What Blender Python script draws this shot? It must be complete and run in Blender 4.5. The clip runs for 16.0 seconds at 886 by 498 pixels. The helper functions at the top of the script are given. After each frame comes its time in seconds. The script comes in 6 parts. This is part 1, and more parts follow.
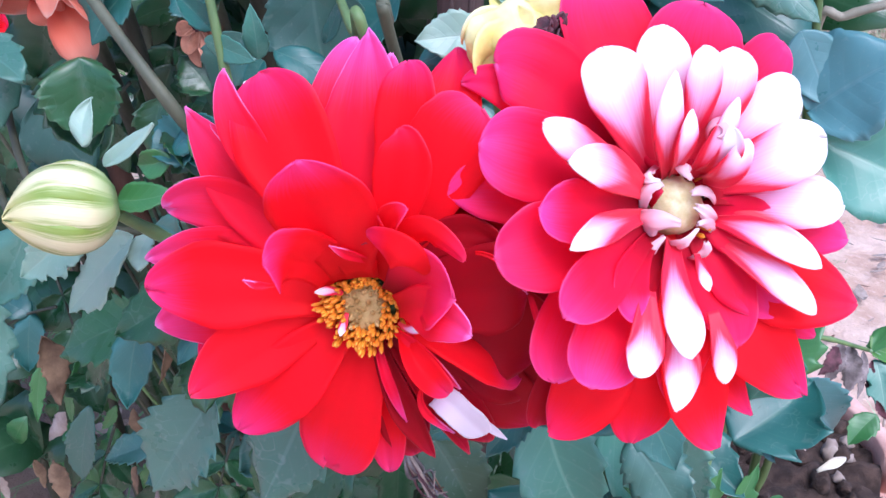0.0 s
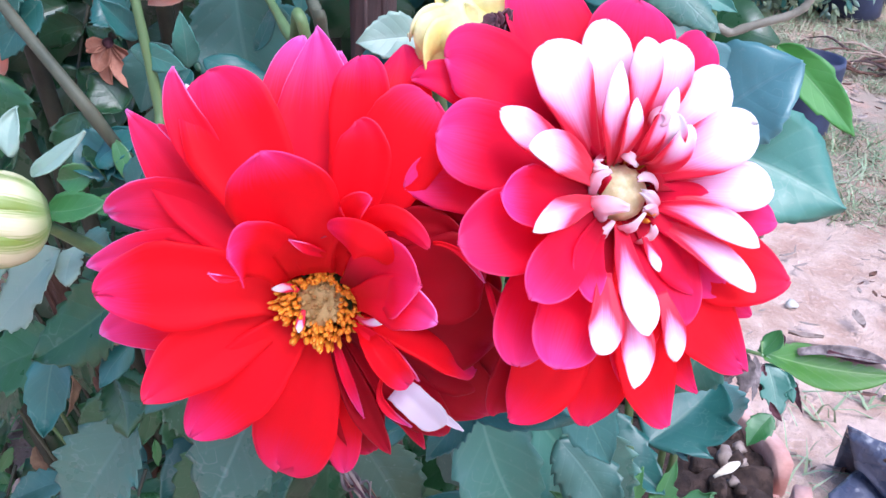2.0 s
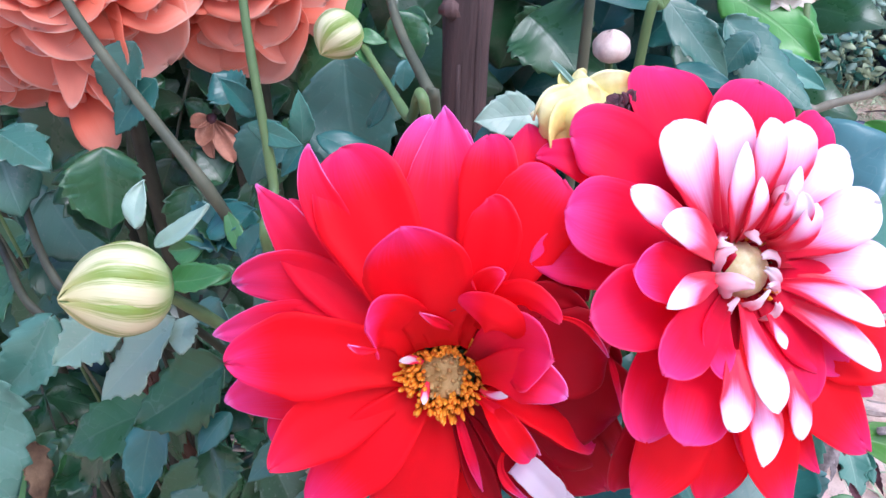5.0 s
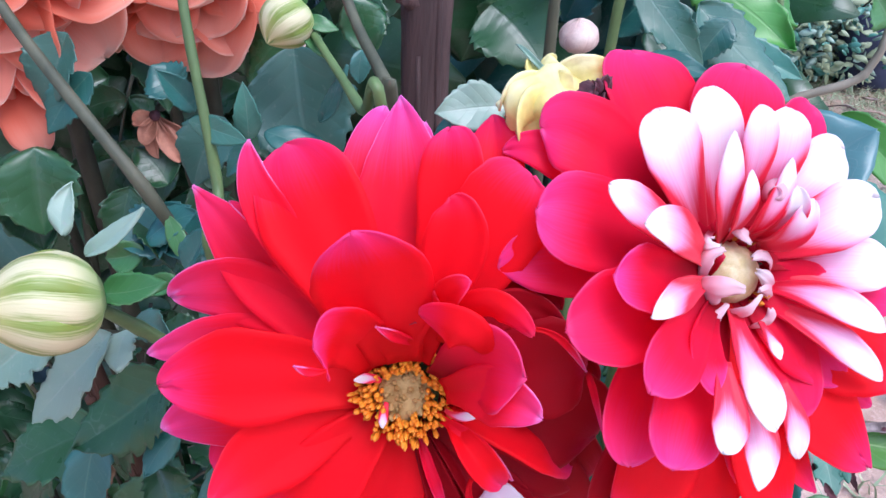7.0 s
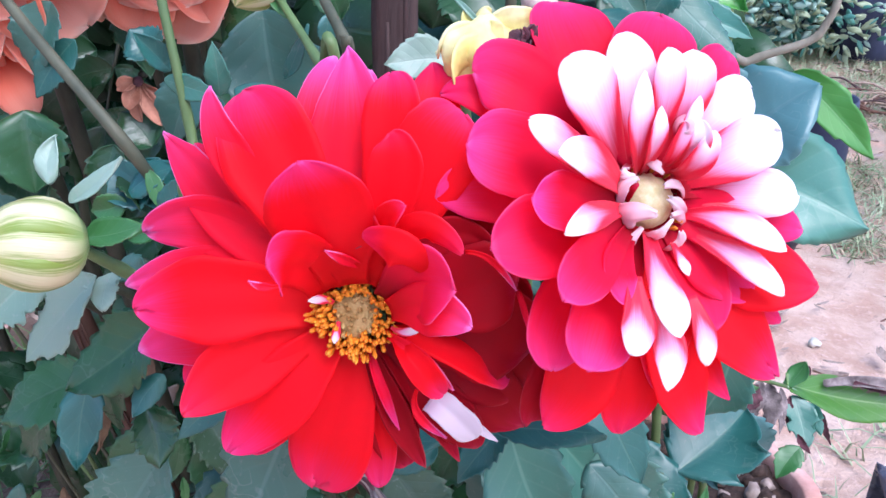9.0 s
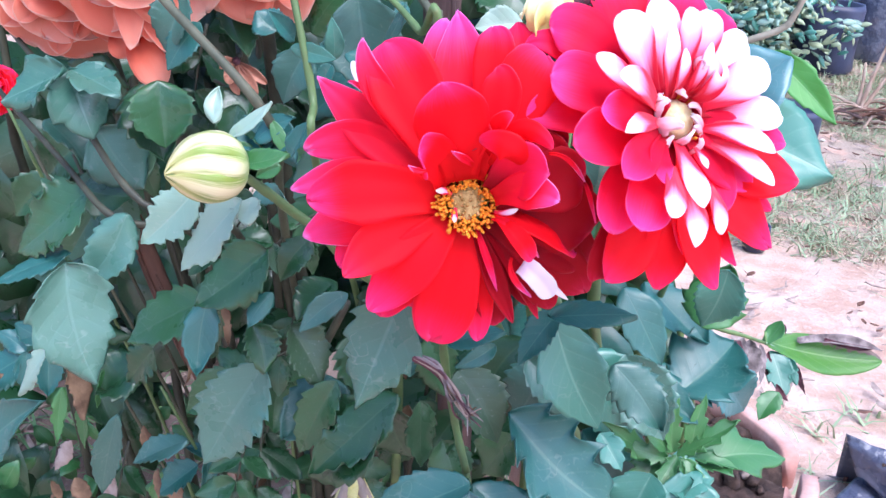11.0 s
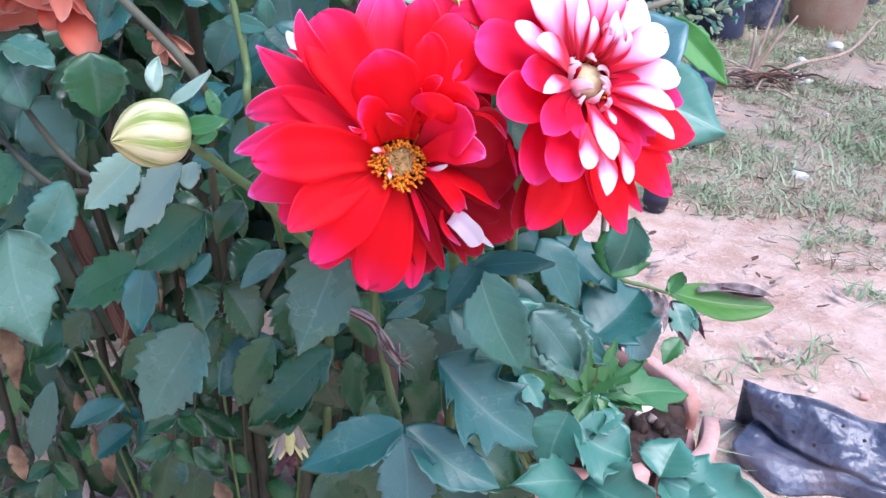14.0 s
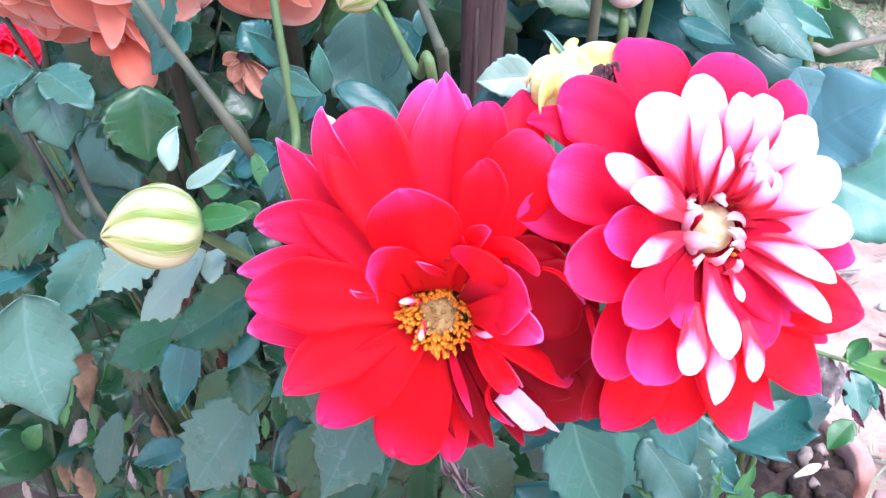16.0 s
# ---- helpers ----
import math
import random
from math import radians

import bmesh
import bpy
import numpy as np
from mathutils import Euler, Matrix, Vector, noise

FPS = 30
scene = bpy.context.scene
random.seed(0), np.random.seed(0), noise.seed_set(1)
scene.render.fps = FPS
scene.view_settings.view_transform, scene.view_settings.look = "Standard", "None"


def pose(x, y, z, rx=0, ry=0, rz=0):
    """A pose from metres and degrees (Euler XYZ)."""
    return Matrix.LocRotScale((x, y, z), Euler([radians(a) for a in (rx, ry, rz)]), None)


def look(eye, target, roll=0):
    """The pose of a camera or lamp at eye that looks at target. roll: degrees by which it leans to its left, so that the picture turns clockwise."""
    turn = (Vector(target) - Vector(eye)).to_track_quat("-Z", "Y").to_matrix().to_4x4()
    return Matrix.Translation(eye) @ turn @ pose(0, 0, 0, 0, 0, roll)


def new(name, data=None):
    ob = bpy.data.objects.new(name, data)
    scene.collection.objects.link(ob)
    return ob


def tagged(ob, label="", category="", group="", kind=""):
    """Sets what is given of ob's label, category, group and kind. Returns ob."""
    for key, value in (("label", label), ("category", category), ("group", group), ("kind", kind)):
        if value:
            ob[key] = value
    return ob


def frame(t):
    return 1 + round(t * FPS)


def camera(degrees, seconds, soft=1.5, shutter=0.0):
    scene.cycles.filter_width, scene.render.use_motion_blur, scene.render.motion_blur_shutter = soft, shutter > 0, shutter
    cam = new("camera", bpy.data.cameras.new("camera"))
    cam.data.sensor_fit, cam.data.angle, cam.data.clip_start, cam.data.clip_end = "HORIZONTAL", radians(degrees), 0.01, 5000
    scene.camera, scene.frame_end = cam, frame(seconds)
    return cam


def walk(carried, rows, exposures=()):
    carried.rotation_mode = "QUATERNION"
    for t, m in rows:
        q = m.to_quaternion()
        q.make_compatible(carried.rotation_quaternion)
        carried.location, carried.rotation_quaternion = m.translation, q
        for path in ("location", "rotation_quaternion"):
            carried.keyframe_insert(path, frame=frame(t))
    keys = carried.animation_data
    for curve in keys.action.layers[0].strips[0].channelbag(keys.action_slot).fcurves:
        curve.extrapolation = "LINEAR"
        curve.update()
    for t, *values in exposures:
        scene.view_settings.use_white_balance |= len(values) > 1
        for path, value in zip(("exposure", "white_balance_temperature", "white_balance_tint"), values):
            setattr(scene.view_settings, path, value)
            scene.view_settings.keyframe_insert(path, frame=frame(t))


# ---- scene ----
cam = camera(48.2, 16.0)
PATH = [
    (0, (0.0879, -0.219, 0.9792), (-0.3345, 1.4704, -0.0051), 4.2),
    (0.5, (0.0899, -0.219, 0.9742), (-0.2664, 1.4999, 0.0158), 3.8),
    (1, (0.0819, -0.221, 0.9742), (-0.2331, 1.5128, 0.0282), 3.8),
    (1.5, (0.0749, -0.225, 0.9722), (-0.1864, 1.5289, 0.0486), 4.9),
    (2, (0.0709, -0.232, 0.9692), (-0.1313, 1.541, 0.0657), 5.8),
    (2.5, (0.0609, -0.237, 0.9692), (-0.1238, 1.5499, 0.0884), 5.4),
    (3, (0.0479, -0.239, 0.9642), (-0.0811, 1.5831, 0.1499), 6.3),
    (3.5, (0.0489, -0.24, 0.9622), (-0.0392, 1.5948, 0.1717), 6.1),
    (4, (0.0649, -0.24, 0.9662), (-0.1572, 1.577, 0.1608), 5.4),
    (4.5, (0.0599, -0.241, 0.9702), (-0.2462, 1.5588, 0.1513), 5.2),
    (4.7, (0.0529, -0.241, 0.9712), (-0.2666, 1.5649, 0.1736), 4.9),
    (6.8, (0.0469, -0.215, 0.9582), (-0.2116, 1.6172, 0.2015), 5.2),
    (7, (0.0479, -0.214, 0.9612), (-0.2026, 1.611, 0.1817), 5),
    (7.5, (0.0559, -0.217, 0.9602), (-0.1895, 1.6071, 0.1784), 5.2),
    (8, (0.0619, -0.222, 0.9582), (-0.188, 1.5942, 0.1588), 4.7),
    (8.5, (0.0699, -0.226, 0.9592), (-0.1792, 1.589, 0.1569), 4.3),
    (9, (0.0689, -0.242, 0.9612), (-0.1805, 1.5676, 0.1464), 4.1),
    (9.5, (0.069, -0.265, 0.97), (-0.209, 1.5374, 0.1484), 3.6),
    (9.7, (0.072, -0.275, 0.971), (-0.2383, 1.5214, 0.1467), 3.9),
    (11.8, (0.024, -0.41, 0.955), (-0.06, 1.449, 0.222), 3.7),
    (12, (0.023, -0.418, 0.958), (-0.037, 1.443, 0.229), 3.6),
    (12.5, (0.026, -0.426, 0.962), (0.028, 1.424, 0.202), 3.4),
    (13, (0.027, -0.428, 0.958), (0.074, 1.406, 0.163), 3.9),
    (13.5, (0.025, -0.421, 0.959), (0.062, 1.407, 0.148), 4.5),
    (14, (0.034, -0.399, 0.967), (0.03, 1.429, 0.154), 4.6),
    (14.5, (0.048, -0.368, 0.979), (-0.048, 1.457, 0.168), 4.2),
    (15, (0.063, -0.33, 0.983), (-0.116, 1.476, 0.142), 6),
    (15.5, (0.073, -0.295, 0.986), (-0.182, 1.472, 0.083), 5.6),
    (16, (0.066, -0.261, 0.997), (-0.296, 1.459, 0.043), 5.5),
]
EXPOSURES = [(t, stops - 0.06, 5350 if t < 3 else 5480, 19) for t, stops in ((0, 1.31), (4.7, 1.24), (7, 1.08), (9.5, 1.38), (11.8, 1.72), (12.5, 1.60), (13, 1.32), (13.5, 1.22), (14, 1.32), (14.5, 1.45), (15, 1.54), (15.5, 1.58), (16, 1.76))]
walk(cam, [(t, look(e, g, r)) for t, e, g, r in PATH], EXPOSURES)

# ---- daylight: bright open shade, broad soft sun ----
world = bpy.data.worlds.new("sky")
scene.world = world
world.use_nodes = True
wn = world.node_tree.nodes
sky = wn.new("ShaderNodeTexSky")
sky.sky_type, sky.sun_disc = "NISHITA", False
sky.sun_elevation, sky.sun_rotation = radians(52), radians(125)
sky.air_density, sky.dust_density, sky.ozone_density = 1.0, 2.5, 1.0
world.node_tree.links.new(sky.outputs[0], wn["Background"].inputs[0])
wn["Background"].inputs[1].default_value = 0.13
sun_data = bpy.data.lights.new("sun", "SUN")
sun_data.energy, sun_data.angle, sun_data.color = 1.3, radians(35), (1.0, 0.95, 0.88)
sun = new("sun", sun_data)
sun.matrix_world = look((0.8, -1.5, 3.8), (0, 0, 0))


# ---- materials ----
def material(name, colour, rough=0.5, metal=0.0):
    m = bpy.data.materials.new(name)
    m.use_nodes = True
    nt = m.node_tree
    b = nt.nodes["Principled BSDF"]
    b.inputs["Base Color"].default_value = (*colour, 1)
    b.inputs["Roughness"].default_value = rough
    b.inputs["Metallic"].default_value = metal
    return m, nt, b


def node(nt, kind, **settings):
    n = nt.nodes.new(kind)
    for key, value in settings.items():
        if key == "blend":
            n.blend_type = value
        elif key == "op":
            n.operation = value
        elif key == "kind":
            n.data_type = value
        else:
            n.inputs[key.replace("_", " ")].default_value = value
    return n


def maths(nt, op, a, b=None, c=None, clamp=False):
    n = nt.nodes.new("ShaderNodeMath")
    n.operation, n.use_clamp = op, clamp
    for i, v in enumerate((a, b, c)):
        if v is None:
            continue
        if isinstance(v, (int, float)):
            n.inputs[i].default_value = v
        else:
            nt.links.new(v, n.inputs[i])
    return n.outputs[0]


def mixed(nt, fac, a, b, blend="MIX"):
    n = nt.nodes.new("ShaderNodeMix")
    n.data_type, n.blend_type = "RGBA", blend
    for sock, v in ((n.inputs["Factor"], fac), (n.inputs["A"], a), (n.inputs["B"], b)):
        if isinstance(v, tuple):
            sock.default_value = (*v, 1)
        elif isinstance(v, (int, float)):
            sock.default_value = v
        else:
            nt.links.new(v, sock)
    return n.outputs["Result"]


def step(nt, value, lo, hi):
    n = nt.nodes.new("ShaderNodeMapRange")
    n.interpolation_type = "SMOOTHSTEP"
    nt.links.new(value, n.inputs[0])
    n.inputs[1].default_value, n.inputs[2].default_value = lo, hi
    return n.outputs[0]


def noisy(nt, scale, detail=3.0, coords="Object", stretch=None):
    tc = nt.nodes.new("ShaderNodeTexCoord")
    out = tc.outputs[coords]
    if stretch:
        mp = nt.nodes.new("ShaderNodeMapping")
        mp.inputs["Scale"].default_value = stretch
        nt.links.new(out, mp.inputs[0])
        out = mp.outputs[0]
    n = node(nt, "ShaderNodeTexNoise", Scale=scale, Detail=detail)
    nt.links.new(out, n.inputs["Vector"])
    return n.outputs[0]


def across(nt):
    """Place on a petal or leaf: distance from the midline (0 to 1) and along it (0 to 1)."""
    uv = nt.nodes.new("ShaderNodeTexCoord").outputs["UV"]
    s = nt.nodes.new("ShaderNodeSeparateXYZ")
    nt.links.new(uv, s.inputs[0])
    side = maths(nt, "ABSOLUTE", maths(nt, "MULTIPLY_ADD", s.outputs[0], 2.0, -1.0))
    return side, s.outputs[1], s.outputs[0]


def relief(nt, b, height, strength, distance):
    n = node(nt, "ShaderNodeBump", Strength=strength, Distance=distance)
    nt.links.new(height, n.inputs["Height"])
    nt.links.new(n.outputs[0], b.inputs["Normal"])


def thin(m, nt, b, colour, share):
    """Lets some light through a thin petal or leaf."""
    tr = nt.nodes.new("ShaderNodeBsdfTranslucent")
    mix = nt.nodes.new("ShaderNodeMixShader")
    mix.inputs[0].default_value = share
    if isinstance(colour, tuple):
        tr.inputs[0].default_value = (*colour, 1)
    else:
        nt.links.new(colour, tr.inputs[0])
    out = nt.nodes["Material Output"]
    nt.links.new(b.outputs[0], mix.inputs[1])
    nt.links.new(tr.outputs[0], mix.inputs[2])
    nt.links.new(mix.outputs[0], out.inputs[0])


def petal_material(name, heart, body, rim, rim_from, lip_share):
    m, nt, b = material(name, body, 0.55)
    side, along, flat = across(nt)
    along = maths(nt, "SUBTRACT", 1.0, maths(nt, "POWER", maths(nt, "SUBTRACT", 1.0, along, None, True), 1.45))
    rnd = nt.nodes.new("ShaderNodeObjectInfo").outputs["Random"]
    ribs = noisy(nt, 6.0, 3.0, "UV", (7.0, 0.5, 1.0))
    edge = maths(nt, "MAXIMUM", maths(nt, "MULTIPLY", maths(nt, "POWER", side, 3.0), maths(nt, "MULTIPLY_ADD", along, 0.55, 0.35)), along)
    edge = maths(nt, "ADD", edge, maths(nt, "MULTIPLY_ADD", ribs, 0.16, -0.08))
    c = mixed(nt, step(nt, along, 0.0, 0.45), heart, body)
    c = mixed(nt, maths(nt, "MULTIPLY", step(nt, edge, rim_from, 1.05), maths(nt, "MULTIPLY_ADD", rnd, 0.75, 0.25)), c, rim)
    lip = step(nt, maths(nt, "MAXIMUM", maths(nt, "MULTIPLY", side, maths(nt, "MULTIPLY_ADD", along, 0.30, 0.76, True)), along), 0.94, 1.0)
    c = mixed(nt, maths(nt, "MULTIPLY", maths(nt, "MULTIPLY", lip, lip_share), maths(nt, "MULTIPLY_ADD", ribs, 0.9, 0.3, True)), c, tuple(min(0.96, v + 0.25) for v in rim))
    c = mixed(nt, maths(nt, "MULTIPLY", ribs, 0.06), c, (0.6, 0.6, 0.6), "MULTIPLY")
    nt.links.new(c, b.inputs["Base Color"])
    b.inputs["Specular IOR Level"].default_value = 0.16
    relief(nt, b, ribs, 0.07, 0.0006)
    thin(m, nt, b, c, 0.5)
    return m


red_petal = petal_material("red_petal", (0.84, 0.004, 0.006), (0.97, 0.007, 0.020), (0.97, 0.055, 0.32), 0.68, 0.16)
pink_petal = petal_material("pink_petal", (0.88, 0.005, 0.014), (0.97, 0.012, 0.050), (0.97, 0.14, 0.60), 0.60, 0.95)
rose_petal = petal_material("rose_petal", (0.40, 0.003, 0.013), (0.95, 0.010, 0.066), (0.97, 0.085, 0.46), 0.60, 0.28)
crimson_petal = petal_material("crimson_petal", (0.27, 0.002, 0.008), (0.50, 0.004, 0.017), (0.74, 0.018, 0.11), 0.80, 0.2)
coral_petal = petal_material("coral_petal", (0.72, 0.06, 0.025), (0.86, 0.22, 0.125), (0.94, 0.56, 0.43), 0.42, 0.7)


def white_petal_material(name, streaky):
    m, nt, b = material(name, (0.85, 0.8, 0.83), 0.5)
    side, along, flat = across(nt)
    along = maths(nt, "SUBTRACT", 1.0, maths(nt, "POWER", maths(nt, "SUBTRACT", 1.0, along, None, True), 1.45))
    rnd = nt.nodes.new("ShaderNodeObjectInfo").outputs["Random"]
    ribs = noisy(nt, 5.0, 2.0, "UV", (6.0, 0.35, 1.0))
    # red climbs from the base along both margins, pink fades into white towards the tip
    low = maths(nt, "ADD", along, maths(nt, "MULTIPLY_ADD", ribs, 0.16, -0.08))
    fade = maths(nt, "SUBTRACT", 1.0, along, None, True)
    low = maths(nt, "SUBTRACT", low, maths(nt, "MULTIPLY", maths(nt, "MULTIPLY", maths(nt, "POWER", side, 2.6), fade), 0.95 * streaky))
    low = maths(nt, "SUBTRACT", low, maths(nt, "MULTIPLY_ADD", rnd, 0.2, -0.1))
    c = mixed(nt, step(nt, low, 0.20, 0.50), (0.84, 0.006, 0.045), (0.92, 0.36, 0.62))
    c = mixed(nt, step(nt, low, 0.38, 0.78), c, (0.84, 0.79, 0.83))
    nt.links.new(c, b.inputs["Base Color"])
    b.inputs["Sheen Weight"].default_value = 0.1
    relief(nt, b, ribs, 0.12, 0.0006)
    thin(m, nt, b, c, 0.25)
    return m


white_petal = white_petal_material("white_petal", 1.0)
floret_pink = white_petal_material("floret_pink", 1.6)
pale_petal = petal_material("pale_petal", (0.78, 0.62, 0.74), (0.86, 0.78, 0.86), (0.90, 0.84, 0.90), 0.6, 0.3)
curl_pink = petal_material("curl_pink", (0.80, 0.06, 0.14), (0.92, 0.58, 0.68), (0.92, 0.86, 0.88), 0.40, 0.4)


def leaf_material(name, low, high, vein, gloss, mildew, brown=0.0):
    m, nt, b = material(name, low, gloss)
    side, along, flat = across(nt)
    rnd = nt.nodes.new("ShaderNodeObjectInfo").outputs["Random"]
    blotch = noisy(nt, 45.0, 4.0)
    grain = noisy(nt, 700.0, 2.0)
    c = mixed(nt, maths(nt, "MULTIPLY_ADD", rnd, 0.7, maths(nt, "MULTIPLY_ADD", blotch, 0.5, -0.2), True), low, high)
    ribs = maths(nt, "FRACT", maths(nt, "SUBTRACT", maths(nt, "MULTIPLY", along, 6.5), maths(nt, "MULTIPLY", side, 1.9)))
    rib = maths(nt, "SUBTRACT", 1.0, step(nt, maths(nt, "ABSOLUTE", maths(nt, "SUBTRACT", ribs, 0.5)), 0.0, 0.12))
    mid = maths(nt, "SUBTRACT", 1.0, step(nt, side, 0.015, 0.06))
    veins = maths(nt, "MAXIMUM", maths(nt, "MULTIPLY", rib, 0.28), mid)
    c = mixed(nt, maths(nt, "MULTIPLY", veins, 0.40), c, vein)
    dust = maths(nt, "MULTIPLY", step(nt, noisy(nt, 420.0, 5.0), 0.60, 0.75), mildew)
    c = mixed(nt, dust, c, (0.42, 0.46, 0.43))
    trail = maths(nt, "SUBTRACT", 1.0, step(nt, maths(nt, "ABSOLUTE", maths(nt, "SUBTRACT", noisy(nt, 110.0, 1.0), 0.5)), 0.004, 0.022))
    trail = maths(nt, "MULTIPLY", trail, step(nt, noisy(nt, 38.0, 1.0), 0.60, 0.64))
    c = mixed(nt, maths(nt, "MULTIPLY", trail, min(0.22, mildew * 0.9)), c, (0.50, 0.56, 0.52))
    if brown:
        rot = step(nt, maths(nt, "ADD", maths(nt, "MULTIPLY_ADD", flat, 0.8, maths(nt, "MULTIPLY", along, 0.35)), maths(nt, "MULTIPLY", noisy(nt, 60.0, 4.0), 0.8)), 1.22, 1.28)
        c = mixed(nt, rot, c, (0.16, 0.09, 0.075))
    nt.links.new(c, b.inputs["Base Color"])
    b.inputs["Specular IOR Level"].default_value = 0.8
    nt.links.new(maths(nt, "MULTIPLY_ADD", blotch, 0.45, gloss - 0.27), b.inputs["Roughness"])
    h = maths(nt, "ADD", maths(nt, "MULTIPLY", veins, -1.0), maths(nt, "MULTIPLY", grain, 0.35))
    h = maths(nt, "ADD", h, maths(nt, "MULTIPLY", blotch, 0.8))
    relief(nt, b, h, 0.28, 0.0005)
    thin(m, nt, b, high, 0.22)
    return m


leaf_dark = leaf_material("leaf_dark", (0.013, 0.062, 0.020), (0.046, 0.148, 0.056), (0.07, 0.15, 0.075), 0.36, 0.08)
leaf_slate = leaf_material("leaf_slate", (0.034, 0.115, 0.084), (0.076, 0.200, 0.160), (0.12, 0.23, 0.19), 0.42, 0.15)
leaf_teal = leaf_material("leaf_teal", (0.018, 0.108, 0.082), (0.046, 0.198, 0.180), (0.13, 0.28, 0.21), 0.42, 0.12)
leaf_mint = leaf_material("leaf_mint", (0.05, 0.19, 0.135), (0.09, 0.29, 0.22), (0.22, 0.42, 0.31), 0.40, 0.1)
leaf_young = leaf_material("leaf_young", (0.045, 0.17, 0.045), (0.09, 0.27, 0.08), (0.18, 0.34, 0.16), 0.42, 0.05)
leaf_pale = leaf_material("leaf_pale", (0.22, 0.36, 0.27), (0.42, 0.56, 0.45), (0.38, 0.50, 0.41), 0.40, 0.5)
leaf_waxy = leaf_material("leaf_waxy", (0.042, 0.140, 0.096), (0.115, 0.258, 0.198), (0.18, 0.33, 0.27), 0.34, 0.2)
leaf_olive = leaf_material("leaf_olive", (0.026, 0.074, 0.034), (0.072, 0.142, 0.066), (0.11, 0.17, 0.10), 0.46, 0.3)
leaf_bright = leaf_material("leaf_bright", (0.06, 0.27, 0.035), (0.11, 0.38, 0.07), (0.20, 0.42, 0.14), 0.45, 0.0)
leaf_cream = leaf_material("leaf_cream", (0.34, 0.42, 0.24), (0.56, 0.60, 0.38), (0.5, 0.5, 0.4), 0.6, 0.0)
leaf_blue = leaf_material("leaf_blue", (0.060, 0.175, 0.175), (0.115, 0.280, 0.295), (0.16, 0.30, 0.31), 0.38, 0.15)
leaf_sick = leaf_material("leaf_sick", (0.055, 0.19, 0.012), (0.13, 0.31, 0.025), (0.35, 0.50, 0.22), 0.45, 0.1, 1.0)


def plain(name, low, high, rough, scale, bump=0.3, depth=0.001, stretch=None, metal=0.0):
    """A mottled natural surface: two tones, broad stains, fine grain."""
    m, nt, b = material(name, low, rough, metal)
    a = noisy(nt, scale, 5.0, "Object", stretch)
    f = noisy(nt, scale * 9.0, 3.0, "Object", stretch)
    c = mixed(nt, step(nt, a, 0.3, 0.7), low, high)
    c = mixed(nt, maths(nt, "MULTIPLY", f, 0.5), c, (0.45, 0.45, 0.45), "MULTIPLY")
    nt.links.new(c, b.inputs["Base Color"])
    relief(nt, b, maths(nt, "ADD", a, maths(nt, "MULTIPLY", f, 0.5)), bump, depth)
    return m


stem_green = plain("stem_green", (0.085, 0.15, 0.05), (0.15, 0.24, 0.08), 0.5, 60, 0.2, 0.0004, (1, 1, 0.2))
stem_mint = plain("stem_mint", (0.22, 0.36, 0.20), (0.34, 0.48, 0.30), 0.5, 60, 0.2, 0.0004, (1, 1, 0.2))
stem_olive = plain("stem_olive", (0.065, 0.075, 0.045), (0.12, 0.125, 0.075), 0.6, 60, 0.3, 0.0005, (1, 1, 0.2))
stem_dark = plain("stem_dark", (0.03, 0.032, 0.02), (0.065, 0.07, 0.04), 0.6, 60, 0.3, 0.0005, (1, 1, 0.2))
bark = plain("bark", (0.055, 0.032, 0.030), (0.145, 0.085, 0.078), 0.85, 40, 0.8, 0.003, (1, 1, 0.12))
dry_wood = plain("dry_wood", (0.30, 0.20, 0.14), (0.48, 0.36, 0.28), 0.85, 60, 0.5, 0.001, (1, 1, 0.2))
red_wood = plain("red_wood", (0.10, 0.045, 0.028), (0.19, 0.09, 0.06), 0.8, 50, 0.5, 0.001, (1, 1, 0.15))
terracotta = plain("terracotta", (0.56, 0.28, 0.23), (0.70, 0.44, 0.38), 0.85, 25, 0.4, 0.001)
old_clay = plain("old_clay", (0.78, 0.47, 0.39), (0.88, 0.66, 0.58), 0.85, 8, 0.4, 0.002)
compost = plain("compost", (0.035, 0.02, 0.014), (0.10, 0.06, 0.045), 0.95, 70, 0.9, 0.006)
stone_white = plain("stone_white", (0.55, 0.53, 0.47), (0.75, 0.73, 0.66), 0.8, 30, 0.4, 0.002)
wither_purple = plain("wither_purple", (0.045, 0.015, 0.02), (0.17, 0.06, 0.08), 0.8, 120, 0.8, 0.001)
wither_straw = plain("wither_straw", (0.30, 0.22, 0.18), (0.45, 0.36, 0.31), 0.85, 90, 0.5, 0.0006, (1, 1, 0.2))
wither_grey = plain("wither_grey", (0.11, 0.085, 0.085), (0.36, 0.30, 0.29), 0.8, 90, 0.9, 0.0012)
dead_leaf = plain("dead_leaf", (0.10, 0.055, 0.03), (0.30, 0.19, 0.11), 0.85, 60, 0.5, 0.001)
wither_coral = plain("wither_coral", (0.30, 0.12, 0.07), (0.62, 0.30, 0.20), 0.7, 90, 0.4, 0.0006)
yellow_bract = plain("yellow_bract", (0.80, 0.70, 0.20), (0.86, 0.82, 0.46), 0.5, 60, 0.3, 0.0008)
blush = plain("blush", (0.66, 0.47, 0.42), (0.82, 0.68, 0.60), 0.5, 120, 0.3, 0.0005)
stem_pale = plain("stem_pale", (0.26, 0.24, 0.18), (0.40, 0.36, 0.28), 0.6, 60, 0.2, 0.0004, (1, 1, 0.2))
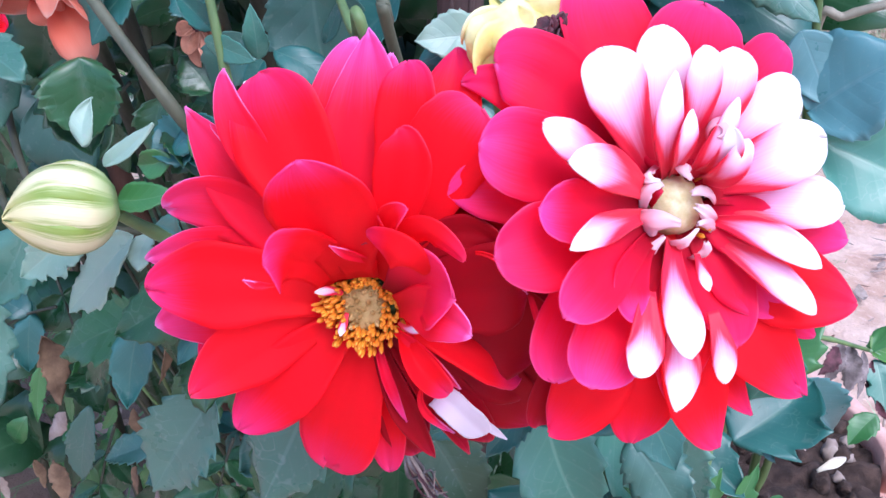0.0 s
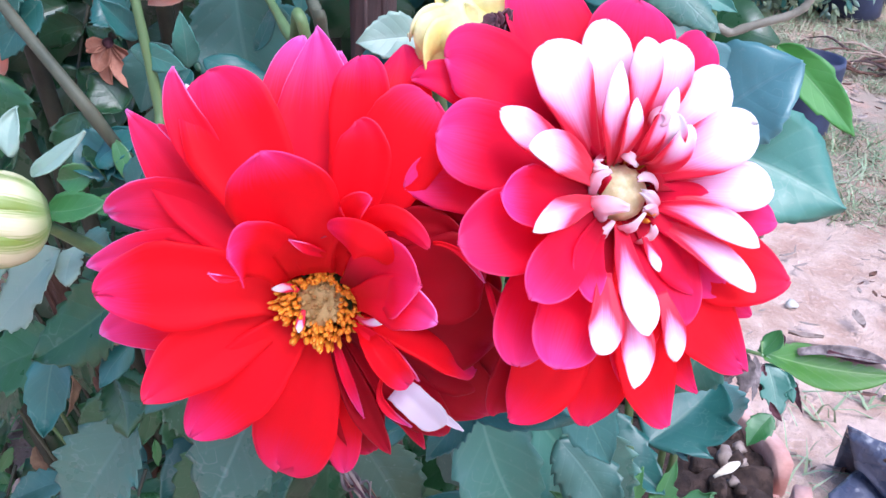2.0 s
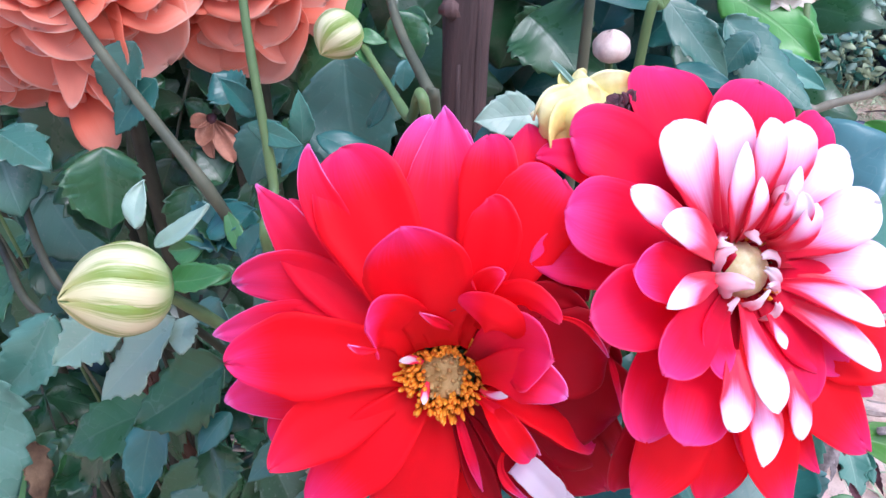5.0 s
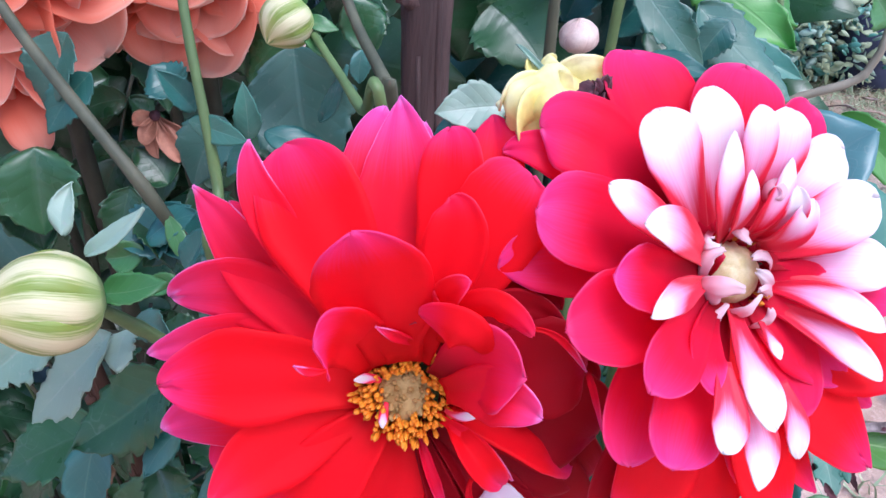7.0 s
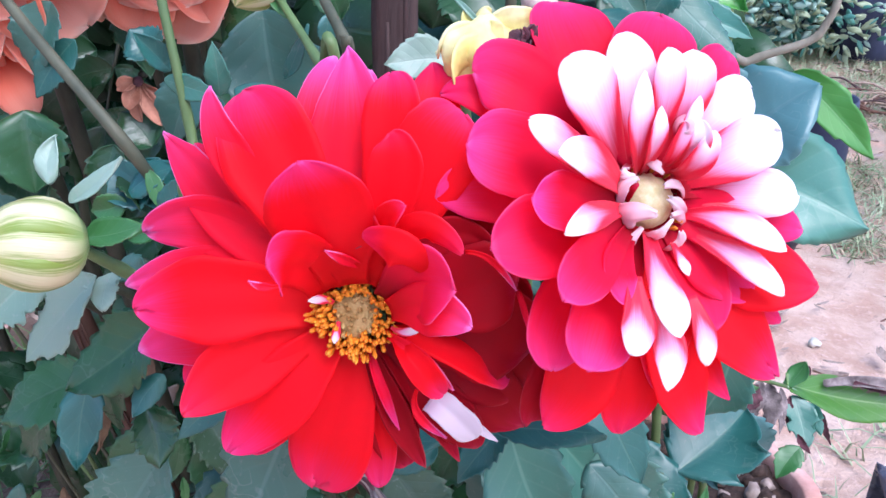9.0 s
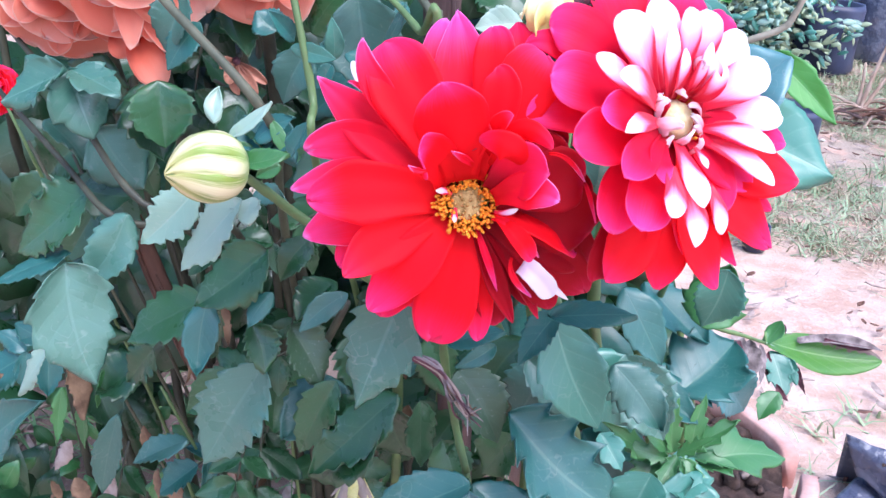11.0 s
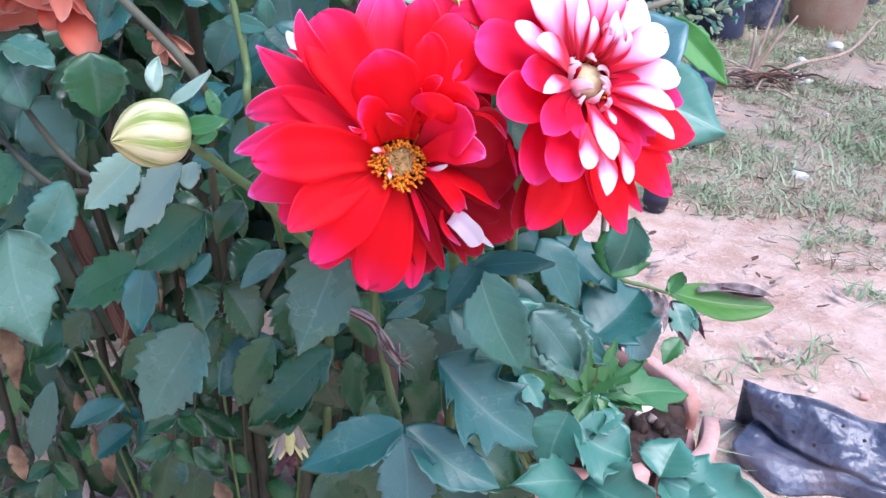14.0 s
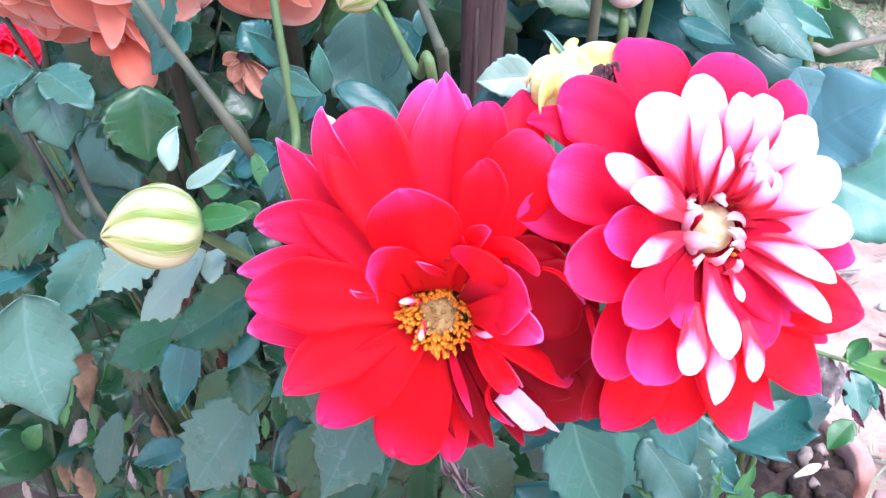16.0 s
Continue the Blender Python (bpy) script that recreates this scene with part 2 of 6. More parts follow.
cream = plain("cream", (0.82, 0.72, 0.55), (0.86, 0.80, 0.68), 0.5, 40, 0.2, 0.0005)
disc_tan = plain("disc_tan", (0.40, 0.23, 0.06), (0.62, 0.42, 0.16), 0.7, 350, 0.8, 0.0006)
disc_cream = plain("disc_cream", (0.62, 0.50, 0.22), (0.76, 0.66, 0.40), 0.6, 300, 0.5, 0.0005)
anther = plain("anther", (0.85, 0.24, 0.008), (0.92, 0.38, 0.02), 0.5, 300, 0.2, 0.0003)
grass_mat = plain("grass", (0.22, 0.34, 0.16), (0.44, 0.52, 0.32), 0.6, 3, 0.1, 0.0005)
straw_mat = plain("straw", (0.30, 0.24, 0.15), (0.52, 0.44, 0.31), 0.8, 3, 0.1, 0.0005)
weed_mat = plain("weed", (0.08, 0.17, 0.05), (0.18, 0.30, 0.09), 0.6, 5, 0.1, 0.0005)


def bag_material():
    """Black polythene, greyed by sun and dust, with fine crumples."""
    m, nt, b = material("black_polythene", (0.03, 0.035, 0.05), 0.3)
    dust = step(nt, noisy(nt, 16.0, 7.0), 0.42, 0.70)
    rust = step(nt, noisy(nt, 9.0, 3.0), 0.55, 0.75)
    c = mixed(nt, maths(nt, "MULTIPLY", dust, 0.7), (0.050, 0.060, 0.10), (0.14, 0.15, 0.20))
    c = mixed(nt, maths(nt, "MULTIPLY", rust, 0.45), c, (0.17, 0.11, 0.10))
    nt.links.new(c, b.inputs["Base Color"])
    nt.links.new(maths(nt, "MULTIPLY_ADD", dust, 0.18, 0.24), b.inputs["Roughness"])
    b.inputs["Specular IOR Level"].default_value = 0.7
    relief(nt, b, maths(nt, "ADD", noisy(nt, 22.0, 2.0), maths(nt, "MULTIPLY", noisy(nt, 90.0, 4.0), 0.25)), 0.9, 0.010)
    return m


polythene = bag_material()
polythene_blue = plain("polythene_blue", (0.02, 0.025, 0.06), (0.05, 0.06, 0.12), 0.45, 8, 0.3, 0.004)


def ground_material():
    m, nt, b = material("soil", (0.5, 0.33, 0.27), 0.95)
    broad, mid, fine, speck = noisy(nt, 1.1, 5.0), noisy(nt, 10.0, 10.0), noisy(nt, 80.0, 6.0), noisy(nt, 420.0, 4.0)
    c = mixed(nt, step(nt, mid, 0.34, 0.66), (0.52, 0.33, 0.245), (0.71, 0.525, 0.425))
    c = mixed(nt, maths(nt, "MULTIPLY", step(nt, broad, 0.47, 0.64), 0.40), c, (0.46, 0.34, 0.24))
    c = mixed(nt, maths(nt, "MULTIPLY", step(nt, fine, 0.52, 0.72), 0.5), c, (0.74, 0.54, 0.47))
    c = mixed(nt, maths(nt, "MULTIPLY", step(nt, speck, 0.58, 0.70), 0.45), c, (0.26, 0.16, 0.11))
    s = nt.nodes.new("ShaderNodeSeparateXYZ")
    nt.links.new(nt.nodes.new("ShaderNodeTexCoord").outputs["Object"], s.inputs[0])
    turf = maths(nt, "MULTIPLY", step(nt, s.outputs[1], 1.9, 2.6), step(nt, maths(nt, "ADD", mid, broad), 0.86, 1.06))
    c = mixed(nt, maths(nt, "MULTIPLY", turf, 0.8), c, (0.36, 0.29, 0.215))
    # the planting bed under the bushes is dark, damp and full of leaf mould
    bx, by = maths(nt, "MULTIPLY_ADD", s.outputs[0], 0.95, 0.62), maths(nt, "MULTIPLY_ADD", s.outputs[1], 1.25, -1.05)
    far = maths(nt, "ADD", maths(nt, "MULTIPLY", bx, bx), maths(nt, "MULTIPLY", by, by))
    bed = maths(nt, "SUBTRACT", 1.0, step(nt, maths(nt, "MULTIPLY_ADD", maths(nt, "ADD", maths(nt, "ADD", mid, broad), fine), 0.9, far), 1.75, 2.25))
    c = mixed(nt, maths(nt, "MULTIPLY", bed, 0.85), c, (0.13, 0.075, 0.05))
    nt.links.new(c, b.inputs["Base Color"])
    h = maths(nt, "ADD", maths(nt, "MULTIPLY", mid, 1.2), maths(nt, "ADD", maths(nt, "MULTIPLY", fine, 1.6), maths(nt, "MULTIPLY", speck, 0.7)))
    relief(nt, b, h, 0.75, 0.010)
    return m


soil = ground_material()


def bract_material():
    """Bud scales: cream middle, green margins, yellow base."""
    m, nt, b = material("bud_scale", (0.6, 0.6, 0.3), 0.45)
    side, along, flat = across(nt)
    n = noisy(nt, 5.0, 3.0, "UV", (5.0, 0.5, 1.0))
    e = maths(nt, "ADD", side, maths(nt, "MULTIPLY_ADD", n, 1.0, -0.5))
    c = mixed(nt, step(nt, e, 0.14, 0.64), (0.60, 0.57, 0.34), (0.19, 0.27, 0.045))
    c = mixed(nt, maths(nt, "MULTIPLY", step(nt, along, 0.6, 1.0), 0.6), c, (0.62, 0.52, 0.22))
    c = mixed(nt, maths(nt, "MULTIPLY", step(nt, maths(nt, "SUBTRACT", 1.0, along), 0.7, 1.0), 0.8), c, (0.28, 0.42, 0.14))
    nt.links.new(c, b.inputs["Base Color"])
    relief(nt, b, n, 0.2, 0.0008)
    return m


bud_scale = bract_material()


# ---- builders ----
def part(name, bm, mat, parent, label=""):
    """Links a bmesh as one mesh object under a thing or a part."""
    me = bpy.data.meshes.new(name)
    bm.normal_update()
    bm.to_mesh(me)
    bm.free()
    me.materials.append(mat)
    for p in me.polygons:
        p.use_smooth = True
    ob = new(name, me)
    if parent is not None:
        ob.parent = parent
    if label:
        tagged(ob, label)
    return ob


def thing(name, m, label, category, group=""):
    ob = new(name)
    ob.empty_display_size = 0.02
    ob.matrix_world = m
    return tagged(ob, label, category, group)


def axes(origin, z, up=(0, 0, 1)):
    ez = Vector(z).normalized()
    ey = (Vector(up) - ez * ez.dot(Vector(up))).normalized()
    ex = ey.cross(ez)
    m = Matrix((ex, ey, ez)).transposed().to_4x4()
    m.translation = origin
    return m


def sheet(bm, rows, thick):
    """A thin closed blade from a grid of points: front, back and rim, with its place on the blade as UV."""
    nv, nu = len(rows), len(rows[0])
    uvl = bm.loops.layers.uv.verify()
    front = [[bm.verts.new(p) for p in r] for r in rows]
    normals = []
    for j in range(nv):
        line = []
        for i in range(nu):
            a = rows[j][min(i + 1, nu - 1)] - rows[j][max(i - 1, 0)]
            b = rows[min(j + 1, nv - 1)][i] - rows[max(j - 1, 0)][i]
            n = a.cross(b)
            line.append(n.normalized() if n.length > 1e-12 else Vector((0, 0, 1)))
        normals.append(line)
    back = [[bm.verts.new(rows[j][i] - normals[j][i] * thick) for i in range(nu)] for j in range(nv)]

    def face(quad, spots):
        f = bm.faces.new(quad)
        for loop, (i, j) in zip(f.loops, spots):
            loop[uvl].uv = (i / (nu - 1), j / (nv - 1))

    for j in range(nv - 1):
        for i in range(nu - 1):
            s = [(i, j), (i + 1, j), (i + 1, j + 1), (i, j + 1)]
            face([front[b][a] for a, b in s], s)
            s = s[::-1]
            face([back[b][a] for a, b in s], s)
    ring = [(i, 0) for i in range(nu)] + [(nu - 1, j) for j in range(1, nv)] + [(i, nv - 1) for i in range(nu - 2, -1, -1)] + [(0, j) for j in range(nv - 2, 0, -1)]
    for k, a in enumerate(ring):
        b = ring[(k + 1) % len(ring)]
        face([front[a[1]][a[0]], back[a[1]][a[0]], back[b[1]][b[0]], front[b[1]][b[0]]], [a, a, b, b])


def petal_rows(reach, rise, wide, lift, base, tip, cup, twist, notch, root, rng, nu=11, nv=21):
    """Points of a petal that runs along x from base to reach (metres)."""
    p0, p2 = Vector((base, 0, root)), Vector((reach, 0, rise))
    p1 = Vector((base + (reach - base) * 0.45, 0, root + (rise - root) * 0.25 + lift))
    sway, wave, phase = rng.uniform(-0.09, 0.09) * reach, rng.uniform(0.4, 1.3), rng.uniform(0, 6.3)
    keel, pinch, lopsided = rng.uniform(0.0, 0.16), rng.uniform(0.0, 0.9) * tip * 0.7, rng.uniform(-0.14, 0.14)
    rows = []
    for j in range(nv):
        v = 1 - (1 - j / (nv - 1)) ** 1.45
        c = p0 * (1 - v) ** 2 + p1 * 2 * v * (1 - v) + p2 * v * v
        d = ((p1 - p0) * (1 - v) + (p2 - p1) * v).normalized()
        k = 0.56
        if v < k:
            q = v / k
            w = 0.34 + 0.66 * (q * q * (3 - 2 * q)) ** 0.8
        else:
            q = (v - k) / (1 - k)
            blunt, sharp = max(0.0, 1 - q ** 2.3) ** 0.5, (1 - q ** 1.35)
            w = blunt * (1 - tip) + sharp * tip
        w = max(w, 0.03) * wide / 2
        roll = radians(twist) * v
        side = Vector((0, 1, 0))
        up = d.cross(side) * -1 if d.cross(side).z < 0 else d.cross(side)
        s2, u2 = side * math.cos(roll) + up * math.sin(roll), up * math.cos(roll) - side * math.sin(roll)
        line = []
        for i in range(nu):
            u = 2 * i / (nu - 1) - 1
            bowl = (cup * 0.5 * u * u * (1 - 0.45 * v) + (keel + pinch * v ** 4) * 0.5 * abs(u)) * wide * min(1, 2 * w / wide + 0.1)
            ridge = 0.020 * wide * math.cos(u * 11.0 + phase) * (1 - v * 0.4) * min(1, v * 3) * min(1.0, 2.2 * w / wide)
            frill = 0.05 * wide * wave * math.sin(phase + v * 7.0) * abs(u) ** 2 * (1 if u > 0 else -1) * v
            back = -notch * 0.09 * reach * max(0, 1 - abs(abs(u) - 0.35) * 4.5) * max(0, v - 0.75) * 4 if notch else 0.0
            ripple = 1 + 0.09 * noise.noise(Vector((v * 4.5, u * 0.8, phase * 3)))
            line.append(c + s2 * (u * w * ripple * (1 + lopsided * u) + sway * math.sin(v * 3.1) * 0.5) + u2 * (bowl + ridge + frill) + d * back)
        rows.append(line)
    return rows


petal_rng = random.Random(7)


def petal(bloom, turn, reach, rise, wide, mat, lift=5.0, base=5.0, tip=0.5, cup=0.14, twist=0.0, notch=0.0, root=-2.0, name="petal"):
    """One ray petal, in millimetres: its direction round the bloom, how far and how high its tip lies, and its width."""
    root = root + (4.0 if base > 7.5 else 0.0)
    bm = bmesh.new()
    mm = 0.001
    sheet(bm, petal_rows(reach * mm, rise * mm, wide * mm, lift * mm, base * mm, tip, cup, twist + petal_rng.uniform(-6, 6), notch, root * mm, petal_rng), 0.00045)
    ob = part(name, bm, mat, bloom, "white petal with a crimson base" if mat is white_petal else "")
    ob.rotation_euler = (0, 0, radians(turn))
    return ob


def ray_petal(bloom, foot, mid, tip, wide, mat, roll=0.0, cup=0.12, peak=0.58, point=0.5, notch=0.0, base=0.46, frill=1.0, name="petal"):
    """One petal, in millimetres of its bloom: its midline runs from foot through mid to tip; point: how sharply it ends."""
    rng, nu, nv = petal_rng, 13, 25
    p0, q, p2 = (Vector(p) * 0.001 for p in (foot, mid, tip))
    p1, wide, reach = q * 2 - (p0 + p2) * 0.5, wide * 0.001, (p2 - p0).length
    wave, phase, keel = rng.uniform(0.3, 0.9) * frill, rng.uniform(0, 6.3), rng.uniform(0.0, 0.10)
    lean, gaps = rng.uniform(-0.08, 0.08), rng.uniform(0.25, 0.45)
    rows = []
    for j in range(nv):
        v = 1 - (1 - j / (nv - 1)) ** 1.45
        c = p0 * (1 - v) ** 2 + p1 * 2 * v * (1 - v) + p2 * v * v
        d = ((p1 - p0) * (1 - v) + (p2 - p1) * v).normalized()
        if v < peak:
            k = v / peak
            w = base + (1 - base) * (k * k * (3 - 2 * k)) ** 0.85
        else:
            k = (v - peak) / (1 - peak)
            w = max(0.0, 1 - k ** 2.4) ** 0.5 * (1 - point) + (1 - k ** 1.3) * point
        w = max(w, 0.03) * wide / 2
        out = Vector((0, 0, 1)) - Vector((c.x, c.y, 0)).normalized() * 0.35
        n = (out - d * d.dot(out)).normalized()
        n.rotate(Matrix.Rotation(radians(roll), 3, d))
        side = n.cross(d)
        line = []
        for i in range(nu):
            u = 2 * i / (nu - 1) - 1
            bowl = (cup * 0.5 * u * u + keel * 0.3 * abs(u)) * 2 * w
            ridge = 0.020 * wide * math.cos(u * 6.5 + phase) * min(1, v * 3) * (1 - 0.4 * v)
            edge = 0.04 * wide * wave * math.sin(phase + v * 6.0) * abs(u) ** 2 * (1 if u > 0 else -1) * v
            back = (notch + 0.05) * 0.09 * reach * max(0.0, 1 - abs(abs(u - lean) - gaps) * 5.0) * max(0.0, v - 0.8) * 5
            ripple = 1.06 + 0.08 * noise.noise(Vector((v * 5.0, u * 0.8, phase * 3))) + 0.03 * noise.noise(Vector((v * 17.0, u, phase)))
            line.append(c + side * (u * w * ripple) + n * (bowl + ridge + edge) - d * back)
        rows.append(line)
    bm = bmesh.new()
    sheet(bm, rows, 0.0004)
    return part(name, bm, mat, bloom, "white petal with a crimson base" if mat is white_petal else "")


def tube_mesh(points, radii, sides=10):
    bm = bmesh.new()
    pts = [Vector(p) for p in points]
    rings, prev = [], Vector((0.31, 0.2, 0.93))
    for k, p in enumerate(pts):
        d = (pts[min(k + 1, len(pts) - 1)] - pts[max(k - 1, 0)]).normalized()
        x = prev - d * prev.dot(d)
        x = x.normalized() if x.length > 1e-4 else d.orthogonal().normalized()
        y = d.cross(x)
        prev = x
        rings.append([bm.verts.new(p + (x * math.cos(a) + y * math.sin(a)) * radii[k]) for a in [2 * math.pi * i / sides for i in range(sides)]])
    for a, b in zip(rings, rings[1:]):
        for i in range(sides):
            bm.faces.new((a[i], a[(i + 1) % sides], b[(i + 1) % sides], b[i]))
    bm.faces.new(rings[0][::-1])
    bm.faces.new(rings[-1])
    return bm


def glide(points, n=7):
    """A smooth line through a few points."""
    p = [Vector(q) for q in points]
    p = [p[0] * 2 - p[1]] + p + [p[-1] * 2 - p[-2]]
    out = []
    for k in range(1, len(p) - 2):
        for j in range(n):
            t = j / n
            a, b, c, d = p[k - 1:k + 3]
            out.append(0.5 * ((2 * b) + (c - a) * t + (2 * a - 5 * b + 4 * c - d) * t * t + (3 * b - a - 3 * c + d) * t ** 3))
    return out + [p[-2]]


def stem(parent, points, r0, r1, mat, name="stem", label="", knots=True):
    line = glide(points)
    n = len(line)
    radii = [r0 + (r1 - r0) * k / (n - 1) for k in range(n)]
    if knots:
        radii = [r * (1.16 if k % 9 == 4 else 1.0) * petal_rng.uniform(0.96, 1.04) for k, r in enumerate(radii)]
    inv = parent.matrix_world.inverted() if parent else Matrix()
    return part(name, tube_mesh([inv @ p for p in line], radii), mat, parent, label)


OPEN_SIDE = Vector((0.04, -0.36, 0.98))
leaf_rng = random.Random(21)


def leaf_rows(length, wide, rng, lobes=0.0, torn=0, teeth_depth=None, nu=11, nv=57):
    """Points of a pointed, saw-toothed dahlia leaflet along x."""
    fold, droop, curl, phase = rng.uniform(0.06, 0.42), rng.uniform(-0.26, 0.04), rng.uniform(-0.20, 0.20), rng.uniform(0, 6)
    teeth = rng.randint(3, 4) if lobes else rng.randint(5, 8)
    deep = lobes if lobes else rng.uniform(0.10, 0.20) * min(1.0, wide / 0.022)
    deep = deep if teeth_depth is None else teeth_depth
    bend, twist, fat = rng.uniform(-0.07, 0.07), rng.uniform(-0.25, 0.25), rng.uniform(0.62, 0.80)
    peak = fat / (fat + 1.0)
    top = peak ** fat * (1 - peak)
    rows = []
    for j in range(nv):
        v = j / (nv - 1)
        body = v ** fat * (1 - v) / top
        w = 0.5 * wide * max(body, 0.03)
        line = []
        for i in range(nu):
            u = 2 * i / (nu - 1) - 1
            f = (v * teeth + (0.35 if u > 0 else 0.0) + 0.35 * noise.noise(Vector((v * 5, phase, 1 if u > 0 else 9)))) % 1.0
            saw = (f - 0.75 if f < 0.8 else 0.05 - (f - 0.8) * 4.0) * deep * 1.5 if 0.10 < v < 0.97 else 0.0
            edge = abs(u) ** (3 if lobes else 6)
            ragged = 0.75 * max(0, noise.noise(Vector((v * 8, (1 if u > 0 else 4) + phase, 3)))) + 0.2 * max(0, noise.noise(Vector((v * 24, phase, u)))) if torn else 0.0
            y = u * w * (1 + (saw - ragged) * edge)
            turn = twist * (v - 0.4)
            z = fold * abs(u) * w + droop * length * v * v + curl * wide * u * u * math.sin(v * 4 + phase) + math.sin(turn) * y
            z += 0.055 * wide * math.sin(v * 9 + phase) * abs(u) ** 1.5 * body + 0.006 * wide * math.cos((v * 6.5 - abs(u) * 1.9) * 6.283) * min(1, abs(u) * 3) * body
            line.append(Vector((v * length + max(0.0, saw + 0.5 * deep) * 0.25 * wide * edge * body, y * math.cos(turn) + bend * length * math.sin(v * 3.1), z)))
        rows.append(line)
    return rows


def leaf(parent, base, tip, wide, mat, roll=None, lobes=0.0, torn=0, teeth=None, name="leaf", label=""):
    """A leaflet from base to tip (metres), its width in millimetres."""
    b, t = Vector(base), Vector(tip)
    ex = (t - b).normalized()
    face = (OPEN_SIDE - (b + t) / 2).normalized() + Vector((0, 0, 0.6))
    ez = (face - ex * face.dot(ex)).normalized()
    turn = radians(leaf_rng.uniform(-32, 32) if roll is None else roll)
    ey = ez.cross(ex)
    ez, ey = ez * math.cos(turn) + ey * math.sin(turn), ey * math.cos(turn) - ez * math.sin(turn)
    bm = bmesh.new()
    sheet(bm, leaf_rows((t - b).length, wide * 0.001 * (1.24 if lobes == 0 else 1.35), leaf_rng, lobes, torn, teeth), 0.0004)
    ob = part(name, bm, mat, parent, label)
    m = Matrix((ex, ey, ez)).transposed().to_4x4()
    m.translation = b
    ob.matrix_basis = parent.matrix_world.inverted() @ m
    return ob


def lump(r, seed, rough=0.25, squash=(1, 1, 1), rings=2):
    bm = bmesh.new()
    bmesh.ops.create_icosphere(bm, subdivisions=rings, radius=r)
    for v in bm.verts:
        n = 1 + rough * noise.noise(v.co / r * 1.7 + Vector((seed, 0, 0)))
        v.co = Vector((v.co.x * n * squash[0], v.co.y * n * squash[1], v.co.z * n * squash[2]))
    return bm


def lathe(profile, sides=32):
    bm = bmesh.new()
    rings = [[bm.verts.new((r * math.cos(a), r * math.sin(a), z)) for a in [2 * math.pi * i / sides for i in range(sides)]] for r, z in profile]
    for a, b in zip(rings, rings[1:]):
        for i in range(sides):
            bm.faces.new((a[i], a[(i + 1) % sides], b[(i + 1) % sides], b[i]))
    bm.faces.new(rings[0][::-1])
    bm.faces.new(rings[-1])
    return bm


# ---- ground ----
def spread(s, near, far):
    return near * s + math.copysign(far * abs(s) ** 7, s)


def make_ground():
    n = 220
    verts, faces = [], []
    for j in range(n + 1):
        for i in range(n + 1):
            x, y = spread(2 * i / n - 1, 4.5, 400) + 0.6, spread(2 * j / n - 1, 5.0, 400) + 1.8
            z = 0.012 * noise.noise(Vector((x * 2.2, y * 2.2, 0))) + 0.006 * noise.noise(Vector((x * 9, y * 9, 4)))
            verts.append((x, y, z - 0.004))
    for j in range(n):
        for i in range(n):
            a = j * (n + 1) + i
            faces.append((a, a + 1, a + n + 2, a + n + 1))
    me = bpy.data.meshes.new("ground")
    me.from_pydata(verts, [], faces)
    for p in me.polygons:
        p.use_smooth = True
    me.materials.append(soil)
    return tagged(new("ground", me), "pinkish sandy garden soil, trodden and bare in patches", "ground", kind="structure")


ground = make_ground()


# ---- the two large blooms ----
def disc_dome(bloom, radius, height, mat, label):
    prof = [(radius * math.cos(a), height * math.sin(a)) for a in [k * math.pi / 2 / 7 for k in range(7)]]
    bm = lathe([(radius, -0.006)] + prof + [(0.0004, height)], 28)
    for v in bm.verts:
        v.co += v.co.normalized() * 0.0009 * noise.noise(v.co * 700)
    return part("disc", bm, mat, bloom, label)


def stamen_ring(disc, count, r0, r1, z, rng, mat, tall=1.0, name="stamen"):
    """Small tubular florets standing on the disc."""
    for k in range(count):
        a, r = rng.uniform(0, 6.283), (rng.uniform(r0 * r0, r1 * r1)) ** 0.5
        foot = Vector((r * math.cos(a), r * math.sin(a), z - 0.003))
        out = rng.uniform(0, 0.35) * r
        top = foot + Vector((math.cos(a) * out, math.sin(a) * out, rng.uniform(0.004, 0.0075) * tall))
        fat = rng.uniform(0.8, 1.2)
        bm = tube_mesh([foot, foot.lerp(top, 0.55), foot.lerp(top, 0.82), top], [0.0004, 0.0006 * fat, 0.0007 * fat, 0.0002], 6)
        part(name, bm, mat, disc)


def scroll(bloom, turn, r, z, size, mat, rng, name="floret", tilt=0.0):
    """A small inrolled floret beside the disc."""
    rows = []
    loops = rng.uniform(1.15, 1.7)
    for j in range(16):
        v = j / 15
        w = size * 0.42 * max(0.12, 1 - abs(2 * v - 0.9) ** 3.0) ** 0.5
        a = v * loops * math.pi
        rad = size * 0.5 * (1 - 0.5 * v)
        c = Vector((math.sin(a) * rad, 0, size * 0.1 + (1 - math.cos(a)) * rad))
        out = Vector((math.sin(a), 0, -math.cos(a)))
        line = []
        for i in range(9):
            u = 2 * i / 8 - 1
            line.append(c + Vector((0, u * w + 0.15 * size * math.sin(v * 4 + turn), 0)) - out * (0.22 * size * u * u * (0.4 + v)))
        rows.append(line)
    bm = bmesh.new()
    sheet(bm, rows, 0.0004)
    ob = part(name, bm, mat, bloom)
    ob.matrix_basis = pose(r * math.cos(radians(turn)), r * math.sin(radians(turn)), z, tilt + rng.uniform(-25, 25), 0, turn + rng.uniform(-50, 50))
    return ob


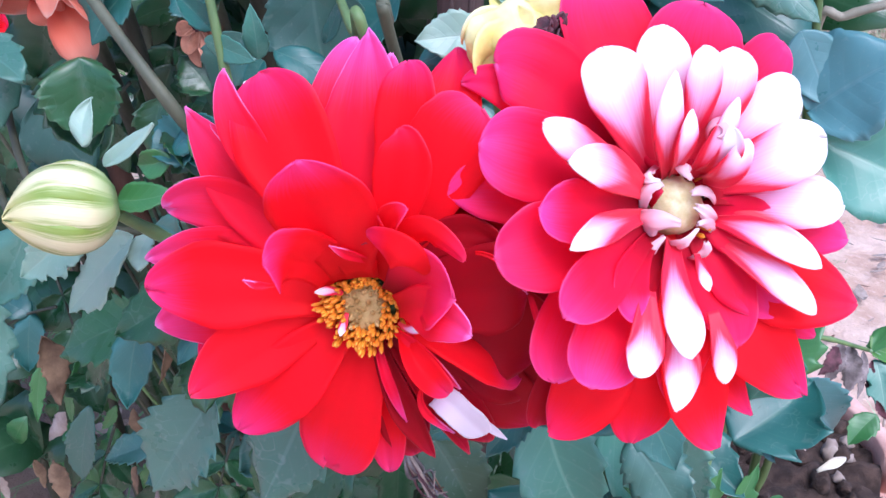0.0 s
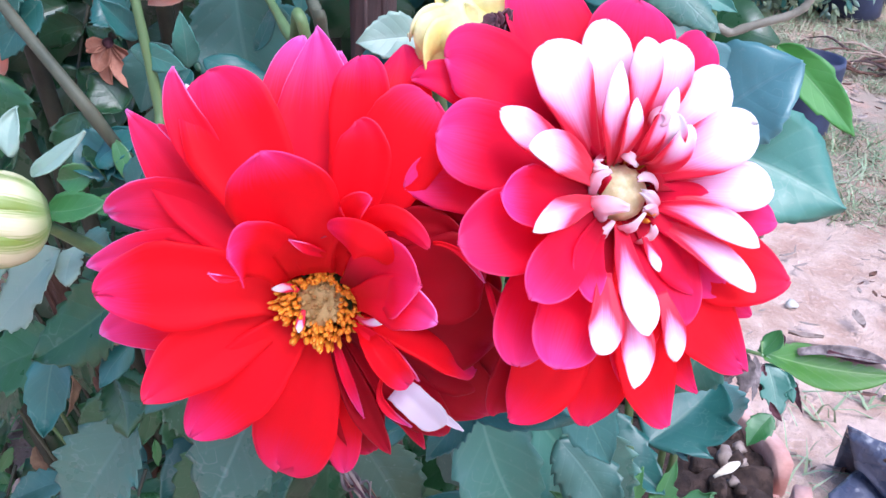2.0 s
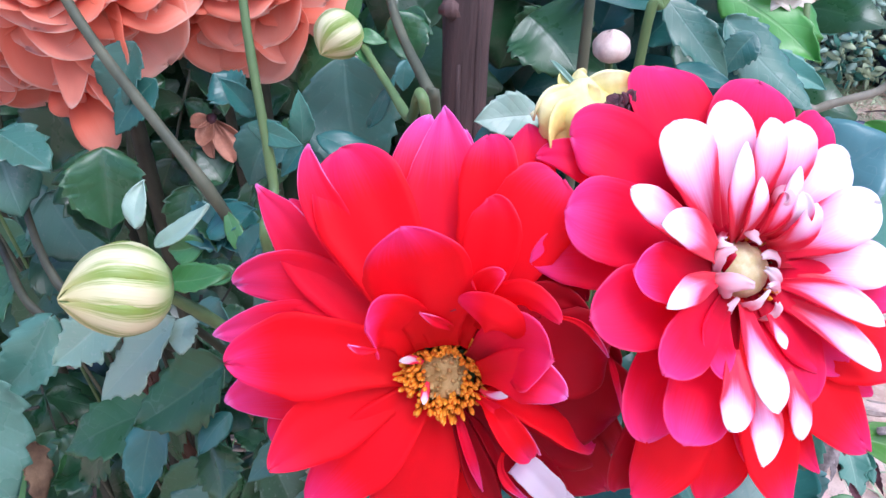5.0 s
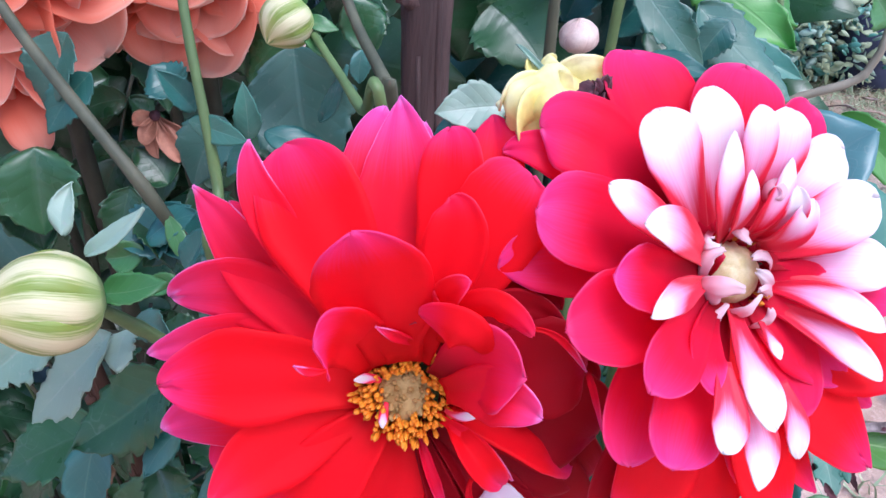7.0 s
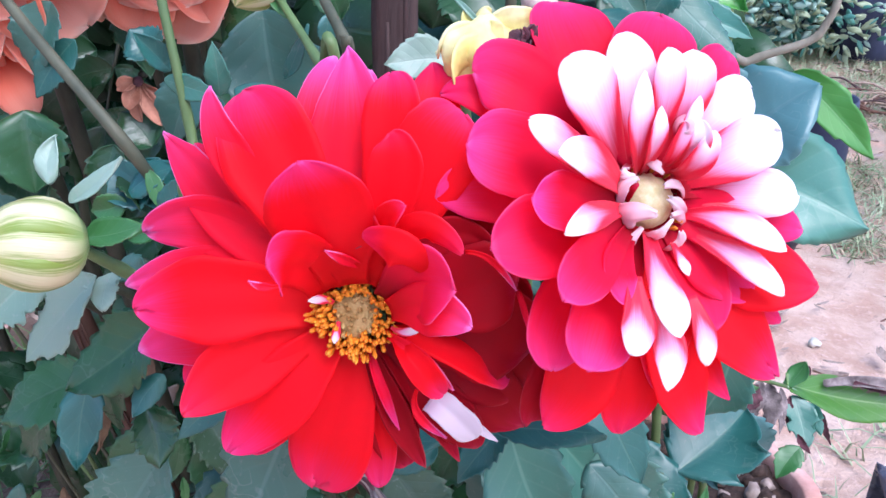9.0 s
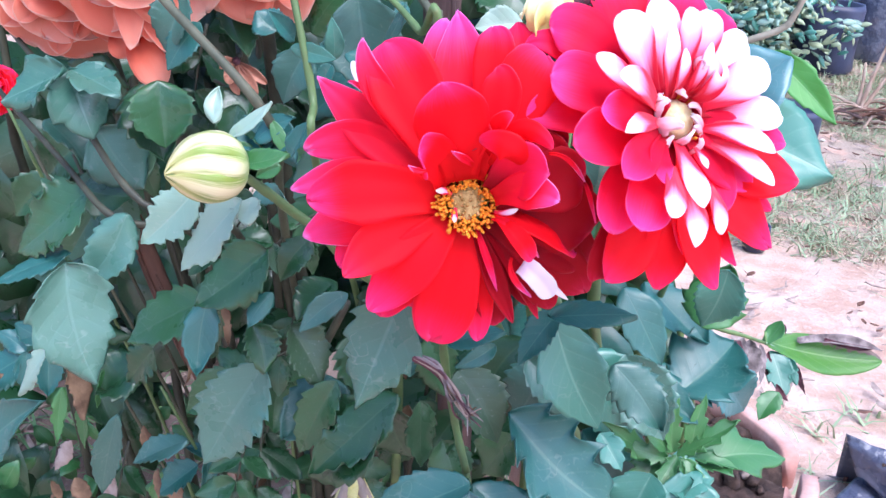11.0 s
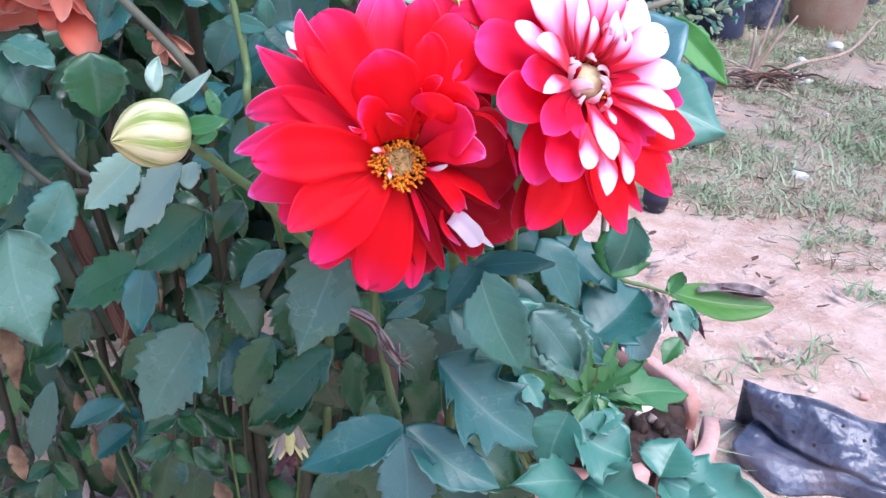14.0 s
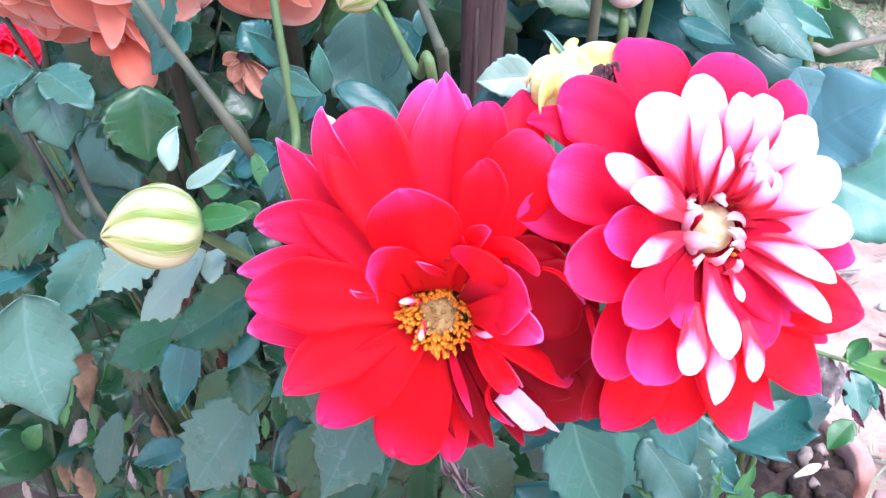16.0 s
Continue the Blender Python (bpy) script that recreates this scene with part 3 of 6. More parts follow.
def curled_floret(bloom, foot, mid, tip, wide, mat, wrap):
    """A small crumpled floret whose sides roll in; millimetres of its bloom, wrap in degrees."""
    p0, q, p2 = (Vector(p) * 0.001 for p in (foot, mid, tip))
    p1, wide = q * 2 - (p0 + p2) * 0.5, wide * 0.001
    phase, rows = bloom_rng.uniform(0, 50), []
    for j in range(15):
        v = j / 14
        c = p0 * (1 - v) ** 2 + p1 * 2 * v * (1 - v) + p2 * v * v
        d = ((p1 - p0) * (1 - v) + (p2 - p1) * v).normalized()
        n = Vector((-c.x, -c.y, -0.3 * c.length))
        n = (n - d * d.dot(n)).normalized()
        side = n.cross(d)
        w = wide * (0.62 + 0.38 * math.sin(v * 2.6)) * (1 - 0.45 * v ** 4)
        half = radians(wrap) * (0.35 + 0.65 * v) / 2
        r = w / (2 * half) * 1.25
        line = []
        for i in range(13):
            u = 2 * i / 12 - 1
            p = c + side * (r * math.sin(u * half)) + n * (r * (1 - math.cos(u * half)))
            crease = Vector((0.9 * v, 0.9 * u, phase))
            p += n * 0.16 * wide * noise.noise(crease * 2.2) + d * 0.14 * wide * noise.noise(crease * 3.1 + Vector((9, 0, 0))) * (abs(u) + v)
            p += side * 0.10 * wide * noise.noise(crease * 2.7 + Vector((0, 7, 3)))
            line.append(p)
        rows.append(line)
    bm = bmesh.new()
    sheet(bm, rows, 0.00035)
    return part("floret", bm, mat, bloom)


def calyx(bloom, count=8):
    for k in range(count):
        petal(bloom, 360 * k / count + 11, 24, -16, 11, stem_green, lift=-6, base=4, root=-12, tip=0.6, name="sepal")
    part("receptacle", lathe([(0.004, -0.021), (0.009, -0.016), (0.012, -0.008), (0.010, -0.002)], 16), stem_green, bloom)


bloom_rng = random.Random(3)
red_bloom = thing("dahlia_bloom", axes((0.012, 0.0, 0.829), (0.10, -0.93, 0.35)), "large open scarlet dahlia bloom with pink-edged petals and orange centre", "flower", "dahlia blooms")
red_disc = disc_dome(red_bloom, 0.0068, 0.0015, disc_tan, "tan floret disc")
stamen_ring(red_disc, 60, 0.0, 0.0056, 0.001, bloom_rng, disc_tan, 0.75, "floret")
stamen_ring(red_disc, 320, 0.0052, 0.0110, 0.001, bloom_rng, anther)
calyx(red_bloom)
ray_petal(red_bloom, (-7.4, -1.4, -7.0), (-38.3, -7.5, -7.0), (-63.9, -18.1, -10.0), 20.6, pink_petal, point=0.6)
ray_petal(red_bloom, (-7.4, 1.4, -7.0), (-39.3, 7.3, -7.0), (-70.9, 0.5, -15.0), 16.4, pink_petal, point=0.6)
ray_petal(red_bloom, (-6.6, 3.5, -5.0), (-38.0, 20.2, -5.0), (-66.5, 16.7, -15.0), 17.1, pink_petal, point=0.25, notch=0.7)
ray_petal(red_bloom, (-6.2, 4.3, -3.0), (-36.9, 25.6, -5.5), (-63.6, 46.8, -18.0), 20.3, pink_petal, point=0.9, peak=0.5)
ray_petal(red_bloom, (-5.4, 5.2, -3.0), (-34.7, 33.9, 2.5), (-49.3, 43.8, -2.0), 4.1, pink_petal, point=0.7, roll=35, cup=0.5)
ray_petal(red_bloom, (-5.1, 5.5, -3.0), (-35.1, 37.8, 2.0), (-44.0, 59.9, 6.0), 11.0, pink_petal, point=0.8, cup=0.3)
ray_petal(red_bloom, (-3.9, 6.4, -3.0), (-21.9, 35.7, 3.5), (-36.0, 59.9, -0.0), 26.7, red_petal, point=0.15, peak=0.68)
ray_petal(red_bloom, (-0.7, 7.5, -3.0), (-4.2, 44.4, -0.5), (-8.9, 75.1, -8.0), 26.1, pink_petal, point=0.85, peak=0.5, cup=0.1)
ray_petal(red_bloom, (-2.1, 7.2, -3.0), (-13.4, 46.1, -2.5), (-13.2, 72.7, -12.0), 16.0, pink_petal, point=0.6)
ray_petal(red_bloom, (1.0, 7.4, -3.0), (6.5, 47.3, 6.0), (5.2, 67.4, 5.0), 15.5, red_petal, point=0.25, peak=0.65)
ray_petal(red_bloom, (-0.2, 7.5, -6.0), (-1.2, 47.3, -8.0), (-2.2, 69.4, -10.0), 9.8, pink_petal, point=0.6)
ray_petal(red_bloom, (2.2, 7.2, -3.0), (14.6, 46.7, -2.5), (15.5, 72.9, -12.0), 19.9, red_petal, point=0.6)
ray_petal(red_bloom, (2.9, 6.9, -3.0), (17.1, 41.2, 7.0), (26.1, 57.6, 7.0), 23.1, red_petal, point=0.05, peak=0.7)
ray_petal(red_bloom, (2.4, 9.7, 4.0), (9.2, 37.4, 16.0), (7.3, 50.4, 18.0), 14.6, red_petal, point=0.35)
ray_petal(red_bloom, (-2.4, 8.7, 5.0), (-7.7, 27.3, 25.0), (-13.0, 40.6, 38.0), 26.8, red_petal, point=0.45, cup=0.05, peak=0.62)
ray_petal(red_bloom, (-0.8, 9.0, 5.0), (-2.2, 24.6, 19.0), (2.3, 34.9, 26.0), 17.8, red_petal, point=0.3)
ray_petal(red_bloom, (-6.5, 7.6, 3.0), (-13.5, 15.7, 19.0), (-18.8, 14.2, 36.0), 16.6, red_petal, point=0, peak=0.85, cup=0.22, base=0.8)
ray_petal(red_bloom, (-15.8, 9.9, 35.0), (-19.1, 9.7, 37.0), (-22.2, 11.1, 40.0), 2.2, pink_petal, point=0.6, cup=0.5)
ray_petal(red_bloom, (3.6, 13.5, 5.0), (-2.2, 16.4, 14.0), (-7.5, 18.4, 18.0), 3.3, pink_petal, point=0.8, cup=0.6)
ray_petal(red_bloom, (-5.3, 12.6, 3.0), (-4.8, 18.6, 10.0), (2.0, 20.2, 16.0), 4.0, crimson_petal, point=0.5, cup=0.6)
ray_petal(red_bloom, (18.7, 13.3, 15.0), (13.5, 19.5, 28.0), (2.7, 22.8, 20.0), 12.0, red_petal, point=0.3, cup=-0.25, roll=-10, base=0.7)
ray_petal(red_bloom, (9.8, 4.6, 5.0), (18.2, 12.2, 19.0), (27.9, 12.1, 31.0), 20.4, rose_petal, point=0.05, cup=0.35, peak=0.7)
ray_petal(red_bloom, (8.9, 15.0, 8.0), (16.9, 26.5, 27.0), (28.8, 21.1, 28.0), 8.9, red_petal, point=0.3, cup=-0.3, roll=20)
ray_petal(red_bloom, (6.2, 19.5, 9.0), (9.3, 28.2, 24.5), (13.8, 31.9, 30.0), 6.9, red_petal, point=0.3, cup=0.5, roll=-20)
ray_petal(red_bloom, (10.3, 2.6, 5.0), (20.8, 5.8, 20.0), (32.7, 2.6, 27.0), 13.6, pink_petal, point=0.35, cup=0.22, frill=2.5)
ray_petal(red_bloom, (10.8, -2.7, 3.0), (14.6, -3.1, 7.0), (19.3, -1.3, 9.0), 2.3, white_petal, point=0.1)
ray_petal(red_bloom, (-6.3, 2.9, 2.0), (-9.1, 3.8, 5.0), (-12.3, 3.6, 9.0), 2.7, floret_pink, point=0.3)
ray_petal(red_bloom, (-4.3, -2.5, 2.0), (-4.6, -5.5, 4.0), (-4.4, -7.9, 7.0), 2.4, floret_pink, point=0.3)
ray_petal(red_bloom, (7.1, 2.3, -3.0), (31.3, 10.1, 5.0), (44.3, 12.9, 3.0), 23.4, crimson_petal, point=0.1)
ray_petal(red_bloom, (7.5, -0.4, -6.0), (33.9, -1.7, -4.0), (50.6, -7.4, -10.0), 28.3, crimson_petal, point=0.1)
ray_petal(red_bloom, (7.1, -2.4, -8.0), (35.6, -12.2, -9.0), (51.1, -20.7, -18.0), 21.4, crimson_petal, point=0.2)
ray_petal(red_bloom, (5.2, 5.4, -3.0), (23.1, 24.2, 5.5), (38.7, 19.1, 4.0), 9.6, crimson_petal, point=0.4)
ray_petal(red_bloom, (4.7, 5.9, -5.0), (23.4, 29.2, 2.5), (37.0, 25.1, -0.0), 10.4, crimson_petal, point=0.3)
ray_petal(red_bloom, (7.3, -1.8, -3.0), (29.8, -7.3, -2.5), (45.1, -16.3, -12.0), 18.0, red_petal, point=0.05, cup=0.1, roll=-50, notch=1.2, frill=2.5)
ray_petal(red_bloom, (29.6, 20.5, 9.0), (37.1, 18.7, 9.0), (44.3, 11.0, 6.0), 2.0, pink_petal, point=0.3, frill=6, cup=0.5, base=0.6)
ray_petal(red_bloom, (44.4, 11.1, 4.0), (46.7, 6.8, 3.0), (50.7, -4.5, -0.0), 1.9, rose_petal, point=0.3, frill=5, cup=0.5, base=0.6)
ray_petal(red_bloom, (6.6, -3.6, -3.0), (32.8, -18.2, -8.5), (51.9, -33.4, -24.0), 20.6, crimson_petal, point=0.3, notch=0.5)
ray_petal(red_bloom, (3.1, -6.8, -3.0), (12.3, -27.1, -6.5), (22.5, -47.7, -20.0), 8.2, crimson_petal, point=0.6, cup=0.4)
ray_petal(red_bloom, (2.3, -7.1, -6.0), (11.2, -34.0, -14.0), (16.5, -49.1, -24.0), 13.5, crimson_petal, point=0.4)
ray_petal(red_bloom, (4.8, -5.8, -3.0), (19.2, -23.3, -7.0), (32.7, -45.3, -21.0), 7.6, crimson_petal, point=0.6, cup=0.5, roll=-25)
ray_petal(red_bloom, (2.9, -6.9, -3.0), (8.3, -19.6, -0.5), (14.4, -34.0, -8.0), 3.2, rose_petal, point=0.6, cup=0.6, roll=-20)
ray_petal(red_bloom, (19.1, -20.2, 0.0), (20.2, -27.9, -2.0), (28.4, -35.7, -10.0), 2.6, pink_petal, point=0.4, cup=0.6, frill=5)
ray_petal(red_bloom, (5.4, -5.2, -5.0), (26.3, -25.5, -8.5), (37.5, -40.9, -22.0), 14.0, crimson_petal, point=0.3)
ray_petal(red_bloom, (12.8, -5.7, 3.0), (19.0, -12.0, 11.0), (26.5, -20.4, 2.0), 7.7, red_petal, point=0.1, cup=0.7, frill=5, roll=-25, notch=1.2)
ray_petal(red_bloom, (10.4, -5.1, 3.0), (18.9, -9.1, 8.0), (29.3, -19.3, -0.0), 4.7, pink_petal, point=0.6, cup=0.5)
ray_petal(red_bloom, (23.3, -22.7, -3.0), (29.5, -27.3, -4.0), (37.0, -35.0, -11.0), 8.8, pale_petal, point=0.0, cup=0.2, base=0.9, peak=0.75)
ray_petal(red_bloom, (34.5, -28.5, -8.0), (38.1, -32.3, -10.0), (43.5, -36.1, -13.0), 2.5, pale_petal, point=0.5, base=0.8)
ray_petal(red_bloom, (8.5, -38.8, -22.0), (10.3, -43.8, -25.0), (11.6, -48.9, -27.0), 2.8, pale_petal, point=0.2)
ray_petal(red_bloom, (1.5, -7.4, -6.0), (6.1, -30.3, -11.0), (8.9, -56.8, -25.0), 12.7, red_petal, point=0.15, notch=0.3)
ray_petal(red_bloom, (-0.8, -7.5, -3.0), (-3.2, -30.5, -8.0), (-11.2, -58.1, -23.0), 24.0, red_petal, point=0.05, notch=0.8, peak=0.7)
ray_petal(red_bloom, (-4.7, -5.8, -3.0), (-17.9, -22.1, -1.5), (-35.9, -45.8, -10.0), 20.7, red_petal, point=0.4, notch=0.8, peak=0.62)
ray_petal(red_bloom, (-6.6, -3.6, -3.0), (-29.2, -16.1, 1.0), (-45.4, -31.8, 7.0), 19.5, red_petal, point=0.6, notch=0.5)
ray_petal(red_bloom, (-6.9, -2.9, -7.0), (-33.3, -14.1, -9.0), (-49.5, -29.1, -14.0), 17.4, red_petal, point=0.3)
ray_petal(red_bloom, (-4.5, -6.0, -8.0), (-21.5, -28.4, -14.0), (-32.1, -49.0, -22.0), 18.6, red_petal, point=0.3)
ray_petal(red_bloom, (-7.5, 0.4, -3.0), (-35.9, 1.8, 5.0), (-61.6, -3.6, 5.0), 23.6, red_petal, point=0.45, notch=1.0, peak=0.6)
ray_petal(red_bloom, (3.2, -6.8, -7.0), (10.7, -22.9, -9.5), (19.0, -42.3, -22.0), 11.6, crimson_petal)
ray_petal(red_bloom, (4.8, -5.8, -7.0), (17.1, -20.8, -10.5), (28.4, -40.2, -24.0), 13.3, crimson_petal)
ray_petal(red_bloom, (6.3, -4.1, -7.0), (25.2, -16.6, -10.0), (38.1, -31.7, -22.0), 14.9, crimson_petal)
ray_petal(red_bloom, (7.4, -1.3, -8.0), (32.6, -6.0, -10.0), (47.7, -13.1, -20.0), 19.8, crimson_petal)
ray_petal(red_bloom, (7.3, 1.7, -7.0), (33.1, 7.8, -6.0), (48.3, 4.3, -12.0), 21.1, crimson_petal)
ray_petal(red_bloom, (-5.1, 5.5, -8.0), (-37.7, 40.2, -28.0), (-51.6, 56.3, -34.0), 8.1, white_petal, point=0.5)
petal(red_bloom, 80, 58.0, -18.2, 25.3, red_petal, lift=1, root=-8)
petal(red_bloom, -87, 47.2, -31.8, 21.9, red_petal, lift=1, root=-8)
petal(red_bloom, -115, 49.0, -30.0, 25.8, red_petal, lift=1, root=-8)
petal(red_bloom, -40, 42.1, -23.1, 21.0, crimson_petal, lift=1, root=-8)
petal(red_bloom, 177, 46.0, -12.1, 23.8, red_petal, lift=1, root=-8)
petal(red_bloom, -168, 46.5, -13.2, 23.1, red_petal, lift=1, root=-8)
petal(red_bloom, -137, 37.5, -20.9, 21.0, red_petal, lift=1, root=-8)
petal(red_bloom, -109, 38.6, -27.3, 23.5, red_petal, lift=1, root=-8)
petal(red_bloom, 141, 49.6, -19.8, 22.2, red_petal, lift=1, root=-8)
petal(red_bloom, 108, 55.8, -15.3, 23.4, red_petal, lift=1, root=-8)
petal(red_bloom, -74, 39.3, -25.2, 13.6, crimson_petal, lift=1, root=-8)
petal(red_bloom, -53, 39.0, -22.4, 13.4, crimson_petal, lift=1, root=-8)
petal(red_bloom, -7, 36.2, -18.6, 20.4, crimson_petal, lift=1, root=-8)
petal(red_bloom, 160, 41.5, -15.0, 22.0, red_petal, lift=1, root=-8)
stem(red_bloom, [(0.010, 0.018, 0.819), (0.004, 0.090, 0.785), (0.02, 0.26, 0.64), (0.10, 0.44, 0.42), (0.16, 0.56, 0.27)], 0.0032, 0.005, stem_green)

white_bloom = thing("dahlia_bloom", axes((0.0900, 0.0287, 0.8619), (0.341, -0.782, 0.521)), "scarlet dahlia bloom with white inner petals and cream centre", "flower", "dahlia blooms")
white_disc = disc_dome(white_bloom, 0.0080, 0.0072, disc_cream, "smooth cream floret disc")
white_disc.location = (-0.0014, 0.0004, 0.0)
stamen_ring(white_disc, 16, 0.0080, 0.0095, 0.002, bloom_rng, anther, 0.8)
curled_floret(white_bloom, (-11.1, -2.4, 2.0), (-13.4, 3.1, 9.0), (-8.5, 5.2, 12.0), 5.3, curl_pink, 200)
curled_floret(white_bloom, (-9.4, 0.1, 4.0), (-10.8, 2.4, 9.0), (-8.9, 4.1, 11.5), 4.0, crimson_petal, 110)
curled_floret(white_bloom, (-13.1, -4.6, 2.0), (-11.4, -5.4, 11.0), (-4.0, -5.9, 11.5), 7.1, curl_pink, 150)
curled_floret(white_bloom, (-12.2, -10.9, 1.0), (-11.4, -12.4, 8.0), (-6.8, -8.4, 9.0), 4.6, curl_pink, 230)
curled_floret(white_bloom, (-1.7, -9.7, 1.0), (-2.3, -11.1, 9.0), (1.7, -6.6, 10.0), 4.7, curl_pink, 210)
curled_floret(white_bloom, (3.1, -14.1, 1.0), (4.4, -13.7, 8.0), (3.3, -10.0, 11.0), 4.7, curl_pink, 240)
curled_floret(white_bloom, (10.9, 1.2, -0.0), (5.5, 4.2, 9.0), (-0.5, 3.0, 11.0), 4.7, curl_pink, 210)
curled_floret(white_bloom, (10.7, -3.8, -0.0), (6.3, -2.7, 8.0), (0.8, -0.5, 11.0), 5.0, curl_pink, 230)
curled_floret(white_bloom, (10.4, -6.7, -0.0), (6.7, -5.5, 6.0), (2.0, -5.5, 9.0), 3.5, curl_pink, 200)
curled_floret(white_bloom, (-7.1, 10.8, 2.0), (-12.2, 7.8, 9.0), (-8.9, 6.4, 11.0), 4.3, curl_pink, 190)
curled_floret(white_bloom, (-0.4, 11.6, 2.0), (-1.5, 10.5, 9.0), (0.4, 6.7, 10.0), 4.4, curl_pink, 210)
scroll(white_bloom, 78, 0.0165, 0.010, 0.0105, curl_pink, bloom_rng, tilt=75)
calyx(white_bloom)
ray_petal(white_bloom, (-7.4, 0.9, -3.0), (-42.5, 5.2, 2.0), (-61.8, 3.5, -3.0), 19.3, rose_petal, point=0.6)
ray_petal(white_bloom, (-7.2, 2.1, -3.0), (-36.1, 10.6, 8.5), (-55.8, 15.7, 10.0), 22.8, rose_petal, point=0.15, peak=0.66)
ray_petal(white_bloom, (-6.1, 4.4, -6.0), (-39.3, 28.7, -2.0), (-57.1, 34.2, -8.0), 11.9, rose_petal, point=0.7)
ray_petal(white_bloom, (-5.5, 5.1, -3.0), (-32.7, 30.4, 3.5), (-49.4, 38.2, -0.0), 21.2, rose_petal, point=0.12, peak=0.66)
ray_petal(white_bloom, (-2.9, 6.9, -3.0), (-16.6, 39.4, 1.0), (-21.0, 60.6, -5.0), 24.9, rose_petal, point=0.15, peak=0.66)
ray_petal(white_bloom, (0.6, 7.5, -3.0), (2.6, 34.1, 2.0), (6.4, 54.0, 5.0), 27.7, rose_petal, point=0.12, peak=0.68)
ray_petal(white_bloom, (4.0, 6.3, -3.0), (18.6, 29.3, -2.0), (36.5, 47.5, -10.0), 15.9, rose_petal, point=0.05, peak=0.7)
ray_petal(white_bloom, (7.4, -1.2, -3.0), (26.6, -4.3, -0.0), (51.6, -8.6, -5.0), 15.7, rose_petal, point=0.2)
ray_petal(white_bloom, (6.0, -4.5, -3.0), (26.1, -19.3, 1.0), (48.0, -26.5, 5.0), 23.7, red_petal, point=0.5)
ray_petal(white_bloom, (5.5, -5.1, -3.0), (25.5, -23.6, -5.0), (42.8, -36.1, -8.0), 10.3, red_petal, point=0.4)
ray_petal(white_bloom, (3.7, -6.5, -3.0), (19.1, -33.6, 1.0), (37.6, -52.3, -5.0), 21.0, red_petal, point=0.75, notch=0.8)
ray_petal(white_bloom, (2.1, -7.2, -3.0), (11.3, -39.4, -4.0), (24.3, -57.8, -10.0), 11.7, red_petal, point=0.9)
ray_petal(white_bloom, (0.6, -7.5, -3.0), (3.4, -45.3, -2.0), (14.3, -66.5, -10.0), 17.9, red_petal, point=0.75, peak=0.62)
ray_petal(white_bloom, (-1.3, -7.4, -3.0), (-8.0, -44.5, -3.5), (-9.4, -64.8, -14.0), 19.9, red_petal, point=0.6, peak=0.62)
ray_petal(white_bloom, (-3.4, -6.7, -3.0), (-21.8, -43.6, -3.0), (-34.5, -60.6, -8.0), 19.6, red_petal, point=0.75, peak=0.62)
ray_petal(white_bloom, (-4.1, -6.3, -8.0), (-28.2, -43.1, -8.0), (-36.0, -59.7, -16.0), 13.5, crimson_petal, point=0.4)
ray_petal(white_bloom, (-5.5, -5.1, -3.0), (-29.2, -26.6, 7.0), (-36.7, -45.1, 9.0), 19.0, rose_petal, point=0.15, peak=0.66)
ray_petal(white_bloom, (-5.5, -7.1, 0.0), (-22.3, -29.0, 14.0), (-30.6, -45.7, 18.0), 19.6, rose_petal, point=0.03, peak=0.66, cup=0.25)
ray_petal(white_bloom, (-8.4, -5.4, 3.0), (-27.4, -17.5, 20.5), (-39.3, -28.1, 28.0), 13.9, rose_petal, point=0.03, peak=0.66, cup=0.4)
ray_petal(white_bloom, (-7.3, -6.9, 3.0), (-20.0, -18.9, 17.0), (-19.0, -29.2, 21.0), 10.1, rose_petal, point=0.08, peak=0.66, cup=0.35)
ray_petal(white_bloom, (-8.7, -2.4, 0.0), (-33.9, -9.5, 15.0), (-54.5, -13.4, 20.0), 21.0, rose_petal, point=0.05, peak=0.66, cup=0.25)
ray_petal(white_bloom, (-10.0, -0.9, 3.0), (-31.9, -2.8, 19.5), (-44.7, -2.1, 26.0), 15.2, rose_petal, point=0.1, peak=0.64, cup=0.35)
ray_petal(white_bloom, (-9.2, 3.8, 2.0), (-30.3, 12.6, 17.0), (-42.1, 19.2, 22.0), 9.8, white_petal, point=0.35)
ray_petal(white_bloom, (-9.6, 2.8, 3.0), (-25.7, 7.5, 22.0), (-38.6, 8.3, 31.0), 10.5, white_petal, point=0.3, cup=0.3)
ray_petal(white_bloom, (-9.7, -2.3, 3.0), (-27.6, -6.7, 21.5), (-38.4, -12.0, 30.0), 7.5, white_petal, point=0.5, cup=0.5)
ray_petal(white_bloom, (-5.4, 7.2, -3.0), (-18.6, 25.1, 11.0), (-25.0, 39.0, 15.0), 16.7, white_petal, point=0.03, peak=0.7, base=0.25)
ray_petal(white_bloom, (-2.3, 8.7, -3.0), (-7.5, 28.7, 9.5), (-7.2, 45.8, 12.0), 15.4, white_petal, point=0.15, peak=0.7, base=0.25)
ray_petal(white_bloom, (-3.8, 8.2, 2.0), (-8.7, 18.7, 16.0), (-7.6, 32.3, 20.0), 7.6, white_petal, point=0.5)
ray_petal(white_bloom, (0.3, 9.0, -3.0), (1.0, 25.9, 13.5), (-0.1, 38.9, 20.0), 9.3, white_petal, point=0.1, peak=0.7, base=0.25)
ray_petal(white_bloom, (2.6, 8.6, -3.0), (7.5, 24.7, 12.0), (9.2, 39.3, 17.0), 12.6, white_petal, point=0.05, peak=0.72, base=0.22)
ray_petal(white_bloom, (5.6, 7.0, -3.0), (16.7, 20.8, 6.5), (32.4, 31.6, 6.0), 14.2, white_petal, point=0.0, peak=0.74, base=0.2)
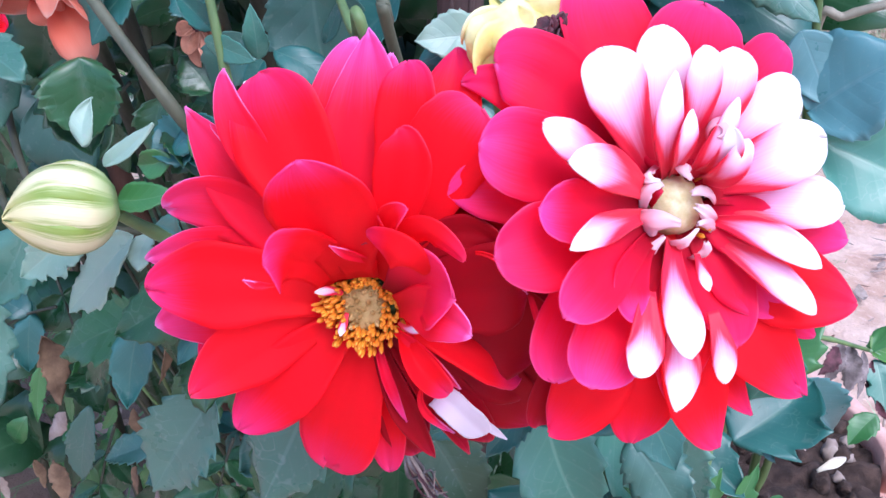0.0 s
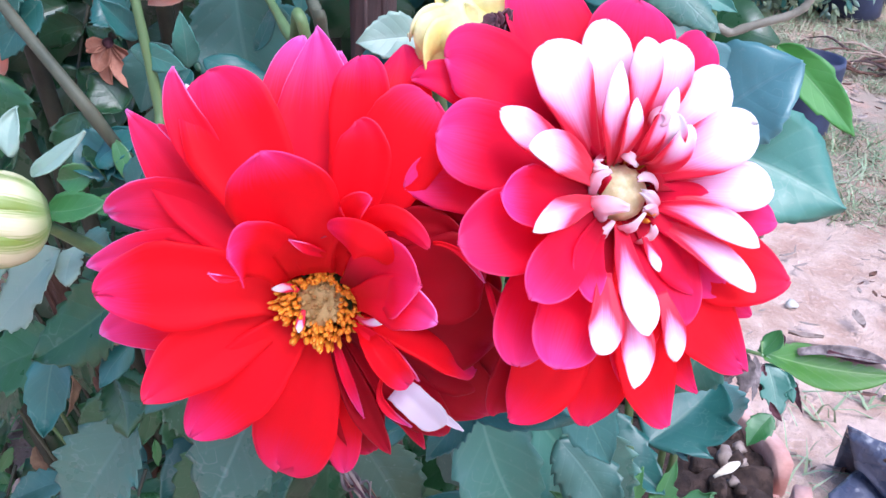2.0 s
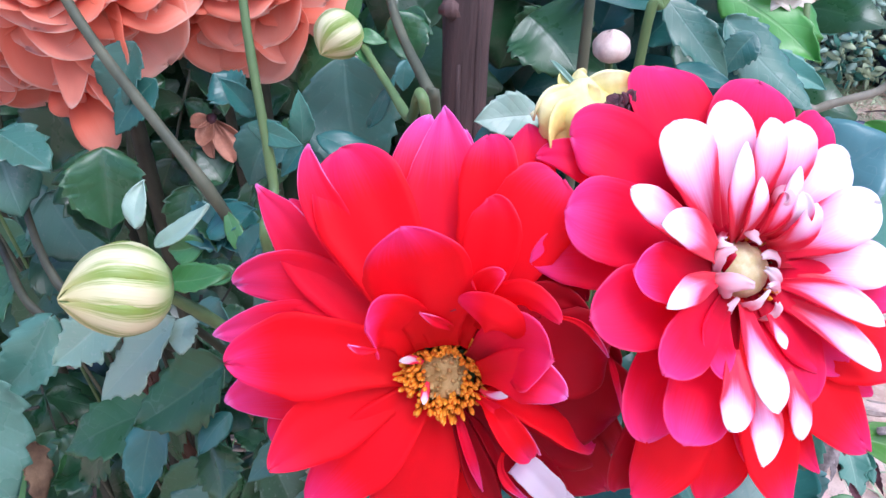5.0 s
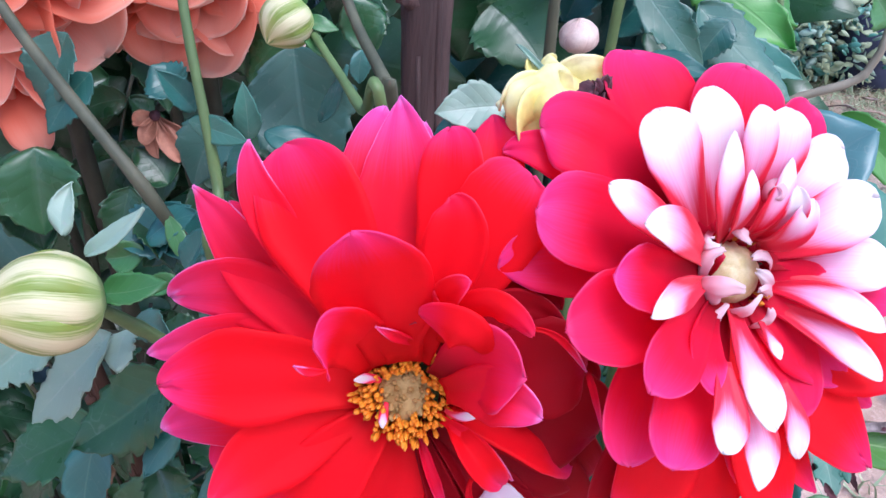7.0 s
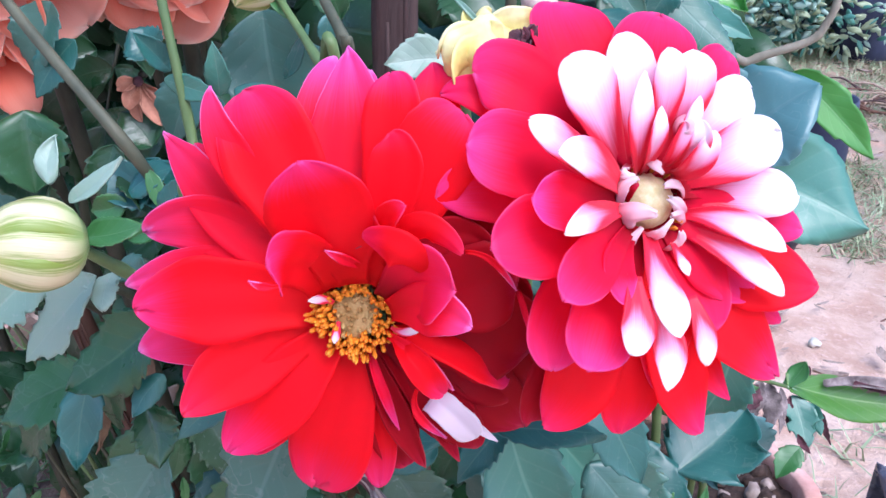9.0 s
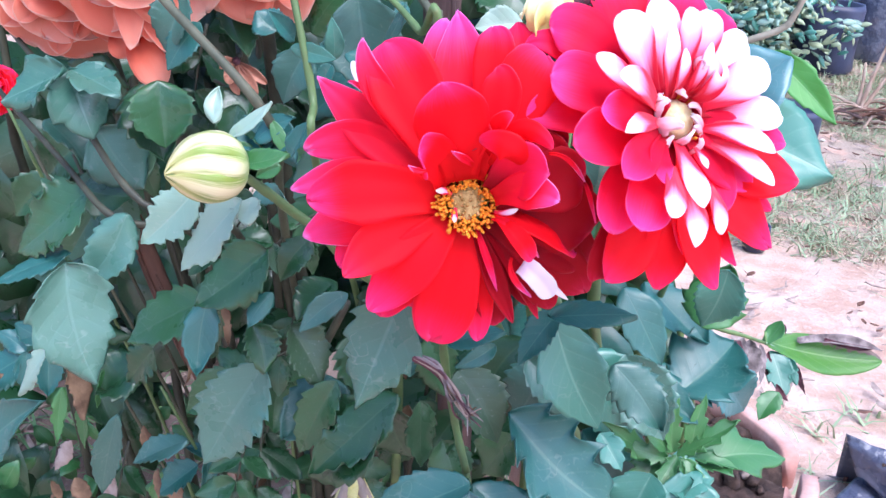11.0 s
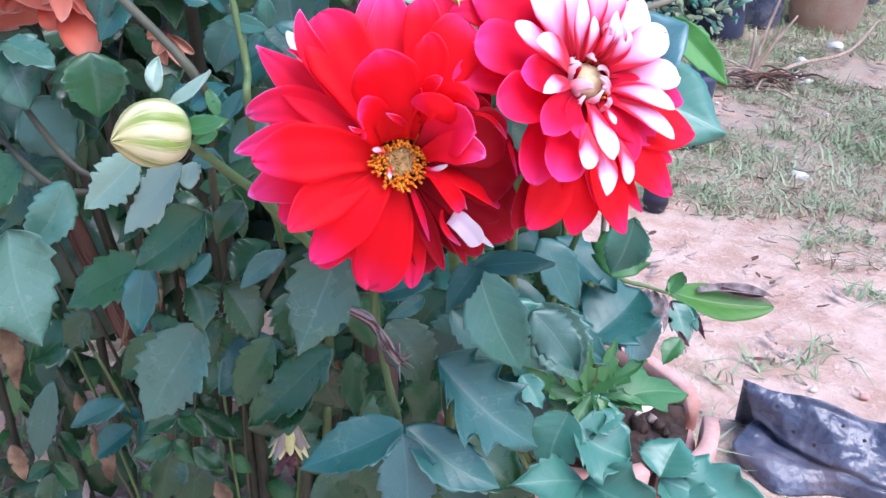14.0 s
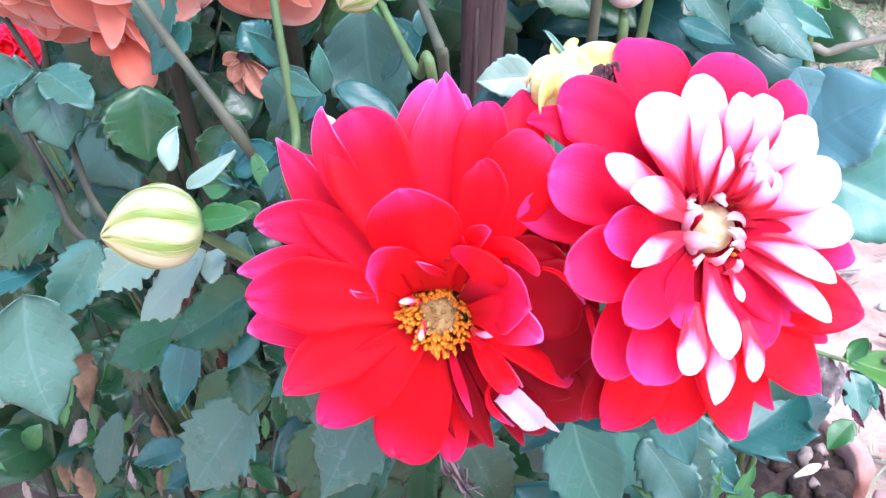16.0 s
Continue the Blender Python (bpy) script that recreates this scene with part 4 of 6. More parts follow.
ray_petal(white_bloom, (7.9, 4.3, -3.0), (17.7, 9.6, 10.5), (35.2, 17.1, 14.0), 15.5, white_petal, point=0.03, peak=0.74, notch=0.35, base=0.22)
ray_petal(white_bloom, (9.0, 0.5, -3.0), (22.5, 1.3, 5.0), (46.0, 0.3, 3.0), 14.2, white_petal, point=0.05, peak=0.72, notch=0.25, base=0.22)
ray_petal(white_bloom, (8.3, -3.4, -3.0), (18.6, -7.7, 10.0), (33.6, -16.7, 13.0), 8.5, white_petal, point=0.35, peak=0.66, cup=0.3, base=0.25)
ray_petal(white_bloom, (6.8, -5.9, -3.0), (18.8, -16.2, 8.0), (34.0, -29.0, 9.0), 8.6, white_petal, point=0.35, peak=0.66, cup=0.3, base=0.25)
ray_petal(white_bloom, (-3.0, -9.5, 3.0), (-7.6, -24.0, 17.0), (-5.3, -38.6, 21.0), 9.9, white_petal, point=0.12, peak=0.72, notch=0.6, cup=0.25)
ray_petal(white_bloom, (-15.7, -22.2, 18.0), (-18.2, -34.2, 23.0), (-21.6, -42.5, 25.0), 9.5, white_petal, point=0.3, peak=0.62, notch=0.7, cup=0.2)
ray_petal(white_bloom, (-5.4, -28.0, 9.0), (-5.7, -41.9, 14.0), (-7.6, -52.5, 15.0), 9.9, white_petal, point=0.62, peak=0.5, cup=0.2)
ray_petal(white_bloom, (5.7, -27.8, 8.0), (7.9, -38.1, 9.0), (9.5, -46.8, 6.0), 6.8, white_petal, point=0.35)
ray_petal(white_bloom, (1.7, -13.0, 8.0), (1.3, -18.2, 13.0), (2.4, -22.2, 14.0), 3.4, white_petal, point=0.2)
ray_petal(white_bloom, (4.1, 9.1, 3.0), (5.0, 11.1, 19.0), (4.2, 17.9, 25.0), 6.4, floret_pink, point=0.1, cup=0.4)
ray_petal(white_bloom, (6.2, 7.9, 3.0), (5.8, 7.4, 18.0), (9.7, 15.2, 23.0), 7.0, floret_pink, point=0.1, cup=0.4)
ray_petal(white_bloom, (-2.4, 8.7, 2.0), (-4.0, 14.5, 15.0), (-2.9, 23.2, 18.0), 5.5, floret_pink, point=0.4, cup=0.4)
ray_petal(white_bloom, (2.9, 8.5, 1.0), (4.9, 14.2, 12.5), (11.6, 27.4, 14.0), 6.2, floret_pink, point=0.4, cup=0.4)
petal(white_bloom, 17, 34.3, 0.0, 18.0, rose_petal, base=8, lift=4)
petal(white_bloom, -68, 40.7, 2.0, 19.7, rose_petal, tip=.4)
petal(white_bloom, -92, 52.6, -4.0, 19.8, red_petal)
petal(white_bloom, -124, 41.4, -0.0, 19.2, red_petal)
petal(white_bloom, 167, 43.0, 2.0, 22.4, rose_petal)
petal(white_bloom, 97, 36.4, -0.0, 21.6, rose_petal)
petal(white_bloom, 58, 38.2, 2.0, 20.1, rose_petal)
petal(white_bloom, -15, 29.1, 4.0, 18.1, rose_petal)
petal(white_bloom, -47, 40.2, 2.0, 21.8, rose_petal)
petal(white_bloom, 139, 46.2, -2.0, 24.7, rose_petal)
stem(white_bloom, [(0.086, 0.040, 0.855), (0.075, 0.105, 0.815), (0.085, 0.27, 0.65), (0.14, 0.46, 0.42), (0.19, 0.58, 0.27)], 0.0032, 0.005, stem_green)


# ---- foliage ----
potted_plant = thing("dahlia_plant", pose(0.18, 0.58, 0.26), "leafy dahlia plant with toothed teal-green leaflets in a clay pot", "plant", "dahlia plants")
stem(potted_plant, [(0.15, 0.56, 0.25), (0.06, 0.30, 0.38), (0.031, 0.170, 0.483), (0.022, 0.140, 0.562), (0.013, 0.132, 0.611)], 0.004, 0.0020, stem_green)
stem(potted_plant, [(0.013, 0.132, 0.611), (0.003, 0.14, 0.64), (-0.005, 0.12, 0.70), (0.0, 0.09, 0.74)], 0.0025, 0.0022, stem_green)
stem(potted_plant, [(0.16, 0.56, 0.25), (0.08, 0.38, 0.50), (0.05, 0.13, 0.735), (0.055, 0.085, 0.748)], 0.0045, 0.002, stem_green)
stem(potted_plant, [(0.18, 0.57, 0.25), (0.13, 0.38, 0.55), (0.14, 0.26, 0.74)], 0.0045, 0.002, stem_green)
leaf(potted_plant, (0.100, 0.180, 0.677), (0.130, 0.170, 0.625), 36, leaf_waxy)
leaf(potted_plant, (0.015, 0.130, 0.609), (0.019, 0.090, 0.533), 59, leaf_dark)
leaf(potted_plant, (0.157, 0.250, 0.667), (0.172, 0.280, 0.703), 39, leaf_young)
leaf(potted_plant, (-0.048, 0.200, 0.611), (-0.030, 0.200, 0.560), 37, leaf_dark)
leaf(potted_plant, (0.077, 0.200, 0.661), (0.135, 0.220, 0.590), 45, leaf_mint)
leaf(potted_plant, (0.082, 0.200, 0.607), (0.122, 0.200, 0.543), 50, leaf_teal)
leaf(potted_plant, (0.038, 0.220, 0.522), (0.104, 0.200, 0.468), 57, leaf_dark)
leaf(potted_plant, (0.081, 0.200, 0.529), (0.113, 0.200, 0.469), 43, leaf_dark)
leaf(potted_plant, (-0.046, 0.200, 0.509), (-0.010, 0.200, 0.459), 48, leaf_dark)
side_plant = thing("dahlia_plant", pose(0.23, 0.60, 0.26), "bushy dahlia plant with bright young shoots and bluish leaves", "plant", "dahlia plants")
stem(side_plant, [(0.24, 0.60, 0.25), (0.18, 0.36, 0.45), (0.135, 0.20, 0.61), (0.13, 0.20, 0.65)], 0.006, 0.003, stem_green)
stem(side_plant, [(0.22, 0.60, 0.25), (0.19, 0.46, 0.60), (0.15, 0.34, 0.80), (0.135, 0.32, 0.90)], 0.004, 0.0018, stem_green)
stem(side_plant, [(0.23, 0.61, 0.25), (0.19, 0.34, 0.50), (0.165, 0.20, 0.575)], 0.005, 0.002, stem_green)
stem(side_plant, [(0.21, 0.61, 0.25), (0.15, 0.32, 0.48), (0.115, 0.16, 0.565)], 0.005, 0.002, stem_green)
leaf(side_plant, (0.150, 0.270, 0.604), (0.191, 0.310, 0.634), 52, leaf_teal, lobes=.28, roll=0)
leaf(side_plant, (0.154, 0.280, 0.602), (0.187, 0.290, 0.600), 27, leaf_teal, lobes=.2, roll=0)
leaf(side_plant, (0.158, 0.290, 0.600), (0.150, 0.310, 0.624), 21, leaf_mint, roll=5)
leaf(side_plant, (0.158, 0.200, 0.592), (0.221, 0.220, 0.602), 29, leaf_young, lobes=.35)
leaf(side_plant, (0.132, 0.200, 0.597), (0.120, 0.170, 0.571), 24, leaf_young, lobes=.4)
leaf(side_plant, (0.140, 0.200, 0.600), (0.128, 0.200, 0.634), 15, leaf_young, lobes=.5)
leaf(side_plant, (0.153, 0.200, 0.599), (0.158, 0.200, 0.641), 12, leaf_young, lobes=.5)
leaf(side_plant, (0.137, 0.200, 0.593), (0.097, 0.180, 0.629), 14, leaf_young, lobes=.5)
leaf(side_plant, (0.143, 0.190, 0.604), (0.130, 0.170, 0.587), 11, leaf_young, lobes=.5)
leaf(side_plant, (0.148, 0.200, 0.603), (0.177, 0.200, 0.631), 14, leaf_young, lobes=.5)
leaf(side_plant, (0.151, 0.200, 0.598), (0.186, 0.200, 0.594), 12, leaf_young, lobes=.5)
leaf(side_plant, (0.140, 0.190, 0.606), (0.139, 0.190, 0.644), 10, leaf_young, lobes=.5)
leaf(side_plant, (0.137, 0.190, 0.601), (0.109, 0.180, 0.612), 11, leaf_young, lobes=.5)
leaf(side_plant, (0.147, 0.190, 0.602), (0.167, 0.180, 0.579), 12, leaf_young, lobes=.5)
leaf(side_plant, (0.141, 0.180, 0.611), (0.160, 0.170, 0.633), 10, leaf_young, lobes=.5)
leaf(side_plant, (0.136, 0.190, 0.608), (0.123, 0.180, 0.626), 10, leaf_young)
leaf(side_plant, (0.145, 0.190, 0.602), (0.155, 0.180, 0.592), 11, leaf_young)
leaf(side_plant, (0.126, 0.200, 0.601), (0.092, 0.190, 0.604), 20, leaf_mint)
leaf(side_plant, (0.142, 0.160, 0.553), (0.095, 0.130, 0.571), 29, leaf_mint)
leaf(side_plant, (0.142, 0.160, 0.554), (0.192, 0.130, 0.554), 39, leaf_mint, lobes=.25)
leaf(side_plant, (0.142, 0.160, 0.552), (0.132, 0.120, 0.529), 39, leaf_mint)
leaf(side_plant, (0.155, 0.180, 0.592), (0.112, 0.170, 0.574), 24, leaf_mint)
leaf(side_plant, (0.204, 0.200, 0.532), (0.285, 0.180, 0.523), 44, leaf_mint, lobes=.2)
leaf(side_plant, (0.204, 0.200, 0.532), (0.218, 0.220, 0.556), 38, leaf_mint)
leaf(side_plant, (0.204, 0.200, 0.531), (0.225, 0.170, 0.499), 40, leaf_mint)
back_plant = thing("dahlia_plant", pose(-0.10, 0.40, 0.0), "dense dark-leaved dahlia plant with olive stems and mildewed leaves", "plant", "dahlia plants")
stem(back_plant, [(-0.12, 0.40, 0.0), (-0.15, 0.40, 0.45), (-0.12, 0.20, 0.74), (-0.0976, 0.100, 0.8251), (-0.1736, 0.130, 0.8871), (-0.2257, 0.160, 0.9450)], 0.0030, 0.0021, stem_olive)
stem(back_plant, [(-0.08, 0.38, 0.0), (-0.09, 0.36, 0.52), (-0.0691, 0.088, 0.8028), (-0.0732, 0.090, 0.8428), (-0.0896, 0.100, 0.9081), (-0.1043, 0.120, 0.9838)], 0.0025, 0.0015, stem_green)
stem(back_plant, [(-0.05, 0.40, 0.0), (-0.03, 0.36, 0.5), (-0.0107, 0.075, 0.8623), (-0.0219, 0.080, 0.8785), (-0.0439, 0.110, 0.8904), (-0.0502, 0.118, 0.8937)], 0.0024, 0.0012, stem_green)
stem(back_plant, [(-0.04, 0.42, 0.0), (0.0, 0.36, 0.5), (-0.0139, 0.110, 0.8534), (-0.0176, 0.100, 0.8801), (-0.0440, 0.140, 0.9034), (-0.0661, 0.170, 0.9553)], 0.0026, 0.0017, stem_olive)
stem(back_plant, [(0.02, 0.42, 0.0), (0.03, 0.32, 0.5), (0.0261, 0.250, 0.8668), (0.0251, 0.250, 0.9078), (0.0207, 0.260, 0.9981)], 0.0034, 0.0022, stem_olive)
stem(back_plant, [(0.06, 0.42, 0.0), (0.05, 0.26, 0.6), (0.0529, 0.200, 0.8823), (0.0599, 0.200, 0.9113), (0.0725, 0.210, 0.9766)], 0.003, 0.0018, stem_green)
stem(back_plant, [(-0.16, 0.40, 0.0), (-0.20, 0.40, 0.50), (-0.13, 0.16, 0.73), (-0.166, 0.10, 0.774), (-0.2337, 0.160, 0.8080), (-0.2971, 0.200, 0.8463)], 0.0024, 0.0016, stem_dark)
stem(back_plant, [(-0.18, 0.38, 0.0), (-0.20, 0.40, 0.50), (-0.15, 0.15, 0.73), (-0.18, 0.10, 0.763), (-0.229, 0.14, 0.777), (-0.3071, 0.200, 0.8063)], 0.0024, 0.0016, stem_dark)
stem(back_plant, [(-0.14, 0.42, 0.0), (-0.16, 0.40, 0.42), (-0.10, 0.20, 0.62), (-0.06, 0.12, 0.72)], 0.0039, 0.0023, stem_dark)
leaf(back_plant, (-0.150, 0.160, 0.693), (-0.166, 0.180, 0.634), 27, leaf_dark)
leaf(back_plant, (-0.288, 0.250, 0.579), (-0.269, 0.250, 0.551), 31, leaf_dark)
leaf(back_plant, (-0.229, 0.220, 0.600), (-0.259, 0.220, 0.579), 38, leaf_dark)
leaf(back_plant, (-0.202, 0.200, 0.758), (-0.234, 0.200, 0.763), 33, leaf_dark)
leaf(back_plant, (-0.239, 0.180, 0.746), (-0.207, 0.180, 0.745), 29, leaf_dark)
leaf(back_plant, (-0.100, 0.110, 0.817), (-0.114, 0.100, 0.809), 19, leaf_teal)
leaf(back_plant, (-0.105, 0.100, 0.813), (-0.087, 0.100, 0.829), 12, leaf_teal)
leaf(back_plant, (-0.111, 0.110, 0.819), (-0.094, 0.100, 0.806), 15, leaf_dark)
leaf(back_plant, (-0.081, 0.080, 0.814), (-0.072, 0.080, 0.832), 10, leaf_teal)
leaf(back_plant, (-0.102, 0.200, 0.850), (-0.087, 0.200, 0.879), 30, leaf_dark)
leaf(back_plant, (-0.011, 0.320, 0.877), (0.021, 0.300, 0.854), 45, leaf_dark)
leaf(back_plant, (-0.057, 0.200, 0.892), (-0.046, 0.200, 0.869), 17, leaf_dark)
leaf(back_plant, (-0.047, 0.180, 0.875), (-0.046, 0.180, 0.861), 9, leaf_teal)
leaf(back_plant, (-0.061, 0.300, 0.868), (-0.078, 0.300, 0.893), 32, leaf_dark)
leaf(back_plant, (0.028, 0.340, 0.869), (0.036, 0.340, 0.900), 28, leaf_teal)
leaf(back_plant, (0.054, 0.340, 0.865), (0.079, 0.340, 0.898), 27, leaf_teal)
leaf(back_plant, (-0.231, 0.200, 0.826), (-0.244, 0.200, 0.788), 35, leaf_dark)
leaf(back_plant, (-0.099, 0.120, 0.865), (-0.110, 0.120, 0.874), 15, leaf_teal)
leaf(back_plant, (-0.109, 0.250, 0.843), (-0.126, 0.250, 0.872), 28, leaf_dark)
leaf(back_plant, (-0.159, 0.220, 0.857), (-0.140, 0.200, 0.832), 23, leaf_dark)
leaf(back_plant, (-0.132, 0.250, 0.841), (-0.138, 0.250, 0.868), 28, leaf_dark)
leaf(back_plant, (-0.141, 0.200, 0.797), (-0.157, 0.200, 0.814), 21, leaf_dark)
leaf(back_plant, (-0.074, 0.100, 0.823), (-0.099, 0.100, 0.811), 13, leaf_teal)
leaf(back_plant, (-0.106, 0.100, 0.810), (-0.122, 0.100, 0.804), 10, leaf_young)
leaf(back_plant, (-0.089, 0.090, 0.805), (-0.102, 0.090, 0.798), 7, leaf_young)

leaf(back_plant, (-0.214, 0.125, 0.834), (-0.195, 0.113, 0.805), 29, leaf_waxy, lobes=.25, roll=5)
leaf(back_plant, (-0.211, 0.120, 0.835), (-0.243, 0.108, 0.818), 22, leaf_waxy, lobes=.25, roll=-15)
leaf(back_plant, (-0.212, 0.125, 0.834), (-0.180, 0.113, 0.826), 18, leaf_waxy, lobes=.2, roll=10)
leaf(back_plant, (-0.180, 0.145, 0.827), (-0.166, 0.133, 0.786), 32, leaf_dark, roll=0)
leaf(back_plant, (-0.122, 0.062, 0.798), (-0.146, 0.050, 0.773), 21, leaf_pale, torn=1, roll=10)
leaf(back_plant, (-0.098, 0.058, 0.798), (-0.130, 0.046, 0.765), 20, leaf_pale, torn=1, roll=-10)
leaf(back_plant, (-0.094, 0.062, 0.798), (-0.093, 0.050, 0.789), 14, leaf_pale, torn=1)
leaf(back_plant, (-0.096, 0.070, 0.797), (-0.076, 0.058, 0.799), 10, leaf_slate)
leaf(back_plant, (-0.169, 0.088, 0.771), (-0.190, 0.076, 0.734), 21, leaf_waxy, roll=12)
leaf(back_plant, (-0.193, 0.066, 0.751), (-0.174, 0.054, 0.690), 38, leaf_waxy, roll=8)
leaf(back_plant, (-0.208, 0.125, 0.768), (-0.253, 0.113, 0.733), 38, leaf_dark, roll=-10, torn=1)
leaf(back_plant, (-0.213, 0.110, 0.735), (-0.255, 0.098, 0.717), 17, leaf_teal)
leaf(back_plant, (-0.263, 0.075, 0.616), (-0.214, 0.063, 0.669), 25, leaf_teal, roll=-5)
leaf(back_plant, (-0.231, 0.110, 0.674), (-0.252, 0.098, 0.648), 12, leaf_pale, torn=1)
leaf(back_plant, (-0.144, 0.130, 0.706), (-0.189, 0.118, 0.680), 30, leaf_dark, roll=-8)
leaf(back_plant, (-0.138, 0.115, 0.714), (-0.141, 0.103, 0.672), 17, leaf_teal, roll=5)
leaf(back_plant, (-0.101, 0.110, 0.751), (-0.137, 0.098, 0.718), 30, leaf_dark, roll=0)
leaf(back_plant, (-0.115, 0.120, 0.701), (-0.103, 0.108, 0.676), 19, leaf_dark)
leaf(back_plant, (-0.099, 0.110, 0.726), (-0.109, 0.098, 0.709), 10, leaf_teal)
leaf(back_plant, (-0.110, 0.130, 0.669), (-0.148, 0.118, 0.599), 38, leaf_waxy, roll=6)
leaf(back_plant, (-0.099, 0.145, 0.688), (-0.074, 0.133, 0.659), 25, leaf_olive)
leaf(back_plant, (-0.068, 0.135, 0.661), (-0.090, 0.123, 0.613), 23, leaf_dark, roll=0)
leaf(back_plant, (-0.029, 0.120, 0.665), (-0.080, 0.108, 0.612), 30, leaf_dark, roll=-4, torn=1)
leaf(potted_plant, (-0.016, 0.036, 0.772), (-0.034, 0.024, 0.715), 31, leaf_waxy, roll=4)
leaf(potted_plant, (-0.049, 0.070, 0.750), (-0.070, 0.058, 0.732), 11, leaf_slate)
leaf(potted_plant, (-0.020, 0.150, 0.646), (-0.014, 0.138, 0.606), 19, leaf_dark)
leaf(potted_plant, (0.004, 0.118, 0.687), (0.033, 0.106, 0.652), 28, leaf_olive, roll=0)
leaf(potted_plant, (0.054, 0.085, 0.745), (0.035, 0.073, 0.722), 16, leaf_teal)
leaf(potted_plant, (0.053, 0.100, 0.735), (0.085, 0.088, 0.678), 31, leaf_mint, roll=-6)
leaf(potted_plant, (0.050, 0.075, 0.747), (0.089, 0.063, 0.761), 14, leaf_teal, roll=10)
leaf(potted_plant, (0.086, 0.100, 0.756), (0.113, 0.088, 0.722), 21, leaf_teal, roll=5)
leaf(potted_plant, (0.147, 0.160, 0.748), (0.138, 0.160, 0.707), 24, leaf_mint, roll=15)
leaf(potted_plant, (0.034, 0.112, 0.668), (0.102, 0.100, 0.621), 44, leaf_teal, lobes=0.42, roll=0)
leaf(potted_plant, (-0.011, 0.215, 0.577), (0.004, 0.200, 0.544), 27, leaf_dark, roll=0)
leaf(potted_plant, (-0.024, 0.200, 0.664), (-0.008, 0.190, 0.626), 25, leaf_dark, roll=0)
leaf(potted_plant, (0.001, 0.220, 0.656), (-0.020, 0.210, 0.629), 24, leaf_dark, roll=5)
leaf(potted_plant, (-0.001, 0.225, 0.594), (-0.021, 0.215, 0.560), 26, leaf_dark, roll=-8)
leaf(potted_plant, (0.039, 0.190, 0.674), (0.015, 0.180, 0.634), 32, leaf_dark, roll=0)
leaf(potted_plant, (0.051, 0.170, 0.668), (0.035, 0.165, 0.631), 34, leaf_slate, roll=0)
leaf(potted_plant, (0.037, 0.200, 0.598), (0.019, 0.200, 0.563), 28, leaf_dark, roll=0)
leaf(potted_plant, (0.043, 0.160, 0.577), (0.099, 0.150, 0.553), 42, leaf_dark, roll=0)
leaf(back_plant, (-0.033, 0.125, 0.647), (-0.086, 0.115, 0.608), 43, leaf_dark, roll=-4)
leaf(back_plant, (-0.065, 0.150, 0.647), (-0.102, 0.140, 0.612), 37, leaf_slate, roll=0)
leaf(back_plant, (-0.061, 0.140, 0.689), (-0.056, 0.135, 0.656), 25, leaf_dark, roll=5)
leaf(side_plant, (0.131, 0.170, 0.588), (0.172, 0.170, 0.569), 43, leaf_mint, lobes=.2, roll=0)
leaf(side_plant, (0.127, 0.175, 0.598), (0.115, 0.165, 0.553), 35, leaf_mint, roll=0)
leaf(side_plant, (0.136, 0.180, 0.587), (0.167, 0.185, 0.596), 28, leaf_mint, roll=0)
leaf(potted_plant, (0.091, 0.145, 0.688), (0.124, 0.133, 0.655), 26, leaf_slate, roll=-5)
leaf(potted_plant, (0.018, 0.090, 0.634), (-0.041, 0.078, 0.607), 27, leaf_teal, roll=4)
leaf(potted_plant, (0.019, 0.095, 0.630), (0.079, 0.083, 0.602), 28, leaf_teal, roll=-4)
leaf(potted_plant, (0.018, 0.085, 0.633), (0.027, 0.073, 0.561), 31, leaf_blue, roll=0)
leaf(potted_plant, (0.041, 0.155, 0.680), (0.073, 0.143, 0.648), 24, leaf_slate)
leaf(potted_plant, (0.017, 0.130, 0.682), (0.009, 0.118, 0.675), 11, leaf_teal)
leaf(potted_plant, (0.024, 0.110, 0.710), (0.005, 0.098, 0.700), 9, leaf_teal, roll=30)
leaf(potted_plant, (0.001, 0.090, 0.718), (0.026, 0.078, 0.736), 13, leaf_teal)
leaf(back_plant, (-0.238, 0.200, 0.572), (-0.258, 0.200, 0.496), 18, leaf_slate)
leaf(back_plant, (-0.184, 0.190, 0.566), (-0.224, 0.190, 0.541), 19, leaf_slate)
leaf(back_plant, (-0.195, 0.170, 0.647), (-0.216, 0.170, 0.619), 24, leaf_dark, torn=1)
leaf(back_plant, (-0.074, 0.150, 0.718), (-0.093, 0.138, 0.695), 23, leaf_dark)
leaf(back_plant, (-0.084, 0.130, 0.751), (-0.098, 0.118, 0.729), 16, leaf_dark)
leaf(back_plant, (-0.227, 0.180, 0.786), (-0.200, 0.180, 0.751), 33, leaf_slate)
leaf(back_plant, (-0.260, 0.180, 0.788), (-0.226, 0.180, 0.760), 27, leaf_slate)
leaf(back_plant, (-0.108, 0.120, 0.820), (-0.086, 0.108, 0.802), 16, leaf_teal)
leaf(back_plant, (-0.068, 0.110, 0.810), (-0.084, 0.098, 0.786), 16, leaf_slate)
leaf(potted_plant, (0.087, 0.130, 0.651), (0.102, 0.118, 0.636), 14, leaf_mint, lobes=.3)
leaf(potted_plant, (-0.041, 0.130, 0.656), (-0.053, 0.118, 0.646), 14, leaf_dark)
leaf(side_plant, (0.060, 0.200, 0.911), (0.093, 0.192, 0.882), 17, leaf_waxy, roll=0)
leaf(side_plant, (0.068, 0.180, 0.887), (0.093, 0.172, 0.882), 9, leaf_teal)
